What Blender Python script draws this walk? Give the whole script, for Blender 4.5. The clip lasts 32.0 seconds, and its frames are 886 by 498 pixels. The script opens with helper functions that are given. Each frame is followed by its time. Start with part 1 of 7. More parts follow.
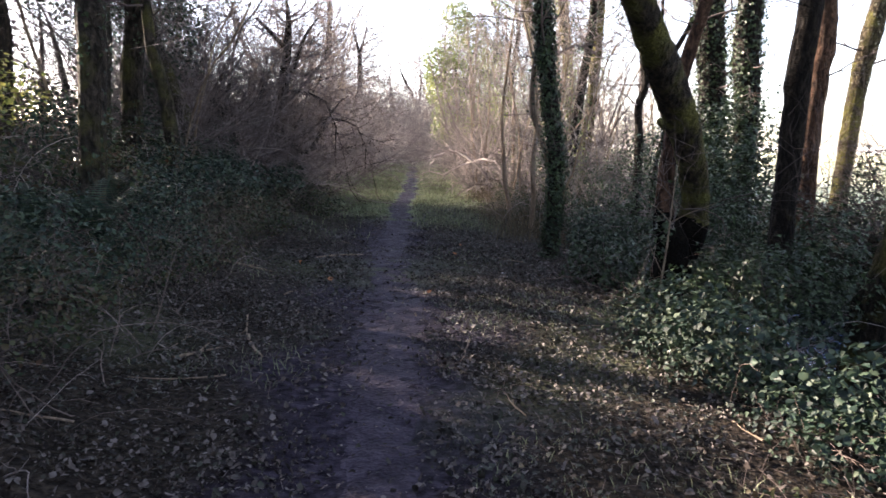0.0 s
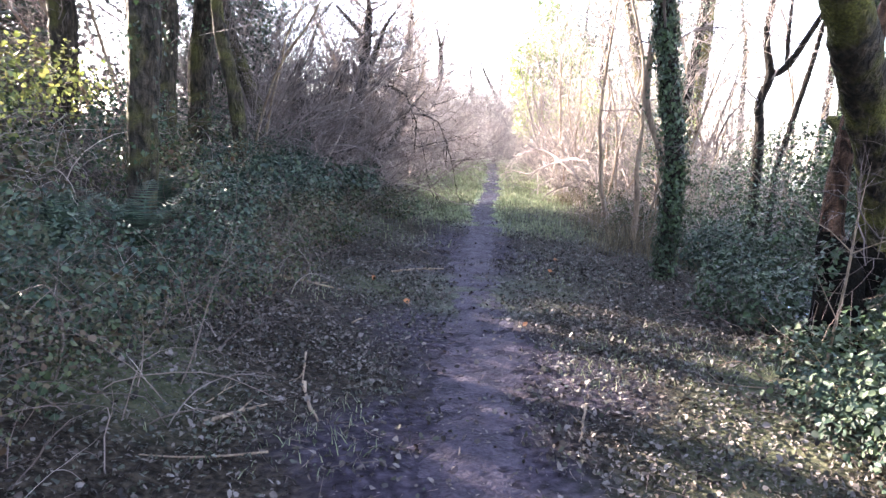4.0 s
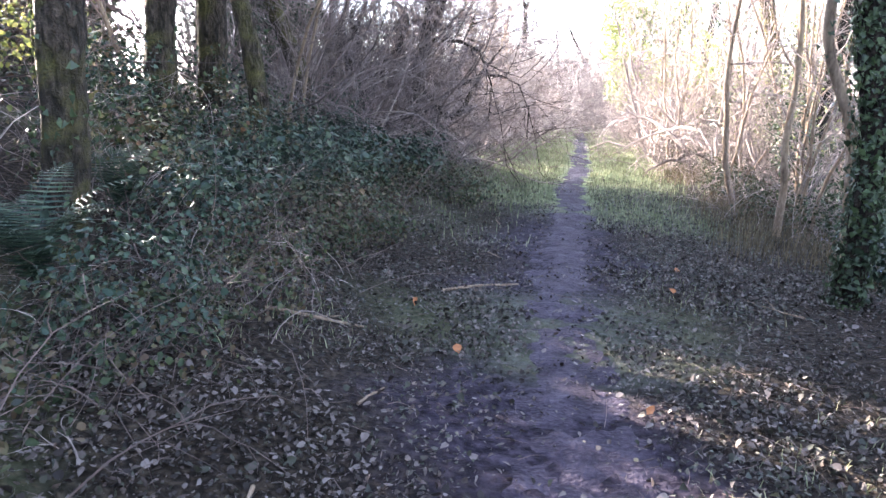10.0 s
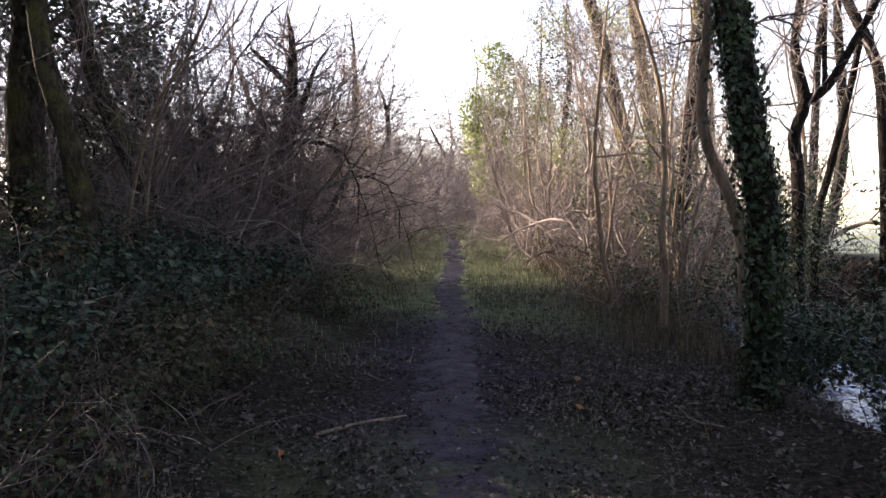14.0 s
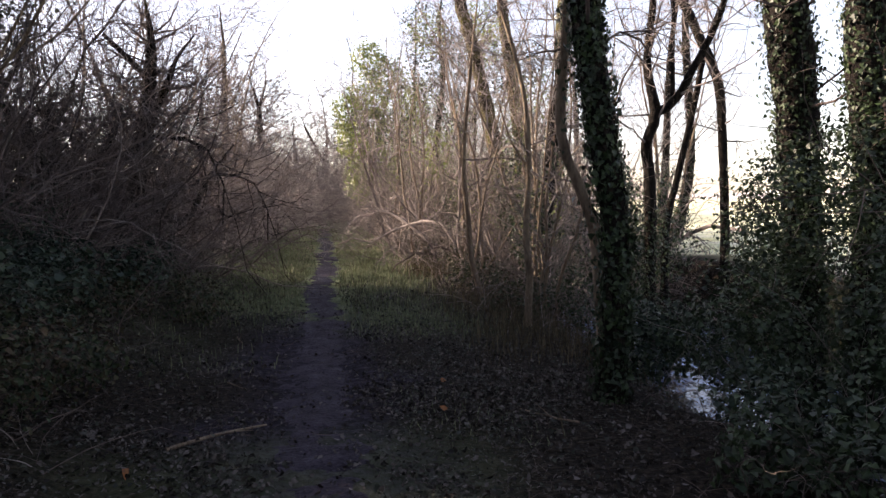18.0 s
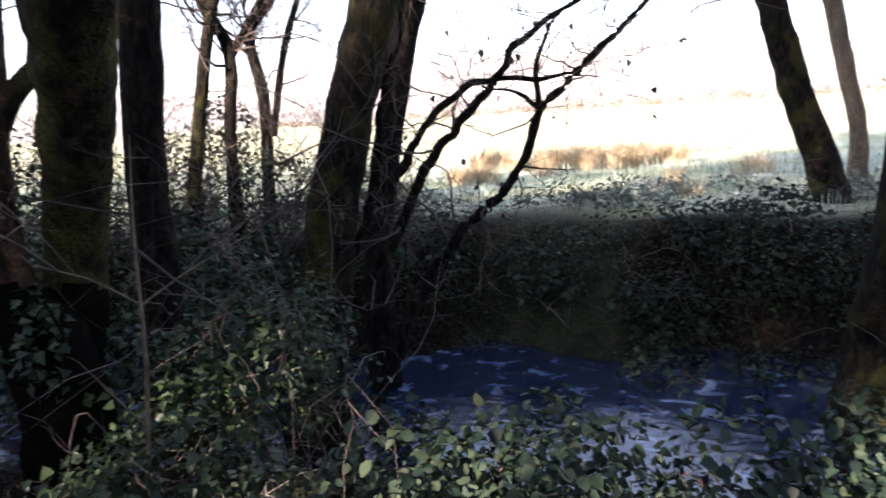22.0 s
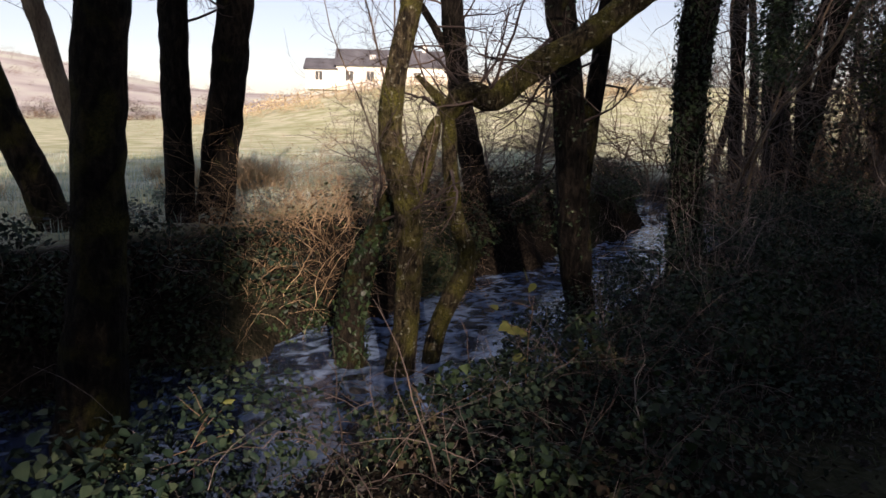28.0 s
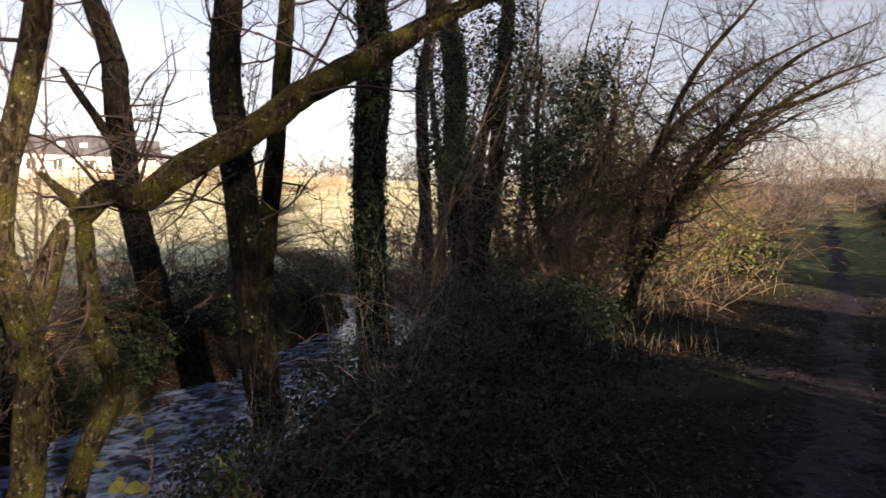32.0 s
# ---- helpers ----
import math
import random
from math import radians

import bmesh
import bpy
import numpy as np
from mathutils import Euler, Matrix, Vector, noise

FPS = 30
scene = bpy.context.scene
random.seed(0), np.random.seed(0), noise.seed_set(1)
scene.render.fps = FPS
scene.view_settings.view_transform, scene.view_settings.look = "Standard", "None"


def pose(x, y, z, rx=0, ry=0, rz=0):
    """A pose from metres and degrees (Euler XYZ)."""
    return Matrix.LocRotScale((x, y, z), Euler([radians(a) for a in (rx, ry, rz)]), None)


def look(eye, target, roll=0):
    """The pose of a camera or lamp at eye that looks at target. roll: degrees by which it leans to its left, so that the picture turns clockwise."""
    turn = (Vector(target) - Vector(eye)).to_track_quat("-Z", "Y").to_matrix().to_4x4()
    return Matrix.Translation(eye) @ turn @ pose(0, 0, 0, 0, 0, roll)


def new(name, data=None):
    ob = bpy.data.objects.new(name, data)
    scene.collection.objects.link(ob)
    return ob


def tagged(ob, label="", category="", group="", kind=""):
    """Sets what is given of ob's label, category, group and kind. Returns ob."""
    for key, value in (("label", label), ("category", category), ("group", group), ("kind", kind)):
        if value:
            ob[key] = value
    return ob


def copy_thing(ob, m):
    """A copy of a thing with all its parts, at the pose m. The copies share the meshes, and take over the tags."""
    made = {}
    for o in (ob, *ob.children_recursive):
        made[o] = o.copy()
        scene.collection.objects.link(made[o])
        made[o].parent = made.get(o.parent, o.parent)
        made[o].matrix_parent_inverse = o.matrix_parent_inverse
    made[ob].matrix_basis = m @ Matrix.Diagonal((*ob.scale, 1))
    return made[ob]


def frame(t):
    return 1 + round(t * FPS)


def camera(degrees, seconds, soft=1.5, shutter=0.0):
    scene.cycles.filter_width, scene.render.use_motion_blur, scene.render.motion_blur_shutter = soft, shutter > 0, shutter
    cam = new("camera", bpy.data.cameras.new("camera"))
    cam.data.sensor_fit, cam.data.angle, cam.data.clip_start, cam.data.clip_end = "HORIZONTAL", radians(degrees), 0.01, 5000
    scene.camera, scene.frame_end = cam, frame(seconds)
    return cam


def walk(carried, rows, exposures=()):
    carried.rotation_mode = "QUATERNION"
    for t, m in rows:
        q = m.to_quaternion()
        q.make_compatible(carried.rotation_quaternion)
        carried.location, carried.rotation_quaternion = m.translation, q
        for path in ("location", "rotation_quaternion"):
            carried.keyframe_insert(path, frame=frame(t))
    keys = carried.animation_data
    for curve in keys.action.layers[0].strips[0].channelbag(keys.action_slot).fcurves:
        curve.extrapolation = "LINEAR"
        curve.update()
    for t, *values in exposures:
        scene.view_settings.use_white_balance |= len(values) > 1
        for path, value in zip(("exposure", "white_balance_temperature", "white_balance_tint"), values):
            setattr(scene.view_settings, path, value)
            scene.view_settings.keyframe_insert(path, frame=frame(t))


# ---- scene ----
cam = camera(65.6, 32.0, soft=1.5, shutter=0.2)
PATH = [
    (0, (0.174, -4.235, 1.500), (0.324, -2.265, 1.187), 1.3),
    (0.5, (0.192, -4.147, 1.524), (0.198, -2.170, 1.220), 1.2),
    (1, (0.087, -3.944, 1.529), (0.149, -1.968, 1.223), 2.6),
    (1.5, (0.038, -3.846, 1.541), (0.081, -1.867, 1.257), 3.6),
    (2, (0.051, -3.711, 1.528), (-0.034, -1.736, 1.222), 1.7),
    (2.5, (0.079, -3.542, 1.507), (-0.103, -1.599, 1.068), 1.4),
    (3, (0.113, -3.411, 1.508), (-0.059, -1.458, 1.113), 1.6),
    (3.5, (0.052, -3.226, 1.530), (0.003, -1.253, 1.205), 1.9),
    (5.5, (0.041, -2.543, 1.511), (-0.116, -0.584, 1.142), 2.0),
    (6, (0.084, -2.368, 1.512), (-0.001, -0.394, 1.200), 0.4),
    (6.5, (0.143, -2.208, 1.521), (-0.098, -0.255, 1.162), 0.2),
    (7, (0.108, -2.049, 1.495), (-0.110, -0.100, 1.101), 0.7),
    (7.5, (0.003, -1.826, 1.505), (-0.032, 0.134, 1.108), 2.7),
    (8, (-0.008, -1.619, 1.482), (-0.195, 0.342, 1.136), 3.0),
    (8.5, (-0.001, -1.423, 1.486), (-0.497, 0.460, 1.026), 1.6),
    (9, (-0.009, -1.198, 1.500), (-0.295, 0.747, 1.129), 1.1),
    (9.5, (-0.015, -0.980, 1.494), (-0.178, 0.989, 1.185), 1.5),
    (10, (0.021, -0.776, 1.447), (-0.278, 1.156, 1.024), 1.3),
    (10.5, (-0.013, -0.508, 1.468), (-0.145, 1.449, 1.075), 2.0),
    (11, (-0.040, -0.302, 1.489), (-0.178, 1.655, 1.097), 0.7),
    (11.5, (0.054, -0.192, 1.496), (-0.167, 1.770, 1.178), -0.3),
    (12, (0.061, -0.092, 1.484), (0.113, 1.893, 1.244), 0.0),
    (12.5, (0.011, -0.013, 1.499), (0.263, 1.964, 1.333), -0.7),
    (13, (0.000, -0.000, 1.497), (0.204, 1.983, 1.343), 0.8),
    (13.5, (-0.020, -0.019, 1.493), (0.073, 1.973, 1.340), -0.7),
    (14, (-0.047, -0.020, 1.493), (0.011, 1.974, 1.346), -1.3),
    (14.5, (0.016, -0.038, 1.507), (0.127, 1.957, 1.418), -1.6),
    (16.5, (-0.036, -0.048, 1.504), (0.045, 1.947, 1.393), -0.4),
    (17, (-0.030, -0.036, 1.505), (0.089, 1.957, 1.380), -0.0),
    (17.5, (0.031, -0.003, 1.497), (0.379, 1.962, 1.356), 0.5),
    (18, (0.038, 0.017, 1.500), (0.451, 1.968, 1.350), -0.5),
    (18.5, (0.079, 0.017, 1.494), (0.577, 1.948, 1.335), -1.0),
    (19, (0.094, 0.031, 1.504), (0.853, 1.867, 1.278), -1.7),
    (19.5, (0.099, 0.041, 1.511), (1.043, 1.786, 1.257), -0.5),
    (20, (0.197, -0.064, 1.497), (1.273, 1.594, 1.191), -0.7),
    (20.5, (0.232, -0.046, 1.485), (1.600, 1.380, 1.179), -0.2),
    (21, (0.304, -0.016, 1.468), (1.923, 1.097, 1.095), -0.7),
    (21.5, (0.371, 0.011, 1.456), (2.202, 0.745, 1.126), -1.1),
    (22, (0.415, 0.003, 1.446), (2.348, 0.339, 1.059), -3.6),
    (22.5, (0.419, -0.083, 1.443), (2.378, -0.156, 1.048), -0.8),
    (23, (0.414, -0.228, 1.470), (2.372, -0.364, 1.084), -0.7),
    (23.5, (0.402, -0.298, 1.495), (2.365, -0.478, 1.156), -1.6),
    (24, (0.399, -0.300, 1.500), (2.346, -0.679, 1.246), 0.3),
    (24.5, (0.389, -0.306, 1.509), (2.307, -0.819, 1.267), 0.7),
    (26.5, (0.535, -0.310, 1.476), (2.236, -1.305, 1.134), -0.9),
    (27, (0.537, -0.352, 1.493), (2.105, -1.542, 1.138), 0.4),
    (27.5, (0.617, -0.406, 1.449), (2.067, -1.739, 1.102), 2.1),
    (28, (0.584, -0.507, 1.443), (1.929, -1.942, 1.079), 1.2),
    (28.5, (0.498, -0.603, 1.458), (1.830, -2.069, 1.175), -0.6),
    (29, (0.563, -0.746, 1.446), (1.779, -2.310, 1.171), 0.1),
    (29.5, (0.615, -0.920, 1.479), (1.636, -2.614, 1.182), 1.3),
    (30, (0.545, -1.058, 1.478), (1.465, -2.805, 1.158), 1.7),
    (30.5, (0.501, -1.119, 1.505), (1.536, -2.813, 1.262), 2.3),
    (31, (0.510, -1.103, 1.521), (1.545, -2.806, 1.353), 2.0),
    (31.5, (0.519, -1.129, 1.529), (1.423, -2.906, 1.367), 1.6),
    (32, (0.450, -1.145, 1.544), (1.148, -3.017, 1.449), 0.6),
]
EXPOSURES = [(t, e, k, 22 if t < 12 else 25) for t, e, k in ((0.0, 3.27, 6350), (1.0, 4.22, 6150), (2.0, 4.27, 6100), (3.0, 4.87, 6100), (6.0, 4.80, 6000), (8.0, 4.85, 6000), (9.0, 5.00, 6000), (11.0, 5.05, 6050), (12.0, 4.42, 6440), (12.7, 3.35, 6590), (14.5, 2.85, 6790), (17.0, 2.36, 6850), (19.0, 2.42, 6750), (20.0, 2.85, 6700), (21.0, 3.32, 6350), (22.0, 2.67, 6200), (23.0, 1.42, 6300), (24.0, 1.29, 6600), (26.5, 0.50, 6750), (27.0, 0.35, 6750), (28.0, 0.70, 6600), (29.0, 1.42, 6500), (30.0, 1.78, 6550), (31.0, 1.86, 6700), (32.0, 1.30, 7400))]
walk(cam, [(t, look(eye, target, roll)) for t, eye, target, roll in PATH], EXPOSURES)

# ---- world and sun ----
SUN_YAW, SUN_ELEVATION = 56.0, 19.0
world = bpy.data.worlds.new("winter_sky")
scene.world = world
world.use_nodes = True
wt = world.node_tree
sky = wt.nodes.new("ShaderNodeTexSky")
sky.sky_type = "NISHITA"
sky.sun_disc = False
sky.sun_elevation = radians(SUN_ELEVATION)
sky.sun_rotation = radians(-SUN_YAW)
sky.air_density, sky.dust_density, sky.ozone_density = 1.0, 0.7, 1.0
wt.nodes["Background"].inputs["Strength"].default_value = 0.085
haze = wt.nodes.new("ShaderNodeHueSaturation")
haze.inputs["Saturation"].default_value, haze.inputs["Value"].default_value = 0.7, 1.0
wt.links.new(sky.outputs[0], haze.inputs["Color"])
wt.links.new(haze.outputs[0], wt.nodes["Background"].inputs["Color"])
sun_data = bpy.data.lights.new("sun", "SUN")
sun_data.energy, sun_data.angle, sun_data.color = 5.0, radians(0.6), (1.0, 0.86, 0.66)
sun = new("sun", sun_data)
sa, se = radians(SUN_YAW), radians(SUN_ELEVATION)
sun_way = Vector((-math.sin(sa) * math.cos(se), math.cos(sa) * math.cos(se), math.sin(se)))
sun.matrix_world = look(sun_way * 60, (0, 0, 0))

# ---- materials ----
def material(name, colours, scale=6.0, rough=0.8, bump=0.3, fine=60.0, random_amount=0.0, island=False, translucent=0.0, spec=0.3, coords="Object", grain=0.45, stretch=1.0):
    """Noise at two scales between the given colours, with a fine bump."""
    m = bpy.data.materials.new(name)
    m.use_nodes = True
    n, l = m.node_tree.nodes, m.node_tree.links
    b = n["Principled BSDF"]
    out = n["Material Output"]
    tc = n.new("ShaderNodeTexCoord")
    a, f = n.new("ShaderNodeTexNoise"), n.new("ShaderNodeTexNoise")
    a.inputs["Scale"].default_value, a.inputs["Detail"].default_value = scale, 5.0
    f.inputs["Scale"].default_value, f.inputs["Detail"].default_value = fine, 3.0
    source = tc.outputs[coords]
    if stretch != 1.0:
        mp = n.new("ShaderNodeMapping")
        mp.inputs["Scale"].default_value = (1.0, 1.0, stretch)
        l.new(source, mp.inputs["Vector"])
        source = mp.outputs[0]
    for q in (a, f):
        l.new(source, q.inputs["Vector"])
    mix = n.new("ShaderNodeMath")
    mix.operation = "MULTIPLY_ADD"
    l.new(f.outputs["Fac"], mix.inputs[0])
    mix.inputs[1].default_value = grain
    shift = n.new("ShaderNodeMath")
    shift.operation = "MULTIPLY_ADD"
    l.new(a.outputs["Fac"], shift.inputs[0])
    shift.inputs[1].default_value, shift.inputs[2].default_value = 1.1, -0.05 - grain / 2
    l.new(shift.outputs[0], mix.inputs[2])
    last = mix.outputs[0]
    if random_amount:
        extra = n.new("ShaderNodeMath")
        extra.operation = "MULTIPLY_ADD"
        src = n.new("ShaderNodeNewGeometry").outputs["Random Per Island"] if island else n.new("ShaderNodeObjectInfo").outputs["Random"]
        l.new(src, extra.inputs[0])
        extra.inputs[1].default_value = random_amount
        off = n.new("ShaderNodeMath")
        off.operation = "ADD"
        l.new(last, off.inputs[0])
        off.inputs[1].default_value = -random_amount / 2
        l.new(off.outputs[0], extra.inputs[2])
        last = extra.outputs[0]
    ramp = n.new("ShaderNodeValToRGB")
    el = ramp.color_ramp.elements
    while len(el) < len(colours):
        el.new(0.5)
    for i, c in enumerate(colours):
        el[i].position = 0.18 + 0.64 * i / (len(colours) - 1)
        el[i].color = (*c, 1)
    l.new(last, ramp.inputs["Fac"])
    l.new(ramp.outputs["Color"], b.inputs["Base Color"])
    b.inputs["Roughness"].default_value = rough
    b.inputs["Specular IOR Level"].default_value = spec
    if bump:
        bp = n.new("ShaderNodeBump")
        bp.inputs["Strength"].default_value, bp.inputs["Distance"].default_value = bump, 0.03
        l.new(mix.outputs[0], bp.inputs["Height"])
        l.new(bp.outputs["Normal"], b.inputs["Normal"])
    if translucent:
        tr, ms = n.new("ShaderNodeBsdfTranslucent"), n.new("ShaderNodeMixShader")
        l.new(ramp.outputs["Color"], tr.inputs["Color"])
        ms.inputs["Fac"].default_value = translucent
        l.new(b.outputs[0], ms.inputs[1])
        l.new(tr.outputs[0], ms.inputs[2])
        l.new(ms.outputs[0], out.inputs["Surface"])
    return m


MUD = material("trodden_mud", [(0.007, 0.0055, 0.009), (0.018, 0.014, 0.022), (0.033, 0.027, 0.039), (0.052, 0.045, 0.06)], 5.5, 0.75, 1.0, 38.0, spec=0.1, grain=0.7)


def bark(name, colours, moss, moss_from, lichen=0.0, scale=22.0):
    """Fissured bark: dark upright cracks, plates of varied colour, patches of moss and pale lichen spots."""
    m = bpy.data.materials.new(name)
    m.use_nodes = True
    n, l = m.node_tree.nodes, m.node_tree.links
    b = n["Principled BSDF"]
    b.inputs["Roughness"].default_value, b.inputs["Specular IOR Level"].default_value = 0.95, 0.15
    tc, mp = n.new("ShaderNodeTexCoord"), n.new("ShaderNodeMapping")
    mp.inputs["Scale"].default_value = (1.0, 1.0, 0.4)
    l.new(tc.outputs["Object"], mp.inputs["Vector"])

    def texture(kind, size, source, detail=6.0, distortion=0.0):
        t = n.new(kind)
        t.inputs["Scale"].default_value = size
        if kind == "ShaderNodeTexNoise":
            t.inputs["Detail"].default_value, t.inputs["Distortion"].default_value = detail, distortion
        l.new(source, t.inputs["Vector"])
        return t

    def ramp(source, stops):
        r = n.new("ShaderNodeValToRGB")
        el = r.color_ramp.elements
        while len(el) < len(stops):
            el.new(0.5)
        for e, (at, c) in zip(el, stops):
            e.position, e.color = at, (*c, 1)
        l.new(source, r.inputs["Fac"])
        return r.outputs["Color"]

    def mixed(fac, a, c):
        x = n.new("ShaderNodeMix")
        x.data_type = "RGBA"
        l.new(fac, x.inputs["Factor"])
        l.new(a, x.inputs["A"])
        if isinstance(c, tuple):
            x.inputs["B"].default_value = (*c, 1)
        else:
            l.new(c, x.inputs["B"])
        return x.outputs["Result"]

    plates = texture("ShaderNodeTexNoise", scale, mp.outputs[0], 7.0, 0.6)
    grit = texture("ShaderNodeTexNoise", 75.0, tc.outputs["Object"], 3.0)
    patch = texture("ShaderNodeTexNoise", 3.2, tc.outputs["Object"], 6.0, 0.3)
    black, white = (0, 0, 0), (1, 1, 1)
    colour = ramp(plates.outputs["Fac"], [(0.36, colours[0]), (0.5, colours[1]), (0.66, colours[2])])
    mottle = ramp(grit.outputs["Fac"], [(0.42, black), (0.7, (0.55, 0.55, 0.55))])
    colour = mixed(mottle, colour, colours[0])
    moss_mask = ramp(patch.outputs["Fac"], [(moss_from, black), (moss_from + 0.16, (0.9, 0.9, 0.9))])
    moss_colour = ramp(grit.outputs["Fac"], [(0.35, moss[0]), (0.65, moss[1])])
    colour = mixed(moss_mask, colour, moss_colour)
    if lichen:
        spot = texture("ShaderNodeTexNoise", 24.0, tc.outputs["Object"], 4.0, 0.2)
        spot_mask = ramp(spot.outputs["Fac"], [(0.7 - 0.1 * lichen, black), (0.76 - 0.1 * lichen, (0.8, 0.8, 0.8))])
        colour = mixed(spot_mask, colour, (0.28, 0.28, 0.21))
    l.new(colour, b.inputs["Base Color"])
    high = n.new("ShaderNodeMath")
    high.operation = "MULTIPLY_ADD"
    high.inputs[1].default_value = 0.35
    l.new(grit.outputs["Fac"], high.inputs[0])
    l.new(plates.outputs["Fac"], high.inputs[2])
    bp = n.new("ShaderNodeBump")
    bp.inputs["Strength"].default_value, bp.inputs["Distance"].default_value = 1.0, 0.08
    l.new(high.outputs[0], bp.inputs["Height"])
    l.new(bp.outputs["Normal"], b.inputs["Normal"])
    return m


MOSS = ((0.03, 0.032, 0.008), (0.075, 0.07, 0.018))
BARK_DARK = bark("dark_bark", [(0.0037, 0.0031, 0.0025), (0.0124, 0.0099, 0.0081), (0.031, 0.0248, 0.0186)], MOSS, 0.62)
BARK_MOSS = bark("mossy_bark", [(0.0037, 0.0031, 0.0025), (0.0136, 0.0112, 0.0081), (0.0341, 0.0273, 0.0186)], MOSS, 0.5)
BARK_BANK = bark("weathered_bark", [(0.009, 0.008, 0.006), (0.028, 0.023, 0.018), (0.065, 0.053, 0.041)], ((0.035, 0.038, 0.012), (0.085, 0.08, 0.026)), 0.5)
BARK_OAK = bark("mossy_oak_bark", [(0.007, 0.006, 0.005), (0.026, 0.02, 0.015), (0.062, 0.048, 0.034)], ((0.04, 0.043, 0.01), (0.11, 0.105, 0.025)), 0.45)
# lichen and moss bark, brightened so that sunlight is part of its colour
BARK_LICHEN_LIT = bark("lichen_bark", [(0.01, 0.008, 0.006), (0.045, 0.036, 0.021), (0.12, 0.098, 0.06)], ((0.045, 0.047, 0.011), (0.14, 0.13, 0.032)), 0.46, 0.75, 30.0)
BARK_PALE = material("pale_bark", [(0.07, 0.05, 0.035), (0.16, 0.12, 0.085), (0.24, 0.19, 0.13)], 6.0, 0.88, 0.7, 50.0, grain=0.8, stretch=0.35)
BARK_RED = bark("reddish_bark", [(0.02, 0.012, 0.009), (0.06, 0.034, 0.022), (0.12, 0.07, 0.045)], MOSS, 0.64)
# burnt wood taken near black: the hollow foot's shade is in the colour
CHAR_HOLLOW = material("burnt_wood", [(0.002, 0.0018, 0.0016), (0.004, 0.0036, 0.0032), (0.012, 0.01, 0.008)], 7.0, 1.0, 1.0, 45.0, spec=0.03)
# pale twigs carry some of the brush's low sun in their colour
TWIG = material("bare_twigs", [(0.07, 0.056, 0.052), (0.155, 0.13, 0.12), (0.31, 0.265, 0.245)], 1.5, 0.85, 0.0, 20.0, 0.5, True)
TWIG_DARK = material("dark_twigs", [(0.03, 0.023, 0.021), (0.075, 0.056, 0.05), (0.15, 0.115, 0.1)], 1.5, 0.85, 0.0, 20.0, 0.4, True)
TWIG_BROWN = material("brown_twigs", [(0.05, 0.04, 0.037), (0.115, 0.092, 0.085), (0.23, 0.19, 0.17)], 1.5, 0.85, 0.0, 20.0, 0.45, True)
TWIG_RUST = material("rusty_canes", [(0.08, 0.05, 0.036), (0.16, 0.105, 0.07), (0.28, 0.2, 0.14)], 1.5, 0.85, 0.0, 20.0, 0.5, True)
IVY = material("ivy_leaf", [(0.0087, 0.0188, 0.0087), (0.0188, 0.0361, 0.0145), (0.0361, 0.0615, 0.0217)], 3.0, 0.5, 0.1, 30.0, 0.6, True, 0.12, 0.36)
BRAMBLE = material("bramble_leaf", [(0.01, 0.0185, 0.008), (0.02, 0.034, 0.015), (0.04, 0.053, 0.023), (0.065, 0.055, 0.03), (0.05, 0.032, 0.02)], 2.0, 0.6, 0.1, 30.0, 0.6, True, 0.2, 0.2)
BRAMBLE_GREEN = material("green_bramble_leaf", [(0.006, 0.014, 0.01), (0.012, 0.028, 0.018), (0.023, 0.043, 0.026), (0.043, 0.062, 0.034)], 2.0, 0.6, 0.1, 30.0, 0.7, True, 0.15, 0.26)
GROUND_LEAF = material("creeping_leaf", [(0.011, 0.012, 0.009), (0.022, 0.027, 0.019), (0.04, 0.046, 0.031), (0.062, 0.052, 0.042), (0.04, 0.03, 0.026)], 1.2, 0.5, 0.1, 30.0, 0.7, True, 0.12, 0.26)
CANE_STRAW = material("straw_canes", [(0.17, 0.1, 0.058), (0.36, 0.245, 0.14), (0.56, 0.42, 0.27)], 1.5, 0.8, 0.0, 20.0, 0.5, True)
# paler bramble leaf for the sunlit mound, some sunlight held in its colour
PALE_LEAF = material("pale_bramble_leaf", [(0.022, 0.036, 0.02), (0.045, 0.062, 0.036), (0.1, 0.115, 0.075)], 2.0, 0.45, 0.1, 30.0, 0.6, True, 0.25, 0.45)
# yellow-green leaf, with sun shining through it partly put into the colour
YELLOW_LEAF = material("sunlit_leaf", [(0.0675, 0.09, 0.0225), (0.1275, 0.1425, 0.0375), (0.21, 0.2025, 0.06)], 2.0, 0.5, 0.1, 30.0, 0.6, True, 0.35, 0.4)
# bright leaf for shrubs in low sun, part of that sun in its colour
EVERGREEN_LIT = material("evergreen_leaf", [(0.075, 0.1063, 0.0312), (0.1375, 0.1688, 0.05), (0.2125, 0.2375, 0.075)], 1.0, 0.5, 0.1, 20.0, 0.6, True, 0.3, 0.4)
DARKGREEN = material("yew_leaf", [(0.012, 0.022, 0.012), (0.024, 0.04, 0.02), (0.04, 0.06, 0.028)], 1.0, 0.5, 0.1, 20.0, 0.5, True, 0.12, 0.35)
LITTER = material("leaf_litter", [(0.0086, 0.0066, 0.0057), (0.0188, 0.0142, 0.0125), (0.0239, 0.0285, 0.0182), (0.0428, 0.0342, 0.0296), (0.075, 0.062, 0.056), (0.105, 0.092, 0.085)], 2.0, 0.6, 0.2, 40.0, 0.9, True, 0.05, 0.22)
ORANGE = material("fallen_orange_leaf", [(0.16, 0.06, 0.02), (0.27, 0.11, 0.035)], 20.0, 0.6, 0.1, 60.0)
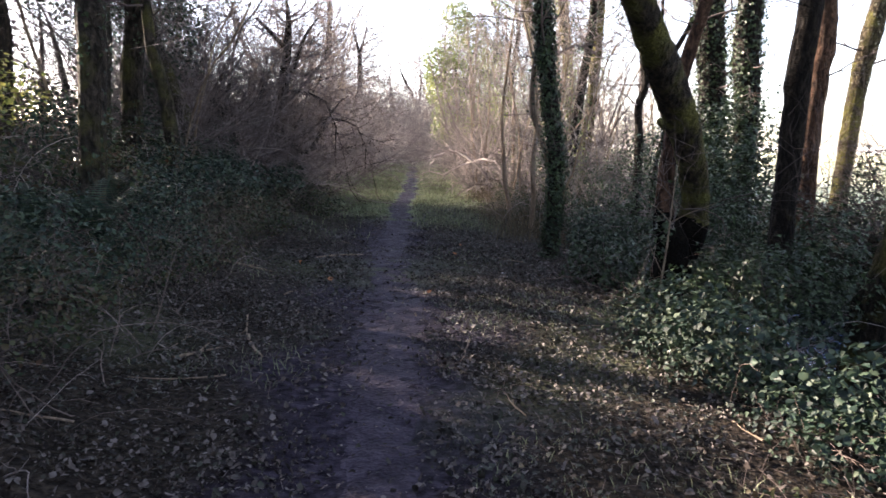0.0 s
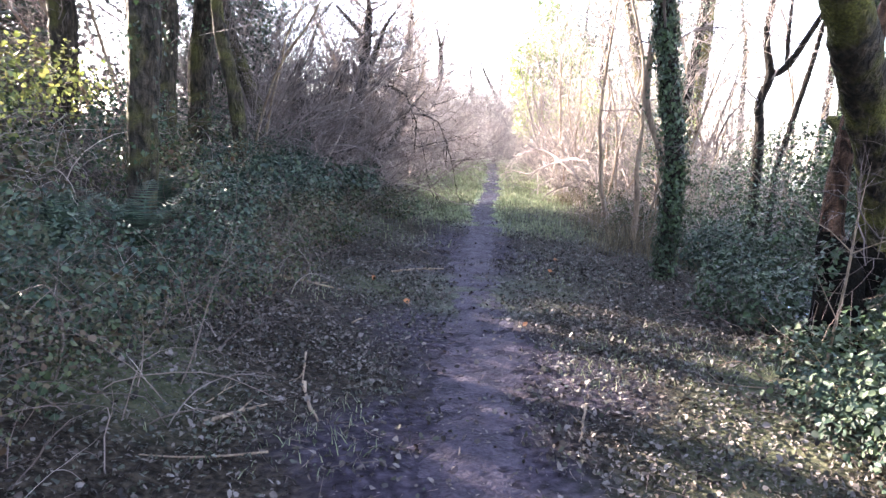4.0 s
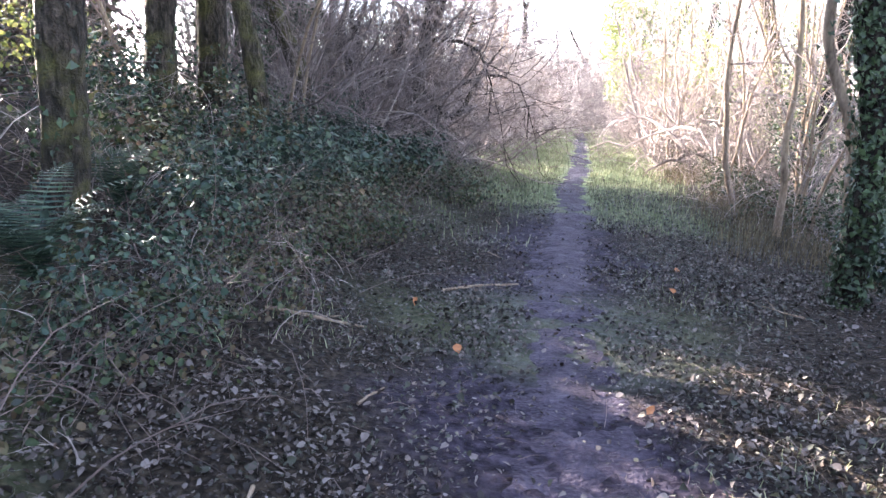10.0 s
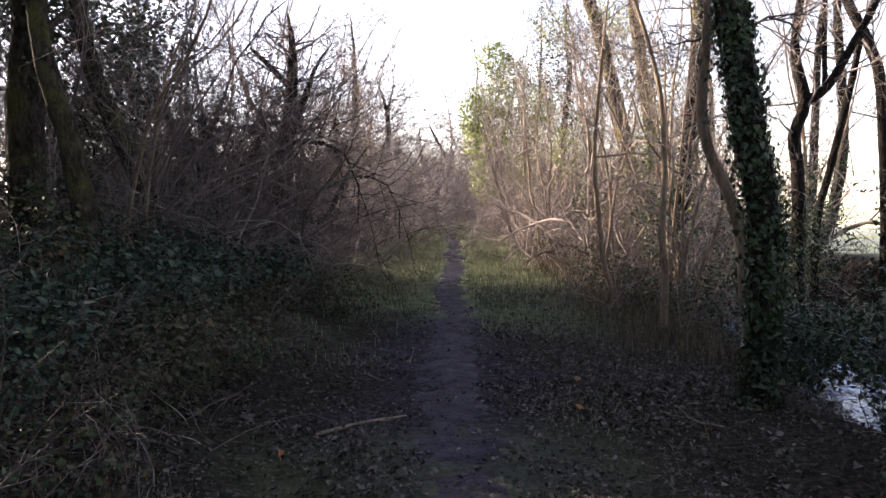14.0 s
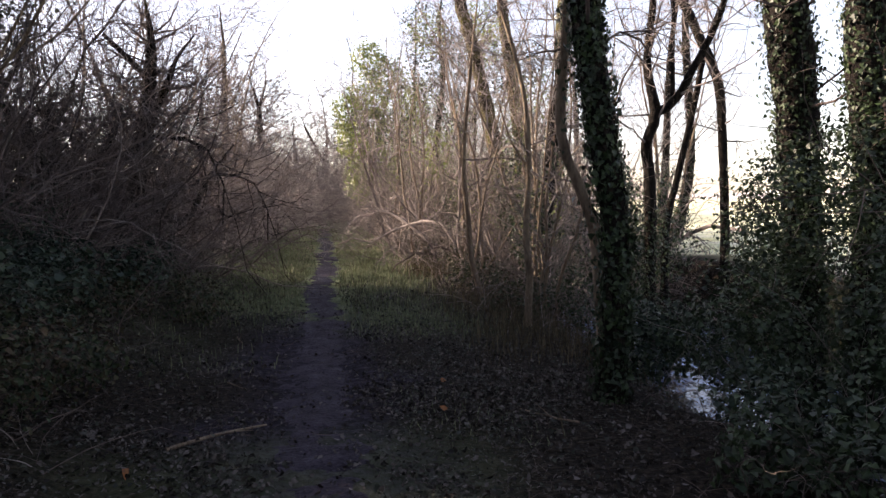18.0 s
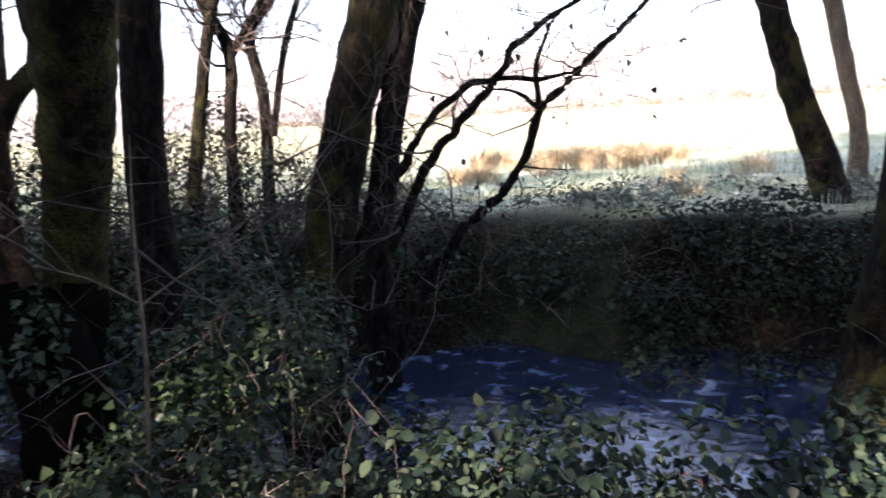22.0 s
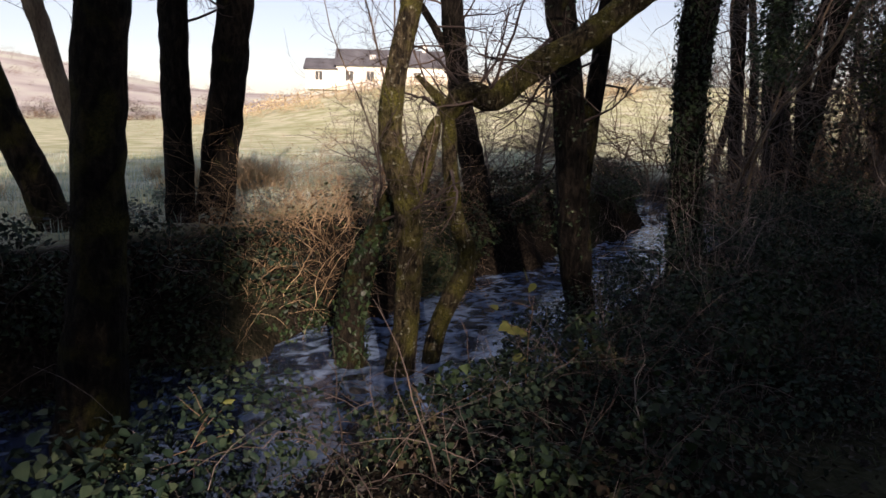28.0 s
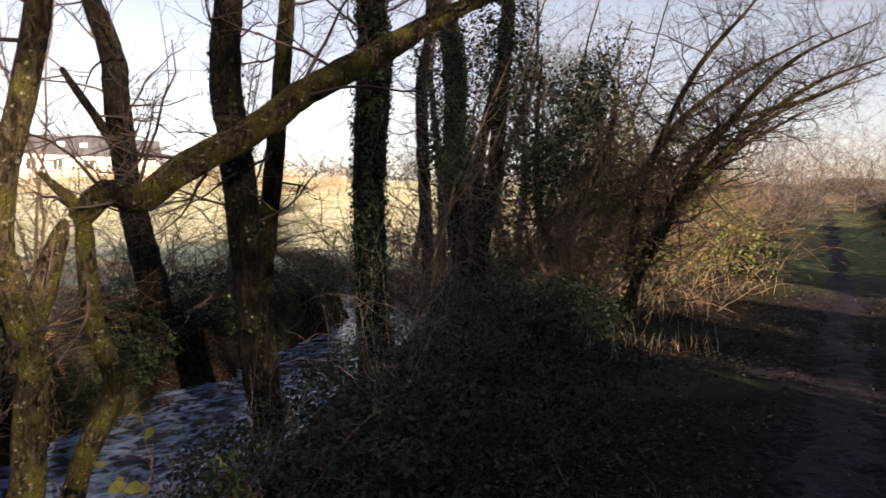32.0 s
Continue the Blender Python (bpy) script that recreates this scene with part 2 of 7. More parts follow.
GRASS = material("winter_grass", [(0.07, 0.085, 0.048), (0.14, 0.165, 0.092), (0.25, 0.262, 0.16)], 1.0, 0.7, 0.0, 10.0, 0.6, True, 0.25)
DRYGRASS = material("withered_grass", [(0.03, 0.024, 0.014), (0.075, 0.06, 0.035), (0.14, 0.115, 0.07)], 1.0, 0.8, 0.0, 10.0, 0.6, True, 0.2)
FARWOOD = material("far_bare_wood", [(0.03, 0.024, 0.022), (0.055, 0.044, 0.04), (0.1, 0.08, 0.07)], 0.15, 0.9, 0.0, 2.0, 0.4, True)
STRAW = material("dry_grass", [(0.34, 0.26, 0.16), (0.54, 0.43, 0.27), (0.68, 0.58, 0.42)], 1.0, 0.8, 0.0, 10.0, 0.6, True, 0.25)
FROST = material("frosted_grass", [(0.18, 0.27, 0.2), (0.34, 0.44, 0.37), (0.6, 0.66, 0.6)], 0.6, 0.8, 0.0, 10.0, 0.6, True, 0.2)
STONE = material("stream_stone", [(0.03, 0.028, 0.025), (0.06, 0.056, 0.05), (0.11, 0.1, 0.09)], 6.0, 0.6, 0.5, 40.0)
# paler than the nearer bare wood: distance haze is mixed into this colour
HAZY_HEDGE = material("far_hedge", [(0.11, 0.085, 0.075), (0.19, 0.15, 0.13), (0.28, 0.23, 0.19)], 0.15, 0.9, 0.0, 2.0, 0.5, True)
RENDER = material("white_render", [(0.72, 0.7, 0.66), (0.8, 0.78, 0.74)], 0.6, 0.9, 0.05, 12.0)
SLATE = material("grey_slate", [(0.06, 0.06, 0.068), (0.1, 0.1, 0.115), (0.15, 0.15, 0.17)], 0.8, 0.7, 0.2, 14.0)
GLASS = material("dark_window", [(0.03, 0.035, 0.04), (0.05, 0.055, 0.06)], 1.0, 0.1, 0.0, 5.0, spec=0.5)
TIMBER = material("weathered_timber", [(0.108, 0.084, 0.06), (0.18, 0.144, 0.102), (0.252, 0.216, 0.162)], 5.0, 0.85, 0.4, 40.0)

WATER = bpy.data.materials.new("stream_water")
WATER.use_nodes = True
wn, wl = WATER.node_tree.nodes, WATER.node_tree.links
wb = wn["Principled BSDF"]
wb.inputs["Base Color"].default_value = (0.02, 0.024, 0.03, 1)
wb.inputs["Roughness"].default_value = 0.04
wb.inputs["IOR"].default_value = 1.7
wb.inputs["Specular IOR Level"].default_value = 1.0
wc, wm = wn.new("ShaderNodeTexCoord"), wn.new("ShaderNodeMapping")
wm.inputs["Scale"].default_value = (1.3, 1.0, 1.0)
wx = wn.new("ShaderNodeTexNoise")
wx.inputs["Scale"].default_value, wx.inputs["Detail"].default_value, wx.inputs["Distortion"].default_value = 3.2, 7.0, 1.2
wp = wn.new("ShaderNodeBump")
wp.inputs["Strength"].default_value, wp.inputs["Distance"].default_value = 0.35, 0.035
wl.new(wc.outputs["Object"], wm.inputs["Vector"])
wl.new(wm.outputs[0], wx.inputs["Vector"])
wl.new(wx.outputs["Fac"], wp.inputs["Height"])
# foam and the sky's reflection, painted into the base colour as pale streaks
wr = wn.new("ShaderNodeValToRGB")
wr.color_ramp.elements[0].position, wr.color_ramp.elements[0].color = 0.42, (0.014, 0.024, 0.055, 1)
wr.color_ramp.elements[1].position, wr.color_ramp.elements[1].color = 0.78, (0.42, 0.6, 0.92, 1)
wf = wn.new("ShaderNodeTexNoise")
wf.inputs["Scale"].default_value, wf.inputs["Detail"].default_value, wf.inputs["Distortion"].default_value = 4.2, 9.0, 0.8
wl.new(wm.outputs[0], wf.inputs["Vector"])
# the painted sheen fades out along the middle reach of the stream
w_split, w_sheen_reach, w_foam_sheen = wn.new("ShaderNodeSeparateXYZ"), wn.new("ShaderNodeMapRange"), wn.new("ShaderNodeMath")
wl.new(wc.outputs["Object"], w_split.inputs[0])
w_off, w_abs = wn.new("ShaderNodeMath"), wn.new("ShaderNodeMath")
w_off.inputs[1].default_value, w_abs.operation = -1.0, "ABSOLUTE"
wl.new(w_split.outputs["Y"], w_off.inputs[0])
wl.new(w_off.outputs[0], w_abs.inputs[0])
wl.new(w_abs.outputs[0], w_sheen_reach.inputs["Value"])
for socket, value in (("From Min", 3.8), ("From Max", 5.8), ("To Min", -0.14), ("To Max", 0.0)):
    w_sheen_reach.inputs[socket].default_value = value
wl.new(wf.outputs["Fac"], w_foam_sheen.inputs[0])
wl.new(w_sheen_reach.outputs[0], w_foam_sheen.inputs[1])
wl.new(w_foam_sheen.outputs[0], wr.inputs["Fac"])
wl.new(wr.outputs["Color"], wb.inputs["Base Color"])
wl.new(wp.outputs[0], wb.inputs["Normal"])

# ---- mesh tools ----
RNG = np.random.default_rng(7)


def mesh_np(name, verts, faces, mat, smooth=True):
    """A mesh from arrays: verts (n, 3) and a list of face arrays, each (m, 3) or (m, 4)."""
    me = bpy.data.meshes.new(name)
    verts = np.ascontiguousarray(verts, np.float32)
    me.vertices.add(len(verts))
    me.vertices.foreach_set("co", verts.ravel())
    loops = np.concatenate([f.ravel() for f in faces]).astype(np.int32)
    totals = np.concatenate([np.full(len(f), f.shape[1], np.int32) for f in faces])
    starts = np.concatenate([[0], np.cumsum(totals)[:-1]]).astype(np.int32)
    me.loops.add(len(loops))
    me.loops.foreach_set("vertex_index", loops)
    me.polygons.add(len(totals))
    me.polygons.foreach_set("loop_start", starts)
    me.polygons.foreach_set("use_smooth", np.full(len(totals), smooth))
    me.update(calc_edges=True)
    me.materials.append(mat)
    return me


def part_np(name, verts, faces, mat, parent=None, label="", smooth=True, kind=""):
    origin = np.array(parent.matrix_basis.translation) if parent is not None and parent.parent is None else np.zeros(3)
    ob = new(name, mesh_np(name, np.asarray(verts) - origin, faces, mat, smooth))
    ob.parent = parent
    return tagged(ob, label, kind=kind)


def part(name, bm, mat, parent, label=""):
    me = bpy.data.meshes.new(name)
    bm.to_mesh(me)
    bm.free()
    me.materials.append(mat)
    ob = new(name, me)
    ob.parent = parent
    return tagged(ob, label)


def thing(name, place, label, category, group=""):
    ob = new(name)
    ob.matrix_basis = Matrix.Translation([float(v) for v in place])
    return tagged(ob, label, category, group)


def normed(v):
    return v / np.maximum(np.linalg.norm(v, axis=-1, keepdims=True), 1e-9)


def tubes(points, radii, sides):
    """Verts and faces of tapered tubes: points (n, s, 3), radii (n, s)."""
    n, s, _ = points.shape
    tan = normed(np.gradient(points, axis=1))
    ref = normed(RNG.normal(size=(n, 1, 3)))
    u = normed(ref - (ref * tan).sum(-1, keepdims=True) * tan)
    v = np.cross(tan, u)
    a = np.arange(sides) * 2 * np.pi / sides
    ring = np.cos(a)[:, None] * u[:, :, None] + np.sin(a)[:, None] * v[:, :, None]
    verts = points[:, :, None] + radii[:, :, None, None] * ring
    i = np.arange(n * s * sides).reshape(n, s, sides)
    j = np.roll(i, -1, axis=2)
    quads = np.stack([i[:, :-1], j[:, :-1], j[:, 1:], i[:, 1:]], -1).reshape(-1, 4)
    return verts.reshape(-1, 3), quads


def joined(pieces):
    verts, faces, base = [], [], 0
    for v, f in pieces:
        verts.append(v)
        faces.append(f + base)
        base += len(v)
    return np.concatenate(verts), [np.concatenate([f for f in faces if f.shape[1] == k]) for k in sorted({f.shape[1] for f in faces})]


def sprays(starts, ways, lengths, radii, steps, wobble=0.25, lift=0.05):
    """Wandering tapered branches from starts along ways: points and radii."""
    n = len(starts)
    p, d = np.array(starts, float), normed(np.array(ways, float))
    pts = [p]
    for _ in range(steps):
        d = normed(d + RNG.normal(size=(n, 3)) * wobble + [0, 0, lift])
        p = p + d * (lengths / steps)[:, None]
        pts.append(p)
    pts = np.stack(pts, 1)
    taper = np.linspace(1, 0.25, steps + 1)[None] * np.asarray(radii)[:, None]
    return pts, taper


def offshoots(pts, rad, per, length, wobble, lift, ratio=0.55, start=0.25, spread=1.0, steps=4, least=0.0022):
    """A next order of branches from random places on the given ones."""
    n, s, _ = pts.shape
    who = np.repeat(np.arange(n), per)
    t = RNG.uniform(start, 1.0, len(who)) * (s - 1)
    k = np.minimum(t.astype(int), s - 2)
    f = (t - k)[:, None]
    p = pts[who, k] * (1 - f) + pts[who, k + 1] * f
    along = normed(pts[who, k + 1] - pts[who, k])
    ways = normed(along + spread * normed(RNG.normal(size=(len(who), 3))))
    r = (rad[who, k] * ratio).clip(least, None)
    return sprays(p, ways, length * RNG.uniform(0.5, 1.3, len(who)), r, steps, wobble, lift)


def spline(ctrl, step):
    """A smooth line through control points (x, y, z, r)."""
    c = np.array(ctrl, float)
    c = np.concatenate([[2 * c[0] - c[1]], c, [2 * c[-1] - c[-2]]])
    out = []
    for a, b, d, e in zip(c[:-3], c[1:-2], c[2:-1], c[3:]):
        m = max(2, int(np.linalg.norm(d[:3] - b[:3]) / step))
        t = np.linspace(0, 1, m, endpoint=False)[:, None]
        out.append(0.5 * (2 * b + (d - a) * t + (2 * a - 5 * b + 4 * d - e) * t**2 + (3 * b - a - 3 * d + e) * t**3))
    out.append(c[-2:-1])
    return np.concatenate(out)


def stem_mesh(line, sides, lumps=0.1):
    """A trunk along a line, with knots and ridges."""
    v, f = tubes(line[None, :, :3], line[None, :, 3], sides)
    s = len(line)
    mid = np.repeat(line[:, :3], sides, axis=0)
    r = np.repeat(line[:, 3], sides)
    k = np.array([noise.noise(Vector(p * 5)) + 0.6 * noise.noise(Vector(p * 14)) for p in v])
    v = mid + (v - mid) * (1 + lumps * k)[:, None]
    cap = np.arange((s - 1) * sides, s * sides)
    tip = np.stack([np.full(sides - 2, cap[0]), cap[1:-1], cap[2:]], 1)
    return v, [tip, f]


LEAF = np.array([(0, 0, 0), (0.42, 0.25, 0.08), (0.36, 0.62, 0.06), (0, 1, -0.04), (-0.36, 0.62, 0.06), (-0.42, 0.25, 0.08)]) - (0, 0.4, 0)
IVYLEAF = np.array([(0, 0, 0), (0.5, 0.1, 0.05), (0.3, 0.5, 0.05), (0, 1, -0.08), (-0.3, 0.5, 0.05), (-0.5, 0.1, 0.05)]) - (0, 0.4, 0)
LEAF_FACES = np.array([(0, 1, 2, 3), (0, 3, 4, 5)])


def leaves(places, normals, sizes, shape=LEAF, down=0.0, slim=0.5):
    """Folded leaves at places, facing along normals, turned at random."""
    n = len(places)
    nz = normed(np.asarray(normals, float))
    ref = normed(RNG.normal(size=(n, 3)) + [0, 0, -down])
    y = normed(ref - (ref * nz).sum(1, keepdims=True) * nz)
    x = np.cross(y, nz)
    basis = np.stack([x, y, nz], 1)
    fold = shape[None] * np.stack([RNG.uniform(slim, 1.05, n), np.ones(n), RNG.uniform(-1, 3.5, n)], 1)[:, None]
    v = np.einsum("nkc,ncd->nkd", fold, basis) * np.asarray(sizes)[:, None, None] + np.asarray(places)[:, None]
    f = (np.arange(n)[:, None, None] * len(shape) + LEAF_FACES[None]).reshape(-1, 4)
    return v.reshape(-1, 3), f


def blades(places, heights, width, lean=0.35):
    """Grass blades: thin bent strips."""
    n = len(places)
    a = RNG.uniform(0, 2 * np.pi, n)
    side = np.stack([np.cos(a), np.sin(a), 0 * a], 1) * width
    b = RNG.uniform(0, 2 * np.pi, n)
    bend = np.stack([np.cos(b), np.sin(b), 0 * b], 1) * (heights * RNG.uniform(0.1, 1, n) * lean)[:, None]
    up = np.stack([0 * a, 0 * a, heights], 1)
    p = np.asarray(places)
    v = np.stack([p - side, p + side, p + up * 0.6 + bend * 0.4 + side * 0.7, p + up * 0.6 + bend * 0.4 - side * 0.7, p + up + bend], 1)
    i = np.arange(n)[:, None] * 5
    return v.reshape(-1, 3), (i + [[0, 1, 2, 3]]), (i + [[3, 2, 4]])


# ---- the lie of the land ----
PATH_Y = np.array([-60, -44, -18, -10, -6, -1.4, 1.5, 4, 8.5, 12, 18, 29, 39, 60, 90])
PATH_X = np.array([-8.5, -6.0, -2.5, -1.1, -0.45, 0.15, 0.14, 0.18, 0.26, 0.45, 0.77, 1.15, 1.45, 1.6, 1.0])
RIVER_Y = np.array([-60, -30, -22, -18, -15, -12, -10, -8, -5, -1, 1, 8, 10, 14, 30, 60, 90])
RIVER_X = np.array([40, 21, 13.5, 9.0, 6.7, 6.25, 5.75, 5.5, 5.25, 5.35, 5.4, 5.35, 5.6, 6.1, 7.5, 10, 14])
WATER_Z = -0.8


def path_x(y):
    return np.interp(y, PATH_Y, PATH_X) + 0.05 * np.sin(y * 0.9)


def river_x(y):
    return np.interp(y, RIVER_Y, RIVER_X) + 0.1 * np.sin(y * 0.7 + 1) + 0.06 * np.sin(y * 2.1) + 0.04 * np.sin(y * 4.7 + 2)


def smooth(e0, e1, v):
    t = np.clip((v - e0) / (e1 - e0), 0, 1)
    return t * t * (3 - 2 * t)


def wave(x, y, s, seed=0.0):
    """A cheap rolling unevenness."""
    return (np.sin(x * s + 1.7 * np.sin(y * s * 0.7 + seed)) + np.sin(y * s * 1.3 + 2.1 * np.sin(x * s * 0.6 + seed * 2))) * 0.5


def ground_z(x, y):
    x, y = np.asarray(x, float), np.asarray(y, float)
    u = path_x(y) - x
    d = x - river_x(y)
    bank = 1.25 * smooth(0.9, 6.5, u) + 0.5 * smooth(6, 20, u) + 0.12 * smooth(0.9, 2.0, u)
    shelf = 0.7 * smooth(-5.8, -7.4, y)
    chan_near = smooth(-2.8 + shelf, -1.0 + 0.6 * shelf, d)
    far_side = smooth(0.85, 2.0, d + 0.22 * wave(x, y, 2.6, 5) + 0.1 * wave(x, y, 6.0, 6))
    z = bank - 1.02 * chan_near + 1.27 * far_side
    z = z - 0.2 * smooth(4, 14, d)
    rough = 0.03 * wave(x, y, 2.3, 1) + 0.05 * wave(x, y, 0.9, 2) * smooth(0.6, 2.5, np.abs(u))
    rough = rough + 0.03 * smooth(0.7, 0.2, np.abs(u)) * -1
    r = np.hypot(x, y)
    z = z + 1.8 * smooth(-13, -42, y) * smooth(5.5, 0.5, x - path_x(y) * 0.5)
    z = z + rough * smooth(90, 40, r)
    az = np.degrees(np.arctan2(x, y)) % 360
    knoll = smooth(112, 136, az) * smooth(215, 165, az)
    z = z + 6.2 * knoll * smooth(38, 95, r)
    ridge = smooth(30, 80, az) * smooth(122, 92, az) + 0.45 * smooth(90, 110, az) * smooth(170, 120, az)
    z = z + 68 * ridge * smooth(230, 950, r) + 3 * wave(x, y, 0.004, 3) * smooth(150, 600, r)
    return z


def grown(a, b, fine0, fine1, step, ratio):
    """Grid lines: fine steps between fine0 and fine1, growing outward to a and b."""
    mid = list(np.arange(fine0, fine1, step))
    lo, hi, s = [fine0], [mid[-1]], step
    while lo[-1] > a or hi[-1] < b:
        s *= ratio
        lo.append(lo[-1] - s)
        hi.append(hi[-1] + s)
    return np.array(lo[:0:-1] + mid + hi[1:])


gx = grown(-3000, 3000, -4.5, 9.2, 0.13, 1.08)
gy = grown(-3000, 3000, -20.0, 13.0, 0.15, 1.07)
GX, GY = np.meshgrid(gx, gy)
gi = np.arange(GX.size).reshape(GX.shape)
GROUND = bpy.data.materials.new("woodland_and_field_ground")
GROUND.use_nodes = True
gn, gl = GROUND.node_tree.nodes, GROUND.node_tree.links
gb = gn["Principled BSDF"]
gb.inputs["Roughness"].default_value = 0.9
gb.inputs["Specular IOR Level"].default_value = 0.08
gt = gn.new("ShaderNodeTexCoord")


def ground_noise(scale, detail, colours, positions):
    t = gn.new("ShaderNodeTexNoise")
    t.inputs["Scale"].default_value, t.inputs["Detail"].default_value = scale, detail
    gl.new(gt.outputs["Object"], t.inputs["Vector"])
    r = gn.new("ShaderNodeValToRGB")
    el = r.color_ramp.elements
    while len(el) < len(colours):
        el.new(0.5)
    for e, c, p in zip(el, colours, positions):
        e.color, e.position = (*c, 1), p
    gl.new(t.outputs["Fac"], r.inputs["Fac"])
    return t, r


soil_t, soil_r = ground_noise(26.0, 8.0, [(0.005, 0.004, 0.003), (0.013, 0.01, 0.008), (0.035, 0.028, 0.02)], (0.36, 0.5, 0.66))
turf_t, turf_r = ground_noise(5.0, 8.0, [(0.05, 0.062, 0.03), (0.1, 0.125, 0.06), (0.18, 0.2, 0.11)], (0.3, 0.5, 0.7))
mead_t, mead_r = ground_noise(0.6, 9.0, [(0.38, 0.4, 0.22), (0.53, 0.54, 0.35), (0.7, 0.68, 0.52)], (0.32, 0.5, 0.68))
# hill colours are paled to carry the haze of the distance
hill_t, hill_haze_r = ground_noise(0.012, 9.0, [(0.38, 0.34, 0.33), (0.54, 0.5, 0.48), (0.62, 0.63, 0.55)], (0.4, 0.5, 0.6))
mud_t, mud_r = ground_noise(14.0, 8.0, [(0.007, 0.0055, 0.009), (0.017, 0.0135, 0.021), (0.038, 0.032, 0.044)], (0.36, 0.5, 0.66))
last_colour = soil_r.outputs["Color"]
for mask, colour in (("mud", mud_r), ("turf", turf_r), ("meadow", mead_r), ("upland", hill_haze_r)):
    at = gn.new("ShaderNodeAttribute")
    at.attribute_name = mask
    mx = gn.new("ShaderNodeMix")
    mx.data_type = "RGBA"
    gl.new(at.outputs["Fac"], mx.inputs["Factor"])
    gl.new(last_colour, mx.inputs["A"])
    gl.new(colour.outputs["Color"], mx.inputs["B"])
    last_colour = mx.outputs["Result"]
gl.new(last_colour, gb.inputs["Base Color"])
gp = gn.new("ShaderNodeBump")
gp.inputs["Strength"].default_value, gp.inputs["Distance"].default_value = 0.8, 0.04
gl.new(soil_t.outputs["Fac"], gp.inputs["Height"])
gl.new(gp.outputs[0], gb.inputs["Normal"])
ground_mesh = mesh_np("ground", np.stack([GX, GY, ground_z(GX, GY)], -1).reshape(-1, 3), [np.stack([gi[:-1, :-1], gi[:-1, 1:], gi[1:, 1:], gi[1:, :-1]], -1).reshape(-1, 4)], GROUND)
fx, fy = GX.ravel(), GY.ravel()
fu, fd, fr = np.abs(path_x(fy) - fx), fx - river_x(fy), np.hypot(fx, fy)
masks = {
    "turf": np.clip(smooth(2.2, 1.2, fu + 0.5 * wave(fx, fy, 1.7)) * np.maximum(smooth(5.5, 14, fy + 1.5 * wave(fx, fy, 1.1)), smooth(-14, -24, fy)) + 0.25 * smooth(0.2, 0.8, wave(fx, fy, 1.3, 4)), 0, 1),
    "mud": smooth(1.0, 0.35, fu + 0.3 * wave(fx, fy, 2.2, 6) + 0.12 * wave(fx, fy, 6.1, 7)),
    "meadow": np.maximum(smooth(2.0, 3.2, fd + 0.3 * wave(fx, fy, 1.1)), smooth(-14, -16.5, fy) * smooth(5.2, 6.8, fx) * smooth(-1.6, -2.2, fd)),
    # hazy hill colour takes over from 190 to 330 metres out
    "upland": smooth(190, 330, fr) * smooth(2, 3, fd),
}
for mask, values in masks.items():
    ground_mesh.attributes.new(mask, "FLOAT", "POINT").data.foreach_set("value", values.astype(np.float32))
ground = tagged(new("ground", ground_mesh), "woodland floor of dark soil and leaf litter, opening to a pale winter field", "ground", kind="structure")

# footpath of trodden mud, ragged at its edges
py = np.concatenate([np.arange(-50, -8, 0.15), np.arange(-8, 13, 0.05), np.arange(13, 62, 0.15)])
cols = np.linspace(-1, 1, 29)
PY, PC = np.meshgrid(py, cols, indexing="ij")
half = 0.5 + 0.06 * wave(PY, PC * 0 + 3, 1.9)
PX = path_x(PY) + PC * half
lump = np.array([1.3 * noise.noise(Vector((a * 2.6, b * 2.6, 1.0))) + 0.9 * noise.noise(Vector((a * 6.0, b * 6.0, 1.0))) + 0.8 * noise.noise(Vector((a * 13, b * 13, 4.0))) for a, b in zip(PX.ravel(), PY.ravel())]).reshape(PX.shape)
PZ = ground_z(PX, PY) + 0.012 - 0.05 * np.abs(PC) ** 1.7 + 0.014 * lump
pi_ = np.arange(PX.size).reshape(PX.shape)
footpath = tagged(new("footpath", mesh_np("footpath", np.stack([PX, PY, PZ], -1).reshape(-1, 3), [np.stack([pi_[:-1, :-1], pi_[:-1, 1:], pi_[1:, 1:], pi_[1:, :-1]], -1).reshape(-1, 4)], MUD)), "narrow trodden path of damp greyish mud", "path", kind="structure")

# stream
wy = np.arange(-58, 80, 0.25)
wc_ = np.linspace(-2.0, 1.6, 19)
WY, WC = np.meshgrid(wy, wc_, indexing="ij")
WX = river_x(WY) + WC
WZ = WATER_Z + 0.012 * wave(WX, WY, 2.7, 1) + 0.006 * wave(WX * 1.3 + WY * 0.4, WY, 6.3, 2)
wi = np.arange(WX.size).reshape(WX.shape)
stream = tagged(new("stream", mesh_np("stream", np.stack([WX, WY, WZ], -1).reshape(-1, 3), [np.stack([wi[:-1, :-1], wi[:-1, 1:], wi[1:, 1:], wi[1:, :-1]], -1).reshape(-1, 4)], WATER)), "shallow rippling stream with foam and pale blue sky sheen in its colour", "stream", kind="structure")


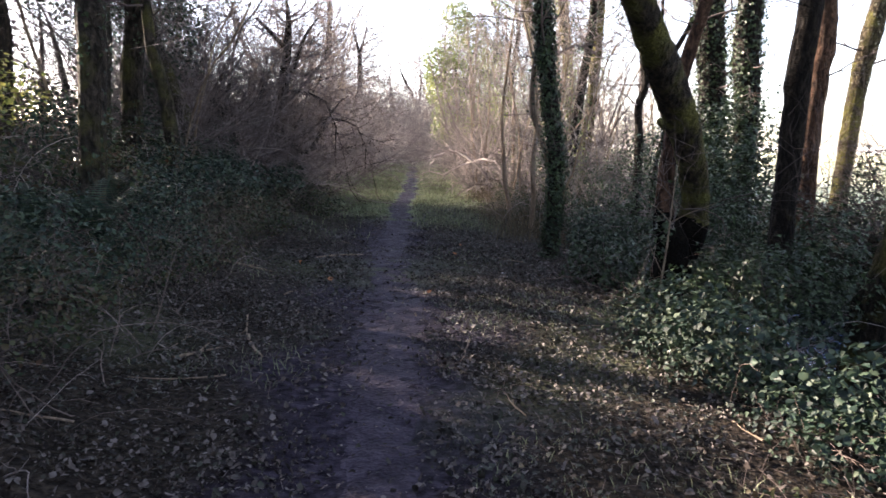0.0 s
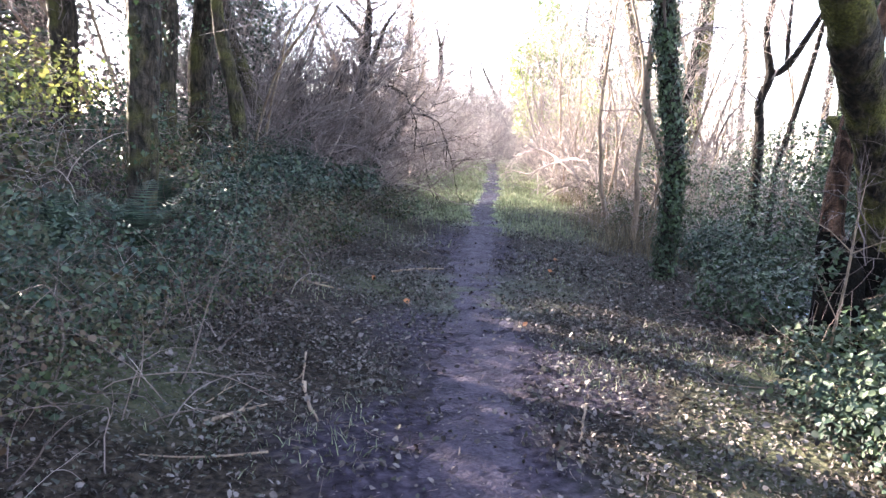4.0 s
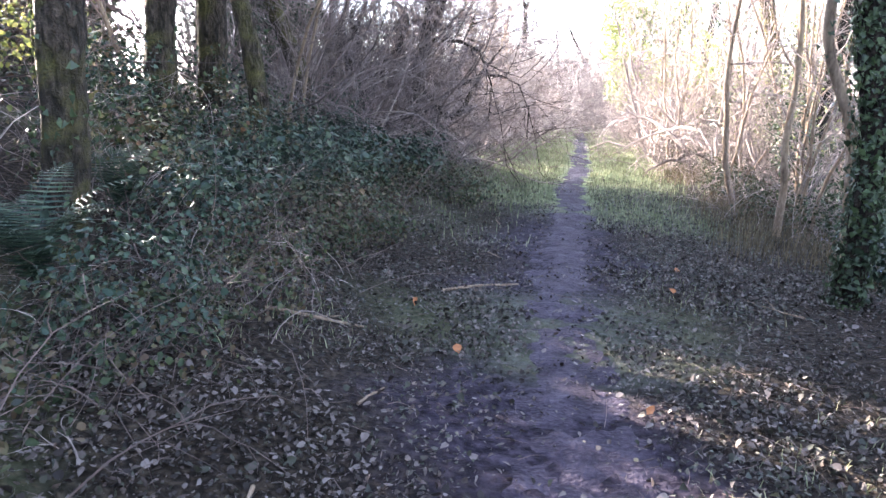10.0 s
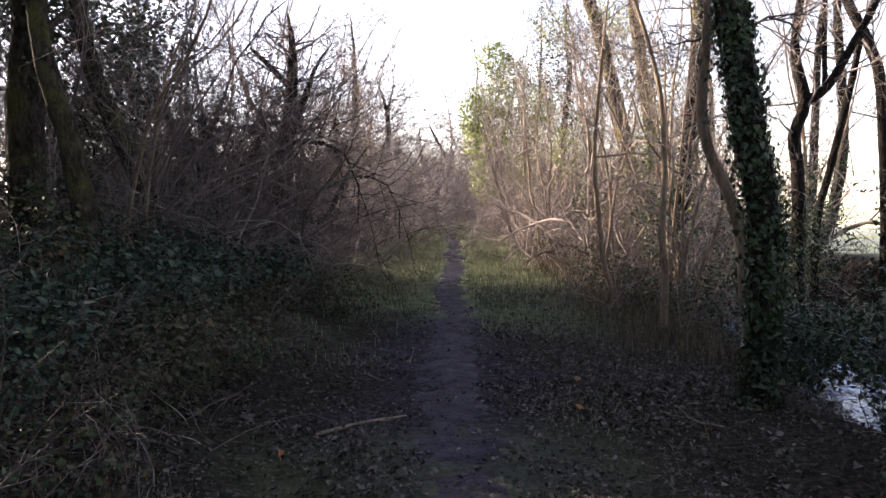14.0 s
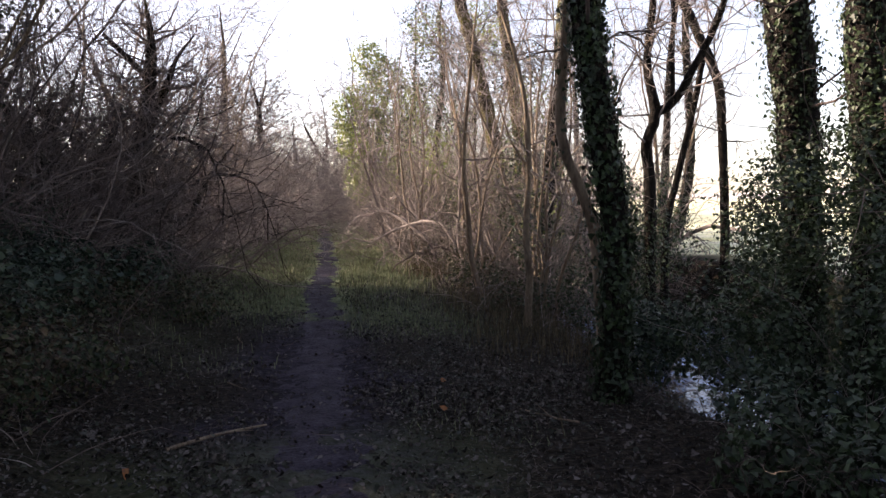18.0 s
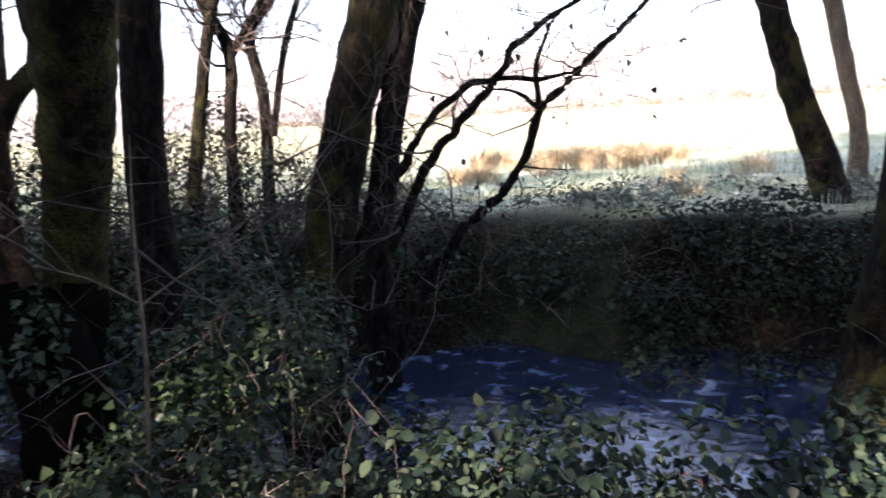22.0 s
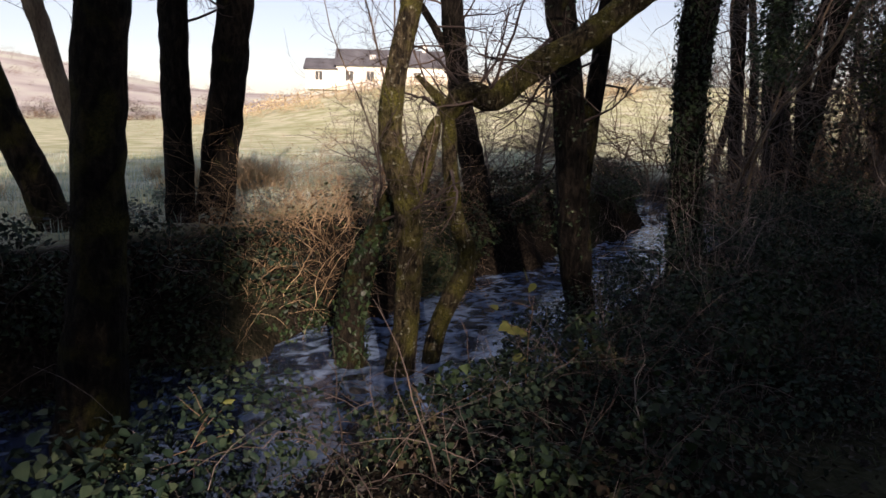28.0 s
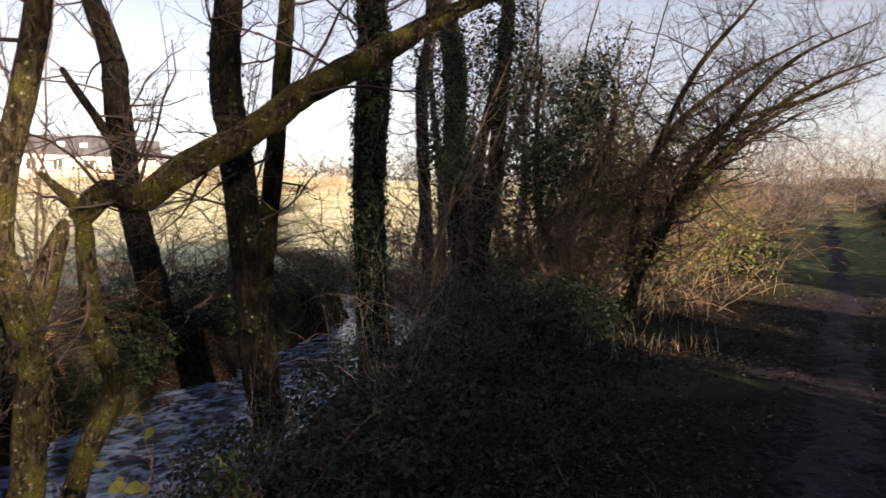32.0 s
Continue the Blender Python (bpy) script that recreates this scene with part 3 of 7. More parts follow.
# ---- trees ----
# crowns above the view, added to hold back sky light
def shade_crown_shape(reach, depth, limbs, mat):
    """A high crown about its middle: limbs spreading from the stem, branching three times into fine twigs."""
    a = RNG.uniform(0, 2 * np.pi, limbs)
    p = np.stack([0.1 * np.cos(a), 0.1 * np.sin(a), RNG.uniform(-0.5, 0.25, limbs) * depth], 1)
    p0, r0 = sprays(p, np.stack([np.cos(a), np.sin(a), RNG.uniform(0.05, 0.7, limbs)], 1), reach * RNG.uniform(0.7, 1.15, limbs), RNG.uniform(0.03, 0.055, limbs), 8, 0.18, 0.03)
    p1, r1 = offshoots(p0, r0, 9, 0.42 * reach, 0.22, 0.03, 0.6, 0.15, 1.2, 5)
    p2, r2 = offshoots(p1, r1, 6, 0.2 * reach, 0.25, 0.02, 0.65, 0.1, 1.2, 3, 0.006)
    p3, r3 = offshoots(p2, r2, 3, 0.11 * reach, 0.25, 0.02, 0.8, 0.1, 1.2, 2, 0.004)
    return mesh_np("high_crown", *joined([tubes(p0, r0, 6), tubes(p1, r1, 4), tubes(p2, r2, 3), tubes(p3, r3, 3)]), mat)


SHADE_CROWNS = [shade_crown_shape(3.0, 2.6, 22, TWIG_DARK) for _ in range(3)]


def tree(name, label, stems, top=9.0, ivy=0.0, ivyr=0.1, twig=0.6, moss=0.0, grow=(0,)):
    """A tree: the first stem is its trunk; it grows on to the height top, with bare branches and, if any, ivy."""
    base = np.array(stems[0][0][:3])
    root = thing(name, (base[0], base[1], float(ground_z(base[0], base[1]))), label, "tree", "woodland trees")
    skin = BARK_MOSS if moss > 0.25 else BARK_DARK
    if "pale" in label or "grey" in label:
        skin = BARK_PALE
    # these trunks look sunlit through the brighter bark colour
    if name in ("lit_tree", "multi_stem_tree") or "sunlit yellow" in label:
        skin = BARK_LICHEN_LIT
    if name == "bank_tree":
        skin = BARK_BANK
    if name == "forked_oak":
        skin = BARK_OAK
    if "reddish" in label:
        skin = BARK_RED
    if name == "sapling":
        skin = BARK_PALE
    if "crooked_tree" == name or "limb_tree" == name:
        skin = BARK_MOSS if "old" in label else BARK_LICHEN_LIT
    lines = []
    for n, s in enumerate(stems):
        s = [list(p) for p in s]
        if n == 0:
            gz = float(ground_z(s[0][0], s[0][1]))
            if s[0][2] > gz - 0.15:
                s.insert(0, [s[0][0], s[0][1], gz - 0.25, s[0][3] * 1.25])
        end, before = np.array(s[-1]), np.array(s[-2])
        if top and end[2] < top and n in grow:
            way = normed(end[:3] - before[:3])
            rise, k = top * RNG.uniform(0.9, 1.1) - end[2], 4
            for q in range(1, k + 1):
                way = normed(way + RNG.normal(size=3) * 0.12 + [0, 0, 0.12])
                end = np.r_[end[:3] + way * max(rise, 0.4) / k, s[len(s) - 1][3] * 0.66]
                s.append(list(end))
        elif len(s) > 3:
            s[-1][3] *= 0.35
            s[-2][3] *= 0.75
        line = spline(s, 0.04 if "burnt" in label or name == "bent_branch_tree" else 0.12 if n == 0 else 0.09)
        if name == "bent_branch_tree":
            line[:, :3] += np.array([noise.noise_vector(Vector(q[:3] * 7)) for q in line]) * 0.035
            line[:, 3] *= 0.85 * (1 + 0.3 * np.array([noise.noise(Vector(q[:3] * 11)) for q in line]))
        lines.append(line)
        big = line[:, 3].max()
        burnt = "burnt" in label and n < 2
        v, f = stem_mesh(line, 30 if burnt else 14 if big > 0.08 else 9 if big > 0.03 else 6, 0.14)
        if burnt:
            mid = v[f[1]].mean(1)
            edge = np.array([0.78 + 0.35 * noise.noise(Vector(q * 3.2)) for q in mid])
            low = mid[:, 2] < edge
            part_np("burnt_foot", v, [f[1][low]], CHAR_HOLLOW, root, "charred foot of the trunk, blackened further by its hollow's shade")
            f = [f[0], f[1][~low]]
        part_np("trunk" if n == 0 else "limb", v, f, BARK_RED if burnt and n == 0 else skin, root)
    pts = np.concatenate(lines)
    high = pts[pts[:, 2] > max(base[2], 0) + (0.5 if not top else 1.3 if twig > 0.65 else 2.3)]
    length = sum(np.linalg.norm(np.diff(l[:, :3], axis=0), axis=1).sum() for l in lines)
    far = np.hypot(base[0] - 0.2, base[1] + 0.5)
    n1 = int(twig * length * (3.4 if top else 3.6)) + 4
    if len(high) > 3:
        w = high[RNG.integers(0, len(high), n1)]
        out = RNG.normal(size=(n1, 3)) * [1, 1, 0.5] + [0, 0, 0.3]
        grand = 1.0 if far < 30 else 1.9 if far < 45 else 2.6
        least = 0.0035 if name == "bent_branch_tree" else 0.0022 if far < 30 else 0.012 if far < 45 else 0.024
        reach = RNG.uniform(0.5, 1.7, n1) * (0.6 if name == "bent_branch_tree" else grand)
        p1, r1 = sprays(w[:, :3], out, reach, (w[:, 3] * 0.3).clip(0.005 * grand, 0.018 * grand), 6, 0.42 if name == "bent_branch_tree" else 0.24, 0.07)
        # longer high branches, added overhead to block more of the sky
        over = high[high[:, 2] > base[2] + 4.0]
        if top >= 8 and far < 16 and len(over) > 2 and base[0] < 4.3:
            w = over[RNG.integers(0, len(over), 30)]
            q1, s1 = sprays(w[:, :3], RNG.normal(size=(30, 3)) * [1, 1, 0.3] + [0, 0, 0.35], RNG.uniform(1.4, 3.2, 30), np.full(30, 0.02), 6, 0.2, 0.04)
            p1, r1 = np.concatenate([p1, q1]), np.concatenate([r1, s1])
        p2, r2 = offshoots(p1, r1, 4, 0.3, 0.5, 0.03, 0.6, least=least) if name == "bent_branch_tree" else offshoots(p1, r1, 6, 0.6 * grand, 0.28, 0.05, 0.6, least=least)
        p3, r3 = offshoots(p2, r2, 4 if far < 9 and name != "bent_branch_tree" else 2, 0.3 * grand, 0.3, 0.03, 0.7, steps=2, least=least)
        v, f = joined([tubes(p1, r1, 5), tubes(p2, r2, 3), tubes(p3, r3, 3)] if far < 30 else [tubes(p1, r1, 4), tubes(p2, r2, 3)])
        # nearby crowns get dark twigs, their silhouette against the sky put into the colour
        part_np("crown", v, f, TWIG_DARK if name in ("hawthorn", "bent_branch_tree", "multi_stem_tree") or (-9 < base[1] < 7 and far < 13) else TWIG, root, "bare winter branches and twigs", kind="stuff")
    # unseen high crown, added so less sky light reaches the ground
    if top >= 8 and far < 17 and base[0] < 4.3 and (base[0] < -5 or 0.56 * base[0] + 0.83 * base[1] < 4.5):
        low = 5.8 if base[0] < 0 else 5.0
        tip = lines[0][np.argmin(np.abs(lines[0][:, 2] - low - 1.4))]
        ob = new("high_crown", SHADE_CROWNS[int(RNG.integers(0, 3))])
        ob.parent = root
        ob.matrix_basis = pose(*[float(q) for q in tip[:2] - root.matrix_basis.translation[:2]], low + 1.6 - root.matrix_basis.translation[2], 0, 0, RNG.uniform(0, 360))
        tagged(ob, "wide bare high crown added above the view for shade", kind="stuff")
    if name == "bent_branch_tree":
        ends = p3[RNG.integers(0, len(p3), 110), -1]
        v, f = leaves(ends - [0, 0, 0.02], RNG.normal(size=(110, 3)) * [1, 1, 0.3], RNG.uniform(0.025, 0.06, 110), down=2.5, slim=0.4)
        part_np("withered_leaves", v, [f], LITTER, root, "withered brown leaves hanging on the twigs", kind="stuff")
    if ivy:
        trunk = lines[0]
        seg = np.linalg.norm(np.diff(trunk[:, :3], axis=0), axis=1)
        n = int(ivy * seg.sum() * (1100 if far < 12 else 620))
        k = RNG.choice(len(seg), n, p=seg / seg.sum())
        f = RNG.uniform(0, 1, (n, 1))
        p = trunk[k] * (1 - f) + trunk[k + 1] * f
        a = RNG.uniform(0, 2 * np.pi, n)
        out = np.stack([np.cos(a), np.sin(a), RNG.normal(0, 0.3, n)], 1)
        clump = np.array([0.5 + 0.8 * noise.noise(Vector((q[2] * 1.6, 2.2 * aa, q[0]))) for q, aa in zip(p, a)]).clip(0.05, 1.3)
        if ivy < 0.5:
            keep = clump > 0.5
            p, a, out, clump = p[keep], a[keep], out[keep], clump[keep]
        place = p[:, :3] + normed(out * [1, 1, 0]) * (p[:, 3] + ivyr * RNG.uniform(0, 1, len(p)) ** 1.5 * clump)[:, None]
        v, f = leaves(place, out + RNG.normal(size=out.shape) * 0.35, RNG.uniform(0.028, 0.062, len(p)) if far < 12 else RNG.uniform(0.035, 0.085, len(p)), IVYLEAF, 1.2)
        part_np("ivy", v, [f], IVY, root, "glossy dark green ivy leaves", kind="stuff")
    return root


# ---- trees begin ----
trunk_line = [(2.27, 4.65, -0.05, 0.102), (2.3, 4.63, 0.51, 0.1), (2.29, 4.64, 1.31, 0.098), (2.21, 4.68, 1.91, 0.102), (2.13, 4.72, 2.5, 0.104), (2.09, 4.74, 2.89, 0.106)]
tree("ivy_tree", "slender tree wrapped in dark green ivy beside the path", [trunk_line], top=9, ivy=1.0, ivyr=0.1, twig=0.5)
trunk_line = [(2.34, 4.86, 0.03, 0.051), (2.3, 4.88, 0.62, 0.045), (2.24, 4.91, 1.3, 0.044), (2.06, 5, 1.82, 0.04), (2.02, 5.02, 2.14, 0.04), (2.05, 5.01, 2.63, 0.036), (2.06, 5, 2.96, 0.035)]
tree("thin_tree", "thin pale bent stem leaning against an ivy tree", [trunk_line], top=6.5, ivy=0.06, twig=0.5)
trunk_line = [(2.57, 7.37, 0.09, 0.046), (2.59, 7.37, 0.6, 0.04), (2.55, 7.37, 1.07, 0.036), (2.58, 7.37, 1.81, 0.032), (2.54, 7.38, 2.55, 0.028), (2.42, 7.45, 3.16, 0.024), (2.33, 7.54, 3.53, 0.02)]
limb_one = [(2.58, 7.37, 1.81, 0.016), (2.4, 7.45, 2.12, 0.011), (2.28, 7.57, 2.6, 0.007)]
tree("sapling", "thin grey sapling with bare branches by the path", [trunk_line, limb_one], top=5.5, twig=1.0)
trunk_line = [(2.55, 9.26, 0.05, 0.046), (2.42, 9.31, 0.6, 0.04), (2.37, 9.31, 1.11, 0.036), (2.31, 9.32, 1.88, 0.031), (2.35, 9.31, 2.65, 0.026), (2.43, 9.29, 3.48, 0.02)]
tree("sapling", "thin brown sapling with bare twigs", [trunk_line], top=5, twig=1.0)
trunk_line = [(4.98, 9.02, 0.83, 0.088), (4.96, 9.02, 1.69, 0.082), (4.92, 9.05, 2.23, 0.074), (5.02, 8.99, 2.66, 0.075), (4.91, 9.05, 3.37, 0.055), (4.97, 9.02, 4.18, 0.049)]
limb_one = [(5.02, 8.99, 2.66, 0.068), (5.24, 8.87, 2.82, 0.058), (5.49, 8.74, 3.33, 0.052), (5.7, 8.62, 3.82, 0.042), (5.84, 8.54, 4.3, 0.035)]
limb_two = [(5.22, 8.88, 2.82, 0.038), (5.21, 8.89, 3.42, 0.031), (5.2, 8.89, 4.16, 0.028)]
tree("forked_tree", "bare tree with a dark forked trunk at the stream", [trunk_line, limb_one, limb_two], top=8, twig=0.8, grow=(0, 1, 2))
trunk_line = [(7.34, 10.73, 0.9, 0.075), (7.29, 10.76, 2.21, 0.075), (7.21, 10.82, 3.41, 0.081), (6.9, 11.03, 4.36, 0.077), (6.72, 11.15, 4.84, 0.077)]
tree("slim_tree", "slim bare trunk beyond the stream", [trunk_line], top=8, twig=0.7)
trunk_line = [(5.51, 9.52, 0.88, 0.054), (5.66, 9.43, 1.86, 0.05), (5.84, 9.32, 2.9, 0.046), (5.96, 9.25, 3.67, 0.041)]
tree("slim_tree", "slim leaning bare stem", [trunk_line], top=7, twig=0.8)
trunk_line = [(5.04, 13.06, 0.74, 0.15), (5.09, 13.04, 2.07, 0.138), (5.19, 13, 3.69, 0.128), (5.23, 12.98, 5.28, 0.119)]
tree("lit_tree", "tall bare trunk with mossy bark", [trunk_line], top=11, ivy=0.12, twig=0.8)
trunk_line = [(4.52, 14.31, 0.66, 0.161), (4.3, 14.38, 2.34, 0.148), (3.85, 14.52, 4.48, 0.138), (3.54, 14.61, 5.66, 0.128)]
tree("lit_tree", "tall bare trunk with mossy bark", [trunk_line], top=11, twig=0.8)
trunk_line = [(5.46, 16.1, 0.56, 0.168), (5.37, 16.13, 2.86, 0.154), (5.13, 16.21, 4.86, 0.142), (4.98, 16.26, 6.17, 0.13)]
tree("lit_tree", "tall bare trunk with mossy bark", [trunk_line], top=12, twig=0.8)
trunk_line = [(4.19, 11.24, 0.75, 0.128), (4.26, 11.21, 1.8, 0.118), (4.38, 11.17, 2.92, 0.099), (4.51, 11.12, 4.2, 0.091)]
tree("ivy_tree", "bare tree with ivy on its trunk", [trunk_line], top=9, ivy=0.35, twig=0.6)
trunk_line = [(5.12, 6.12, 0.07, 0.204), (5.1, 6.14, 1.14, 0.188), (5.05, 6.18, 2.06, 0.195), (4.95, 6.26, 3.26, 0.213)]
tree("ivy_tree", "stout trunk clad in ivy at the stream bank", [trunk_line], top=10, ivy=0.9, ivyr=0.18, twig=0.5)
trunk_line = [(5.19, 5.39, 0.18, 0.154), (5.2, 5.38, 1.16, 0.146), (5.2, 5.39, 1.99, 0.164), (5.13, 5.45, 3.08, 0.18)]
tree("ivy_tree", "trunk clad in dense dark ivy at the stream bank", [trunk_line], top=10, ivy=0.9, ivyr=0.19, twig=0.5)
trunk_line = [(6.67, 6.18, 0.6, 0.164), (6.66, 6.19, 1.74, 0.155), (6.69, 6.16, 2.71, 0.164), (6.7, 6.15, 3.35, 0.174)]
tree("alder_tree", "reddish bare alder trunk", [trunk_line], top=11, twig=0.7)
trunk_line = [(7.57, 6.67, 0.5, 0.14), (7.61, 6.63, 1.75, 0.14), (7.66, 6.57, 2.81, 0.149), (7.73, 6.49, 3.49, 0.151)]
tree("alder_tree", "sunlit yellow mossy trunk", [trunk_line], top=11, twig=0.7, moss=1)
trunk_line = [(2.87, 2.1, 0.14, 0.195), (2.86, 2.11, 0.44, 0.175), (2.84, 2.13, 0.62, 0.166), (2.8, 2.18, 0.79, 0.11), (2.79, 2.2, 0.99, 0.084), (2.79, 2.19, 1.35, 0.074), (2.81, 2.16, 1.63, 0.072), (2.84, 2.13, 1.99, 0.066), (2.87, 2.09, 2.3, 0.062)]
limb_one = [(2.987, 2.179, 0.457, 0.16), (3.043, 2.147, 0.713, 0.158), (3.025, 2.05, 1, 0.128), (2.901, 1.904, 1.317, 0.13), (2.703, 1.693, 1.666, 0.14), (2.42, 1.421, 2.046, 0.144)]
limb_two = [(2.81, 2.16, 1.58, 0.07), (2.77, 2.22, 1.68, 0.05), (2.71, 2.29, 1.73, 0.031)]
limb_three = [(2.81, 2.16, 1.49, 0.056), (2.86, 2.1, 1.61, 0.047), (2.93, 2.02, 1.72, 0.042)]
tree("forked_oak", "thick mossy tree forking low over a burnt dark base", [trunk_line, limb_one, limb_two, limb_three], top=9, moss=1, twig=0.4, ivy=0.02, grow=(0, 1))
trunk_line = [(4.09, 2.37, 0.69, 0.118), (4.09, 2.36, 1.2, 0.112), (4.04, 2.25, 1.93, 0.114), (4.01, 2.19, 2.31, 0.117)]
tree("alder_tree", "dark straight trunk behind a mossy forked tree", [trunk_line], top=10, twig=0.5)
trunk_line = [(6.91, 3.68, 0.61, 0.081), (6.97, 3.57, 1.4, 0.068), (7.06, 3.41, 2.28, 0.062), (7.14, 3.26, 2.84, 0.056)]
tree("slim_tree", "slim mossy bare stem", [trunk_line], top=8, moss=1, twig=0.8)
trunk_line = [(7.19, 3.37, 0.59, 0.075), (7.2, 3.34, 1.39, 0.062), (7.24, 3.27, 2.17, 0.063), (7.14, 3.47, 2.75, 0.051)]
limb_one = [(7.23, 3.27, 2.11, 0.044), (7.4, 2.93, 2.69, 0.038), (7.51, 2.71, 2.97, 0.032)]
tree("slim_tree", "crooked dark bare stem", [trunk_line, limb_one], top=7, twig=0.8)
trunk_line = [(7.7, 3.22, 0.53, 0.073), (7.73, 3.16, 1.7, 0.066), (7.7, 3.23, 2.39, 0.06), (7.81, 2.96, 2.81, 0.047)]
limb_one = [(7.75, 3.11, 1.31, 0.046), (7.83, 2.92, 2.2, 0.04), (7.94, 2.67, 2.93, 0.034)]
tree("slim_tree", "slim dark bare stem", [trunk_line, limb_one], top=7, twig=0.8)
trunk_line = [(4.66, 1.68, -0.11, 0.22), (4.7, 1.56, 0.37, 0.186), (4.73, 1.48, 0.84, 0.168), (4.78, 1.34, 1.4, 0.159), (4.83, 1.2, 1.87, 0.156), (4.87, 1.08, 2.32, 0.155), (4.92, 0.94, 2.82, 0.139)]
tree("leaning_tree", "dark mossy trunk leaning over the stream", [trunk_line], top=8, moss=0.6, twig=0.5)
trunk_line = [(5.77, 1.49, 0.14, 0.123), (5.79, 1.43, 0.71, 0.116), (5.82, 1.3, 1.39, 0.115), (5.86, 1.16, 2.03, 0.111), (5.89, 1.04, 2.45, 0.108)]
tree("alder_tree", "straight trunk beside a leaning tree", [trunk_line], top=9, twig=0.5)
trunk_line = [(4.88, 1.33, -0.57, 0.053), (4.91, 1.22, -0.35, 0.05), (4.98, 0.95, 0.23, 0.048), (5.06, 0.67, 0.63, 0.045), (5.13, 0.39, 0.9, 0.041), (5.18, 0.2, 1.16, 0.039), (5.21, 0.11, 1.43, 0.036), (5.26, -0.1, 1.63, 0.032), (5.34, -0.38, 1.9, 0.028), (5.43, -0.75, 2.21, 0.024), (5.51, -1.04, 2.41, 0.017)]
limb_one = [(4.82, 1.54, 0.18, 0.046), (4.91, 1.24, 0.94, 0.041), (4.93, 1.15, 1.47, 0.035), (4.96, 1.02, 1.91, 0.031), (4.99, 0.91, 2.43, 0.021)]
limb_two = [(4.84, 1.49, 0.1, 0.046), (4.94, 1.11, 0.63, 0.043), (5, 0.89, 1.09, 0.041), (5.05, 0.68, 1.32, 0.035), (5.12, 0.44, 1.57, 0.032), (5.19, 0.18, 1.92, 0.027), (5.28, -0.18, 2.13, 0.024), (5.37, -0.49, 2.23, 0.017)]
limb_three = [(4.92, 1.18, 0.87, 0.035), (4.98, 0.96, 1.25, 0.034), (5.04, 0.72, 1.52, 0.029), (5.12, 0.44, 1.64, 0.025), (5.2, 0.14, 1.63, 0.021), (5.25, -0.07, 1.66, 0.015), (5.32, -0.3, 1.62, 0.01)]
limb_four = [(5.21, 0.11, 1.43, 0.027), (5.2, 0.14, 1.7, 0.021), (5.23, 0.03, 1.98, 0.015), (5.27, -0.14, 2.11, 0.011)]
limb_five = [(5.21, 0.11, 1.43, 0.022), (5.16, 0.27, 1.56, 0.014), (5.11, 0.48, 1.6, 0.008)]
tree("bent_branch_tree", "thin bent bare stems reaching over the stream", [trunk_line, limb_one, limb_two, limb_three, limb_four, limb_five], top=0, twig=0.9)
trunk_line = [(8.35, -2.99, 0.08, 0.196), (8.4, -2.81, 0.64, 0.18), (8.49, -2.54, 1.46, 0.159), (8.57, -2.3, 2.33, 0.153), (8.64, -2.1, 3.06, 0.148), (8.68, -1.99, 3.7, 0.144)]
tree("alder_tree", "leaning dark trunk with yellow moss at its foot", [trunk_line], top=9, twig=0.6, moss=0.3)
trunk_line = [(10.26, -3.88, 0.86, 0.112), (10.33, -3.71, 1.71, 0.112), (10.42, -3.44, 2.96, 0.122), (10.54, -3.11, 4.1, 0.125)]
tree("slim_tree", "thin pale sunlit trunk", [trunk_line], top=9, twig=0.6)
trunk_line = [(5.09, -2.01, -0.64, 0.246), (5.08, -2.04, -0.2, 0.2), (5.05, -2.12, 0.66, 0.167), (5.03, -2.17, 1.49, 0.156), (5.01, -2.23, 2.2, 0.154), (4.99, -2.27, 2.66, 0.152), (4.98, -2.31, 3.22, 0.144)]
tree("alder_tree", "thick straight alder trunk at the water's edge", [trunk_line], top=10, twig=0.5, moss=0.35)
trunk_line = [(8.09, -4.12, 0.09, 0.165), (8.09, -4.14, 1.14, 0.156), (8.08, -4.14, 2.29, 0.156), (8.06, -4.19, 3.47, 0.159)]
tree("alder_tree", "dark bare trunk on the far bank", [trunk_line], top=10, twig=0.6)
trunk_line = [(8.04, -4.45, -0.06, 0.24), (7.99, -4.54, 0.65, 0.215), (7.9, -4.7, 2.03, 0.201), (7.84, -4.8, 2.95, 0.196), (7.8, -4.88, 3.71, 0.185)]
tree("alder_tree", "dark bare trunk leaning outward on the far bank", [trunk_line], top=10, twig=0.6, moss=0.2)
trunk_line = [(4.92, -4.55, -0.99, 0.152), (4.88, -4.61, -0.39, 0.117), (4.85, -4.64, 0.25, 0.114), (4.88, -4.61, 0.79, 0.116), (4.96, -4.5, 1.26, 0.107), (4.95, -4.52, 1.73, 0.099), (4.89, -4.6, 2.19, 0.092), (4.82, -4.68, 2.73, 0.089), (4.79, -4.73, 3.26, 0.083)]
limb_one = [(4.9, -4.58, 0.43, 0.103), (4.81, -4.69, 0.96, 0.092), (4.74, -4.79, 1.36, 0.088), (4.71, -4.82, 1.49, 0.069)]
tree("crooked_tree", "lichen-spotted crooked trunk lit by the sun", [trunk_line, limb_one], top=8, moss=1, twig=0.5)
trunk_line = [(5.34, -4.41, -0.98, 0.162), (5.37, -4.37, -0.52, 0.142), (5.32, -4.44, 0.03, 0.124), (5.22, -4.59, 0.48, 0.112), (5.11, -4.74, 0.85, 0.097)]
limb_one = [(5.23, -4.57, 0.44, 0.054), (5.2, -4.62, 0.71, 0.039), (5.15, -4.68, 0.87, 0.029), (5.14, -4.7, 1.03, 0.019)]
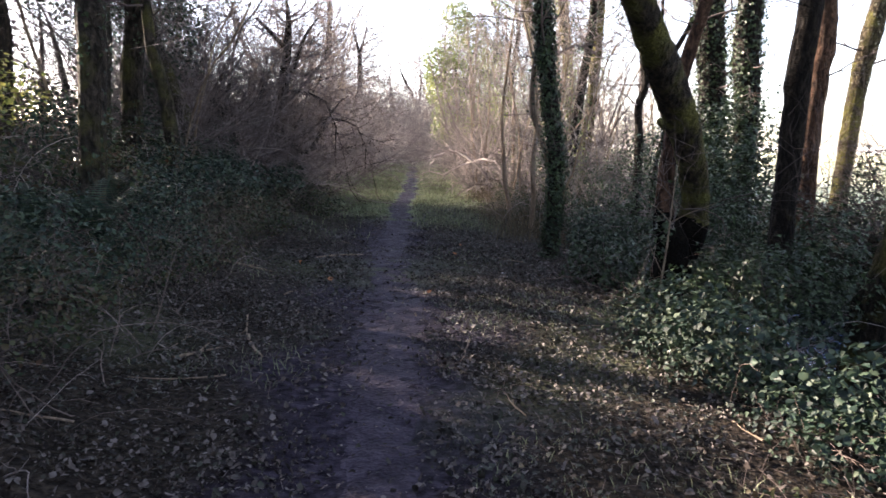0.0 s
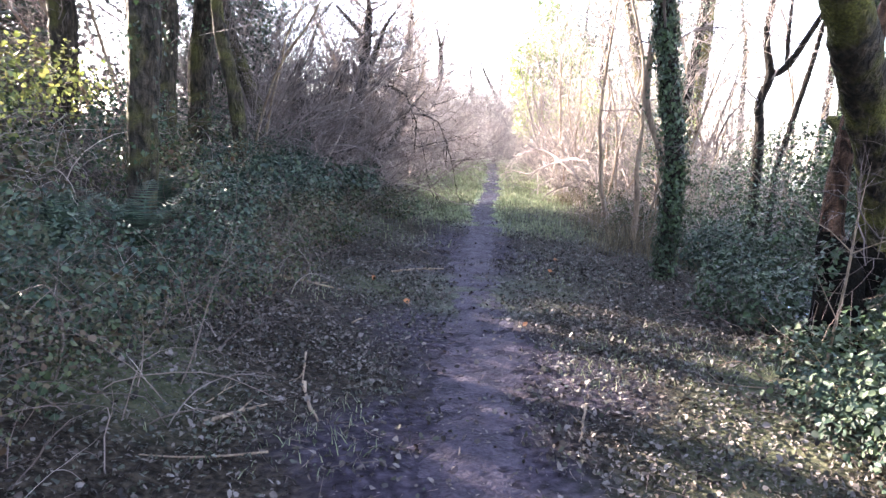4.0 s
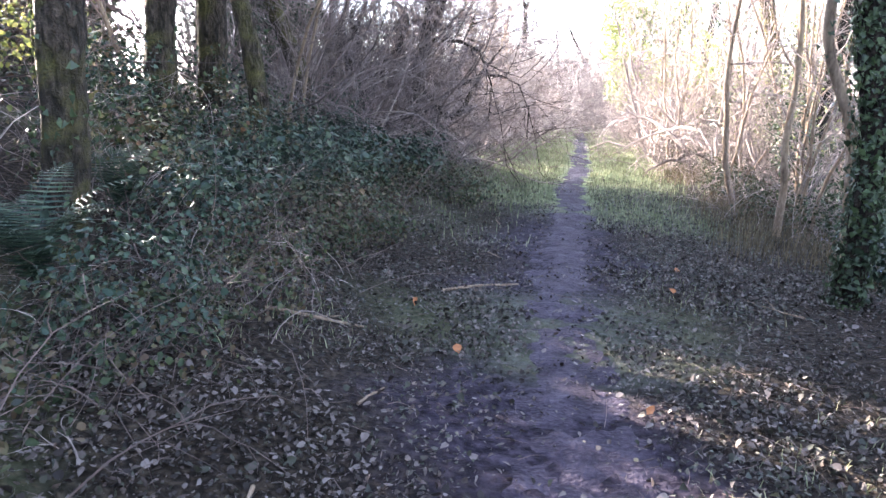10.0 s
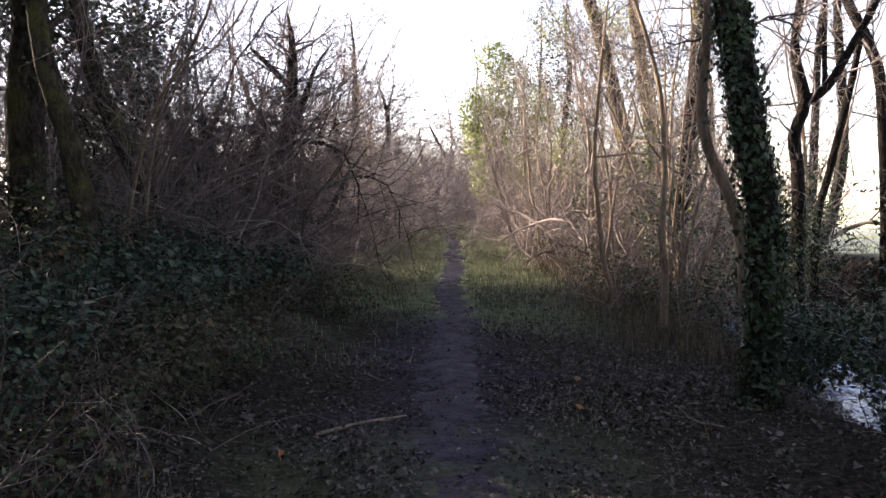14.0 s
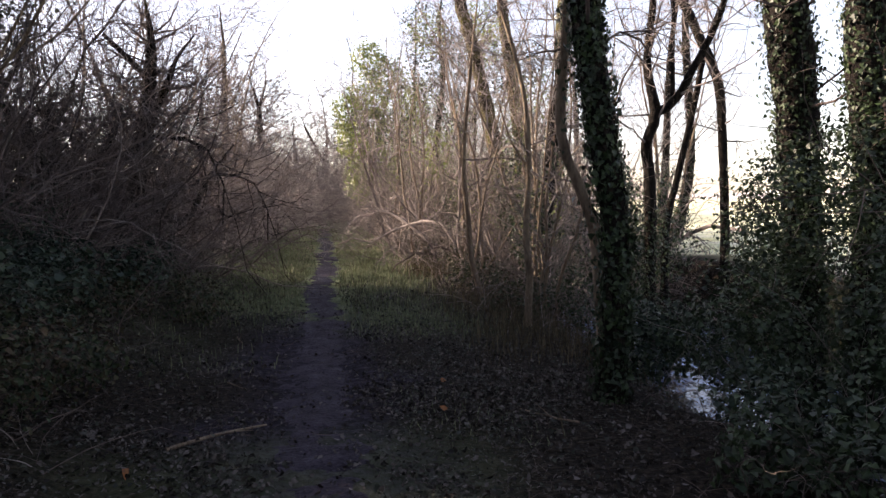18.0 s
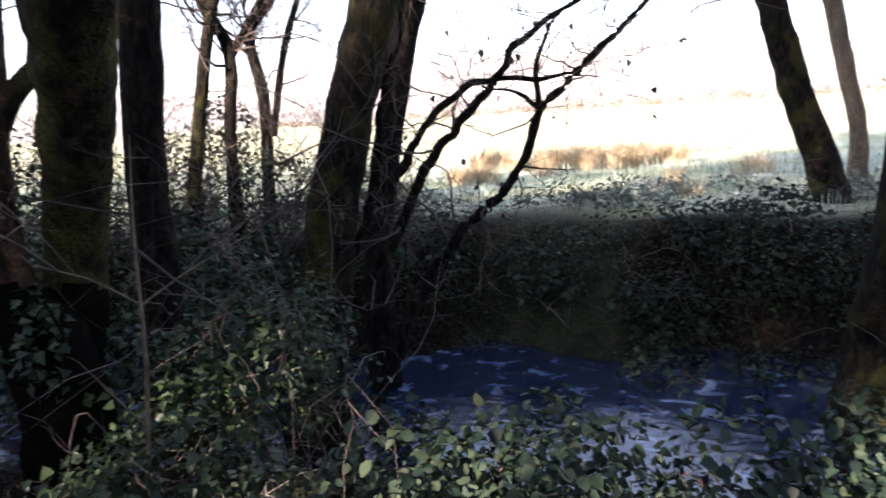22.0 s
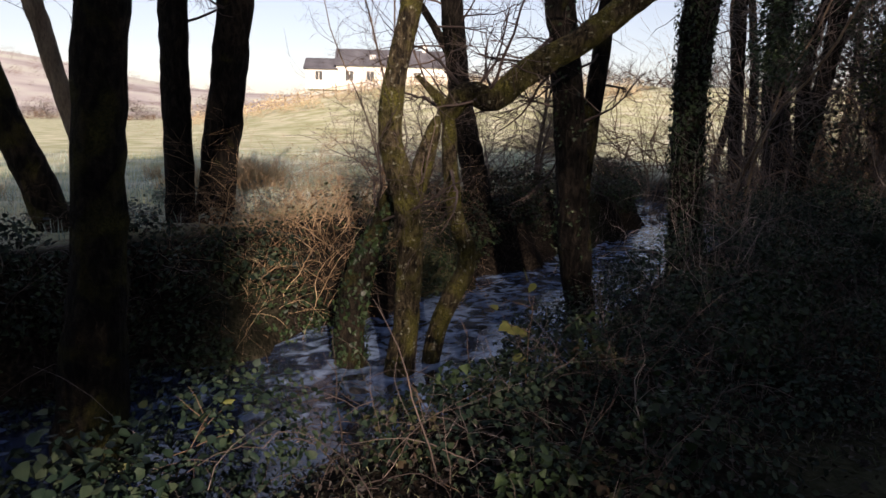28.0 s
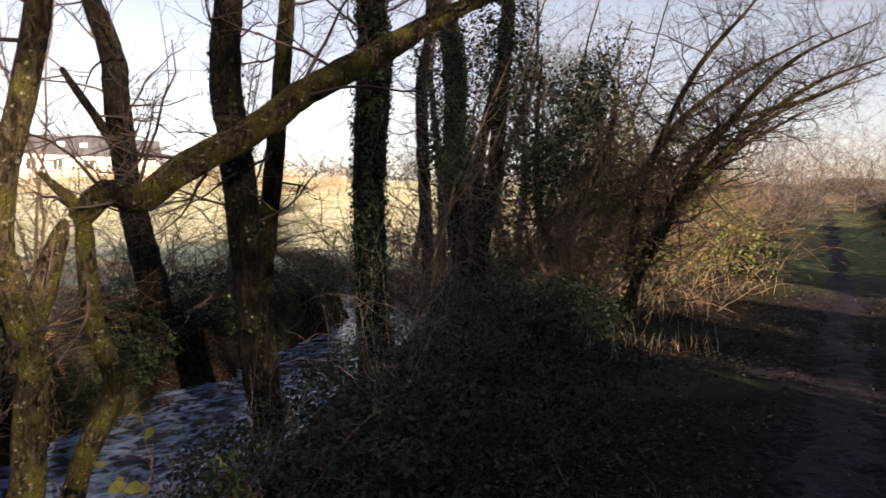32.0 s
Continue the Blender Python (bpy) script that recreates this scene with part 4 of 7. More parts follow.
tree("crooked_tree", "old mossy stem leaning against a crooked trunk", [trunk_line, limb_one], top=0, moss=0.3, twig=0.5, ivy=0.5, ivyr=0.07)
trunk_line = [(4.96, -4.98, -1, 0.09), (4.88, -5.07, -0.41, 0.087), (4.72, -5.26, 0.17, 0.09), (4.8, -5.17, 0.56, 0.074), (4.84, -5.12, 1.03, 0.073), (4.87, -5.08, 1.54, 0.078), (5.04, -4.88, 1.84, 0.058)]
limb_one = [(4.89, -5.07, 1.47, 0.082), (4.76, -5.22, 1.69, 0.112), (4.58, -5.42, 1.66, 0.117), (4.39, -5.63, 1.9, 0.118), (4.08, -6, 2.19, 0.12), (3.76, -6.37, 2.57, 0.118), (3.32, -6.88, 2.99, 0.119), (2.74, -7.54, 3.54, 0.111), (2.08, -8.3, 4.03, 0.089)]
limb_two = [(4.72, -5.26, 0.17, 0.06), (4.64, -5.35, 0.24, 0.035)]
tree("limb_tree", "twisted tree with a long mossy limb over the stream", [trunk_line, limb_one, limb_two], top=0, moss=0.8, twig=0.5)
trunk_line = [(7.43, -8.73, -0.83, 0.243), (7.54, -8.64, 0.53, 0.212), (7.73, -8.46, 1.75, 0.178), (7.85, -8.35, 3.09, 0.163), (7.9, -8.31, 3.7, 0.156)]
limb_one = [(7.73, -8.46, 2.15, 0.085), (8.05, -8.17, 2.84, 0.06), (8.33, -7.91, 3.43, 0.043)]
tree("alder_tree", "brown bare trunk on the far bank", [trunk_line, limb_one], top=10, twig=0.9)
trunk_line = [(4.73, -7.43, -1.06, 0.165), (4.89, -7.32, 0.05, 0.178), (4.98, -7.26, 1.43, 0.181), (5.07, -7.2, 2.33, 0.17), (5.14, -7.15, 3.21, 0.16)]
tree("alder_tree", "ivy-speckled trunk at the water's edge", [trunk_line], top=10, ivy=0.12, twig=0.7)
trunk_line = [(4.95, -7.65, -0.27, 0.113), (5.01, -7.62, 0.66, 0.111), (4.93, -7.67, 1.76, 0.11), (4.87, -7.71, 2.57, 0.105), (4.82, -7.74, 3.31, 0.1)]
tree("slim_tree", "slim dark trunk beside the stream", [trunk_line], top=9, twig=0.7, moss=0.3)
trunk_line = [(4.1, -8.71, -0.47, 0.213), (4.19, -8.67, 0.79, 0.194), (4.22, -8.66, 2.15, 0.194), (4.17, -8.68, 3.46, 0.199)]
tree("ivy_tree", "tall trunk wholly wrapped in dark ivy at the stream", [trunk_line], top=11, ivy=1.0, ivyr=0.1, twig=0.5)
trunk_line = [(4.97, -14.39, 0.08, 0.197), (5.15, -14.33, 2.08, 0.196), (5.21, -14.31, 4.76, 0.201)]
tree("ivy_tree", "distant trunk with ivy", [trunk_line], top=11, ivy=0.4, twig=0.8)
trunk_line = [(4.41, -13.52, 0.2, 0.15), (4.25, -13.57, 1.35, 0.139), (4.06, -13.63, 2.76, 0.14), (3.95, -13.66, 4.51, 0.143)]
tree("alder_tree", "leaning bare trunk with yellow foot", [trunk_line], top=10, twig=0.8)
trunk_line = [(6.33, -16.02, -0.04, 0.145), (6.45, -15.97, 2.14, 0.145), (6.53, -15.94, 4.5, 0.147)]
tree("alder_tree", "slim bare trunk in the wood", [trunk_line], top=10, twig=0.8)
trunk_line = [(2.37, -14, 0.14, 0.118), (2.18, -14.03, 1.09, 0.096), (1.61, -14.11, 2.13, 0.08), (0.86, -14.22, 3.24, 0.065), (-0.05, -14.36, 4.01, 0.05), (-1.38, -14.56, 4.74, 0.029)]
limb_one = [(2.47, -13.98, 0.24, 0.107), (2.7, -13.95, 1.39, 0.085), (2.21, -14.02, 2.44, 0.07), (1.94, -14.06, 3.67, 0.054), (2.26, -14.02, 4.69, 0.033)]
limb_two = [(2.27, -14.02, 0.14, 0.118), (1.49, -14.13, 1.1, 0.096), (0.45, -14.29, 1.93, 0.081), (-0.09, -14.37, 2.73, 0.06), (-1.16, -14.53, 3.4, 0.045)]
limb_three = [(2.57, -13.97, 0.24, 0.118), (3.21, -13.87, 1.39, 0.086), (3.34, -13.85, 2.97, 0.07), (3.27, -13.87, 4.53, 0.055)]
limb_four = [(2.27, -14.02, 0.25, 0.107), (1.3, -14.16, 1.41, 0.075), (0.84, -14.23, 2.43, 0.065), (0.02, -14.35, 3.22, 0.049), (-1.41, -14.56, 3.68, 0.034), (-2.18, -14.68, 4.13, 0.023)]
tree("multi_stem_tree", "spreading multi-stemmed tree arching over the path", [trunk_line, limb_one, limb_two, limb_three, limb_four], top=0, twig=3.2)
trunk_line = [(1.39, -12.1, 0.47, 0.091), (0.93, -12.14, 1.61, 0.068), (0.16, -12.21, 2.87, 0.055), (-0.72, -12.28, 3.82, 0.042), (-1.71, -12.37, 4.32, 0.029)]
limb_one = [(1.32, -12.11, 0.65, 0.063), (0.53, -12.18, 2.04, 0.05), (-0.59, -12.27, 3.1, 0.037), (-1.87, -12.38, 3.61, 0.024)]
limb_two = [(1.48, -12.09, 0.73, 0.063), (1.19, -12.12, 2.3, 0.05), (0.58, -12.17, 3.72, 0.042), (-0.17, -12.24, 4.66, 0.028), (-0.67, -12.28, 5.34, 0.024)]
limb_three = [(1.36, -12.1, 0.82, 0.054), (0.31, -12.19, 2.37, 0.046), (-0.88, -12.3, 3.41, 0.037), (-2.14, -12.41, 3.91, 0.024)]
tree("multi_stem_tree", "arching bare tree with fine drooping twigs over the path", [trunk_line, limb_one, limb_two, limb_three], top=0, twig=3.5)
trunk_line = [(2.52, 1.53, 0.07, 0.01), (2.55, 1.48, 0.64, 0.008), (2.56, 1.47, 0.93, 0.007), (2.57, 1.46, 1.17, 0.005), (2.59, 1.44, 1.44, 0.003)]
limb_one = [(2.56, 1.48, 0.84, 0.005), (2.66, 1.34, 0.94, 0.004), (2.78, 1.18, 1.03, 0.003), (2.82, 1.11, 1.07, 0.002)]
limb_two = [(2.56, 1.48, 0.85, 0.004), (2.47, 1.6, 0.97, 0.003), (2.38, 1.72, 1.04, 0.002), (2.35, 1.76, 1.12, 0.002)]
limb_three = [(2.54, 1.5, 0.38, 0.004), (2.48, 1.58, 0.54, 0.003), (2.43, 1.65, 0.68, 0.002), (2.41, 1.68, 0.71, 0.002)]
tree("sapling", "thin pale sapling with a few bare side shoots", [trunk_line, limb_one, limb_two, limb_three], top=0, twig=0.3)
trunk_line = [(-2.82, 2.89, 0.74, 0.134), (-2.8, 2.9, 1.27, 0.128), (-2.77, 2.91, 1.92, 0.133), (-2.75, 2.92, 2.54, 0.14)]
tree("bank_tree", "mossy trunk on the wooded bank", [trunk_line], top=9, moss=0.4, ivy=0.2, twig=0.6)
trunk_line = [(-3.86, 5.72, 1.42, 0.155), (-3.82, 5.73, 2.33, 0.148), (-3.8, 5.75, 3.09, 0.15)]
tree("bank_tree", "dark trunk on the wooded bank", [trunk_line], top=10, ivy=0.15, twig=0.7)
trunk_line = [(-5.33, 6.03, 1.4, 0.172), (-5.31, 6.05, 2.36, 0.165), (-5.32, 6.04, 3.15, 0.175)]
tree("bank_tree", "dark trunk on the wooded bank", [trunk_line], top=10, twig=0.7)
trunk_line = [(-3.69, 6.46, 1.27, 0.158), (-3.66, 6.47, 2.41, 0.158), (-3.58, 6.51, 3.24, 0.152)]
tree("bank_tree", "dark trunk on the wooded bank", [trunk_line], top=10, ivy=0.15, twig=0.7)
trunk_line = [(-2.99, 6.09, 1.28, 0.104), (-3.07, 6.06, 2.03, 0.096), (-3.22, 6.01, 2.75, 0.082), (-3.28, 5.98, 3.39, 0.068)]
tree("bank_tree", "slanting dark trunk in the thicket", [trunk_line], top=7, twig=0.9)
trunk_line = [(-2.63, 11.61, 0.86, 0.167), (-2.44, 11.65, 1.7, 0.137), (-2.29, 11.68, 2.44, 0.128), (-2.17, 11.71, 3.45, 0.099), (-2.14, 11.72, 4.09, 0.08), (-2.2, 11.7, 4.62, 0.04)]
limb_one = [(-2.29, 11.68, 2.44, 0.088), (-1.95, 11.76, 3.28, 0.059), (-1.77, 11.8, 3.75, 0.04), (-1.5, 11.86, 4.14, 0.025)]
limb_two = [(-2.17, 11.71, 3.36, 0.059), (-2.55, 11.63, 3.78, 0.04), (-2.8, 11.57, 4.03, 0.025)]
limb_three = [(-2.44, 11.65, 1.7, 0.078), (-1.79, 11.79, 1.15, 0.059), (-1.33, 11.89, 1.91, 0.044), (-0.96, 11.98, 2.4, 0.025)]
tree("hawthorn", "dark bare hawthorn with tangled branches", [trunk_line, limb_one, limb_two, limb_three], top=0, twig=3.5)
trunk_line = [(-3.26, 11.03, 0.98, 0.17), (-3.21, 11.04, 1.5, 0.142), (-2.97, 11.11, 1.94, 0.113), (-2.73, 11.18, 2.21, 0.085), (-2.48, 11.25, 2.93, 0.048)]
limb_one = [(-3.23, 11.04, 1.46, 0.104), (-3.35, 11, 2.19, 0.076), (-3.46, 10.97, 2.86, 0.043)]
limb_two = [(-3.13, 11.06, 1.59, 0.085), (-3.65, 10.91, 2.26, 0.057), (-4.01, 10.81, 2.91, 0.038)]
tree("hawthorn", "dark bare hawthorn with tangled branches", [trunk_line, limb_one, limb_two], top=0, twig=3.5)
trunk_line = [(-3.5, 8.83, 1.35, 0.14), (-3.66, 8.77, 2.03, 0.125), (-3.86, 8.68, 2.61, 0.11), (-4.01, 8.63, 3.12, 0.103), (-4.14, 8.57, 3.93, 0.089)]
tree("bank_tree", "slanting dark trunk under evergreens on the bank", [trunk_line], top=8, twig=0.8)
trunk_line = [(-4.77, 51.78, 2.08, 0.32), (-4.85, 51.77, 7.44, 0.236), (-4.76, 51.78, 11.91, 0.174), (-4.96, 51.76, 15.11, 0.066)]
tree("far_tree", "tall bare tree against the sky", [trunk_line], top=0, twig=1.6)
trunk_line = [(-2.51, 51.94, 2.11, 0.278), (-2.43, 51.94, 6.28, 0.215), (-2.52, 51.94, 8.14, 0.172), (-3.14, 51.91, 10.37, 0.065)]
limb_one = [(-2.48, 51.94, 7.93, 0.129), (-1.91, 51.97, 10.01, 0.043)]
tree("far_tree", "bare tree with a forked crown against the sky", [trunk_line, limb_one], top=0, twig=1.6)
trunk_line = [(-6.14, 49.62, 2.03, 0.226), (-6.13, 49.62, 7.15, 0.165), (-6.04, 49.63, 9.88, 0.062)]
tree("far_tree", "thin bare tree against the sky", [trunk_line], top=0, twig=1.4)
# ---- trees end ----


# ---- thickets, shrubs and brambles ----
def thicket_shape(height, spread, stems, mat, density, base_r, fine):
    """Meshes of a bare shrub about its foot: many stems fanning and arching from one stool."""
    a = RNG.uniform(0, 2 * np.pi, stems)
    r = np.sqrt(RNG.uniform(0, 1, stems)) * spread * 0.4
    p = np.stack([r * np.cos(a), r * np.sin(a), np.full(stems, -0.15)], 1)
    out = RNG.uniform(0.1, 1.1, stems) * spread / height
    ways = np.stack([np.cos(a) * out, np.sin(a) * out, np.ones(stems)], 1)
    p0, r0 = sprays(p, ways, height * RNG.uniform(0.6, 1.15, stems), base_r * RNG.uniform(0.5, 1.4, stems), 9, 0.27, -0.05)
    p1, r1 = offshoots(p0, r0, int(7 * density), 0.4 * height, 0.3, -0.02, 0.55, 0.12, 1.6)
    p2, r2 = offshoots(p1, r1, 3, 0.19 * height, 0.28, 0.0, 0.65, 0.15, 1.0, 2)
    sets = [tubes(p1, r1, 3), tubes(p2, r2, 3)]
    if fine:
        p3, r3 = offshoots(p2, r2, 2, 0.1 * height, 0.3, 0.0, 0.8, 0.2, 1.0, 2)
        sets.append(tubes(p3, r3, 3))
    v, f = tubes(p0, r0, 5)
    return mesh_np("stool", v, [f], mat), mesh_np("crown", *joined(sets), mat)


SHAPES = {}


def thicket(label, x, y, height, spread, stems=24, mat=None, density=1.0, name="bare_shrub", base_r=0.014, fine=True):
    """A bare shrub, one of a few shapes turned and sized at will."""
    mat = mat or TWIG
    key = (mat.name, fine, round(base_r, 3), int(RNG.integers(0, 2 if fine else 1)))
    if key not in SHAPES:
        SHAPES[key] = (thicket_shape(3.0, 2.2, stems, mat, density, base_r, fine), )
    z = float(ground_z(x, y))
    root = thing(name, (x, y, z), label, "shrub", "bare shrubs")
    root.matrix_basis = pose(x, y, z, 0, 0, RNG.uniform(0, 360)) @ Matrix.Diagonal((spread / 2.2, spread / 2.2, height / 3.0, 1))
    for me in SHAPES[key][0]:
        ob = new(me.name, me)
        ob.parent = root
        tagged(ob, kind="stuff")
    return root


def leafy(label, centres, count, size, mat, name="leafy_shrub", category="shrub", canes=30, sky=0.5, shape=LEAF, cane_mat=None):
    """A leafy mass: leaves over the given blobs (x, y, z, rx, ry, rz), with canes inside."""
    c = np.array(centres, float)
    x, y = c[:, 0].mean(), c[:, 1].mean()
    root = thing(name, (x, y, float(ground_z(x, y))), label, category, "leafy shrubs")
    vol = c[:, 3] * c[:, 4] + c[:, 3] * c[:, 5] + c[:, 4] * c[:, 5]
    k = RNG.choice(len(c), count, p=vol / vol.sum())
    d = normed(RNG.normal(size=(count, 3)))
    rr = RNG.uniform(0.35, 1.0, (count, 1)) ** 0.5
    lump = np.array([0.82 + 0.45 * noise.noise(Vector(q * 2.2 + w)) for q, w in zip(d, c[k, :3])])[:, None]
    p = c[k, :3] + d * c[k, 3:] * rr * lump
    floor_z = ground_z(p[:, 0], p[:, 1])
    keep = p[:, 2] > floor_z + 0.01
    p, d = p[keep], d[keep]
    v, f = leaves(p, d * (1 - sky) + RNG.normal(size=d.shape) * 0.45 + [0, 0, sky], size * RNG.uniform(0.6, 1.35, len(p)), shape, 0.5)
    part_np("foliage", v, [f], mat, root, kind="stuff")
    if canes:
        k = RNG.integers(0, len(c), canes)
        s = c[k, :3] + RNG.normal(size=(canes, 3)) * c[k, 3:] * 0.35
        s[:, 2] = ground_z(s[:, 0], s[:, 1]) - 0.03
        ways = RNG.normal(size=(canes, 3)) * [0.7, 0.7, 0.2] + [0, 0, 1]
        p0, r0 = sprays(s, ways, (c[k, 2] + c[k, 5] - s[:, 2]).clip(0.3, 6) * RNG.uniform(0.7, 1.35, canes), RNG.uniform(0.002, 0.006, canes), 8, 0.2, -0.12)
        p1, r1 = offshoots(p0, r0, 3, 0.3, 0.3, -0.05, 0.6)
        v, f = joined([tubes(p0, r0, 4), tubes(p1, r1, 3)])
        part_np("cane_tangle", v, f, cane_mat or TWIG, root, kind="stuff")
    return root


def row_of_blobs(x0, y0, x1, y1, n, rx, ry, rz, above, jitter=0.25):
    """Blobs strung along a line on the ground."""
    t = np.linspace(0, 1, n)
    x = x0 + (x1 - x0) * t + RNG.normal(size=n) * jitter
    y = y0 + (y1 - y0) * t + RNG.normal(size=n) * jitter
    s = RNG.uniform(0.75, 1.3, n)
    return [(a, b, float(ground_z(a, b)) + above, rx * q, ry * q, rz * q) for a, b, q in zip(x, y, s)]


# the wooded bank beside the path: brambles below, bare thicket above
leafy("dark green brambles spreading over the bank", row_of_blobs(-2.2, -3.5, -2.0, 4.5, 9, 0.75, 0.8, 0.28, 0.12), 11000, 0.034, BRAMBLE, "bramble_patch", canes=130, cane_mat=TWIG_DARK)
leafy("dark green brambles spreading over the bank", row_of_blobs(-2.3, 4.5, -1.9, 9.5, 7, 0.85, 0.8, 0.38, 0.18), 9500, 0.04, BRAMBLE, "bramble_patch", canes=150, cane_mat=TWIG_DARK)
leafy("green bramble bushes on the slope above the path", row_of_blobs(-2.7, 0.5, -2.4, 8.0, 9, 0.5, 0.6, 0.42, 0.3), 8500, 0.037, BRAMBLE_GREEN, "bramble_patch", canes=110, cane_mat=TWIG_DARK)
leafy("bramble bushes at the foot of the thicket on the bank", row_of_blobs(-2.9, 5.5, -2.3, 11.0, 8, 0.7, 0.7, 0.55, 0.4) + row_of_blobs(-3.9, 5.0, -3.4, 9.5, 6, 0.7, 0.7, 0.6, 0.5), 12000, 0.042, BRAMBLE_GREEN, "bramble_patch", canes=150)
leafy("taller brambles with yellowing leaves on the bank", row_of_blobs(-3.8, -2.5, -3.6, 6.0, 9, 0.9, 0.9, 0.55, 0.35), 7000, 0.052, BRAMBLE, "bramble_patch", canes=80)
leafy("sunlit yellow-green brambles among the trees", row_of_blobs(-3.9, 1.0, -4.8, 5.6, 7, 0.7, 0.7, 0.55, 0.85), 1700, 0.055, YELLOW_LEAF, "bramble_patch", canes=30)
leafy("dark undergrowth deep in the bank", row_of_blobs(-6.0, -3.0, -5.5, 14.0, 12, 1.2, 1.4, 0.8, 0.5), 6000, 0.08, BRAMBLE, "bramble_patch", canes=50)
leafy("evergreen yew behind the bank", [(-3.9, 9.4, 3.2, 0.6, 0.8, 1.2), (-4.6, 10.2, 4.6, 0.9, 1.0, 1.8), (-4.3, 8.8, 2.4, 0.6, 0.7, 0.9), (-5.2, 9.5, 4.4, 1.0, 1.2, 2.0), (-6.2, 9.8, 5.0, 1.2, 1.4, 2.2), (-4.9, 11.2, 4.6, 0.9, 0.9, 1.5), (-4.2, 11.6, 4.2, 0.8, 0.8, 1.2)], 13000, 0.062, DARKGREEN, "yew_tree", "tree", canes=20, sky=0.3)
for bx, by, bh, bs in ((-3.2, 9.2, 2.6, 2.4), (-2.5, 10.8, 3.0, 2.6), (-1.9, 12.6, 2.3, 2.4), (-3.6, 11.6, 4.0, 3.0), (-4.6, 10.6, 4.4, 2.6), (-3.3, 14.0, 2.2, 2.6), (-1.7, 19.0, 2.1, 2.4), (-2.6, 18.0, 2.8, 3.0), (-1.5, 23.0, 2.4, 2.6), (-3, 23, 2.4, 2.8), (-5.0, 13.0, 3.4, 3.0)):
    thicket("tangled bare thicket of purplish brown twigs on the bank", bx, by, bh, bs, 28, TWIG_BROWN if by < 14 and bx > -4.2 else TWIG, 1.2, fine=by < 13)
for bx, by, bh, bs in ((-3.4, 10.2, 4.4, 2.6), (-2.9, 12.6, 3.8, 2.6), (-4.2, 12.0, 5.2, 3.0), (-4.0, 8.6, 4.6, 2.2)):
    thicket("tall tangled thicket of dark bare twigs on the bank", bx, by, bh, bs, 28, TWIG_BROWN, 1.2)
for k in range(16):
    bx, by = -0.9 - RNG.uniform(0, 5), 28 + 3.0 * k * 0.9
    thicket("bare shrubs closing the far end of the path", bx + 0.02 * by, by, RNG.uniform(3, 5.5), 3.6, 20, TWIG, 1.0, fine=False)
# bare trees further back on the bank
for k in range(16):
    bx, by = -7.5 - RNG.uniform(0, 9), RNG.uniform(-6, 12) if k % 2 else RNG.uniform(12, 44)
    h = RNG.uniform(6.5, 10)
    s = [(bx, by, float(ground_z(bx, by)) - 0.1, 0.14), (bx + RNG.normal() * 0.2, by, 2.5, 0.12), (bx + RNG.normal() * 0.4, by + RNG.normal() * 0.3, 5.0, 0.09)]
    tree("bank_tree", "bare tree further back on the wooded bank", [s], top=h, twig=0.8, ivy=0.25 if k % 2 and 2.9 < 0.56 * bx + 0.83 * by < 6.0 else 0.0, ivyr=0.2)
# trees out of view, added to darken the path and ground beside them
for bx, by in ((-3.3, -4.6), (-4.2, -6.8), (-3.2, -9.2), (-4.6, -12.0)):
    s = [(bx, by, float(ground_z(bx, by)) - 0.1, 0.17), (bx + RNG.normal() * 0.2, by, 3.0, 0.14), (bx + RNG.normal() * 0.3, by + RNG.normal() * 0.3, 6.0, 0.1)]
    tree("bank_tree", "unseen ivy-grown tree on the bank, added for shade", [s], top=9.5, twig=0.6, ivy=0.6, ivyr=0.3)
# the right hand side beyond the ivy tree
for bx, by, bh, bs in ((3.6, 12.5, 3.6, 2.0), (4.2, 19.0, 4.2, 2.4), (4.0, 25.0, 4.5, 2.8), (3.2, 31.0, 4.0, 2.6), (4.5, 10.8, 2.4, 1.6), (5.2, 13.5, 2.8, 2.0), (7.2, 22.0, 4.5, 3), (3.3, 10.8, 2.2, 1.6), (3.3, 16.8, 4.2, 2.4), (2.7, 20.0, 3.4, 2.2), (4.6, 22.0, 5.0, 3.0), (2.9, 25.5, 3.6, 2.4)):
    thicket("bare shrubs of pinkish brown sunlit twigs beside the path", bx + (0.9 if by > 11 else 0.4), by, bh * 1.2, bs * 1.1, 15, TWIG, 1.3, fine=by < 12.5)
leafy("ivy-leaved scrub glinting in low sun among bare twigs", [(px_, py_, pz_, 0.8, 0.9, 1.0) for px_, py_, pz_ in ((4.4, 12.5, 2.0), (5.2, 14.0, 3.4), (4.2, 16.0, 1.6), (5.6, 17.5, 3.6), (4.4, 19.5, 2.6), (5.4, 22.0, 4.0), (4.6, 25.0, 2.4), (5.4, 27.0, 4.6), (4.8, 31.0, 3.0), (5.6, 34.0, 4.4))], 6500, 0.06, EVERGREEN_LIT, "leafy_scrub", canes=80)
leafy("dark low brambles and ivy along the foot of the brush", row_of_blobs(2.9, 7.6, 3.3, 18.0, 13, 0.55, 0.65, 0.45, 0.2, 0.2), 11000, 0.042, BRAMBLE, "bramble_patch", canes=110, cane_mat=TWIG_DARK)
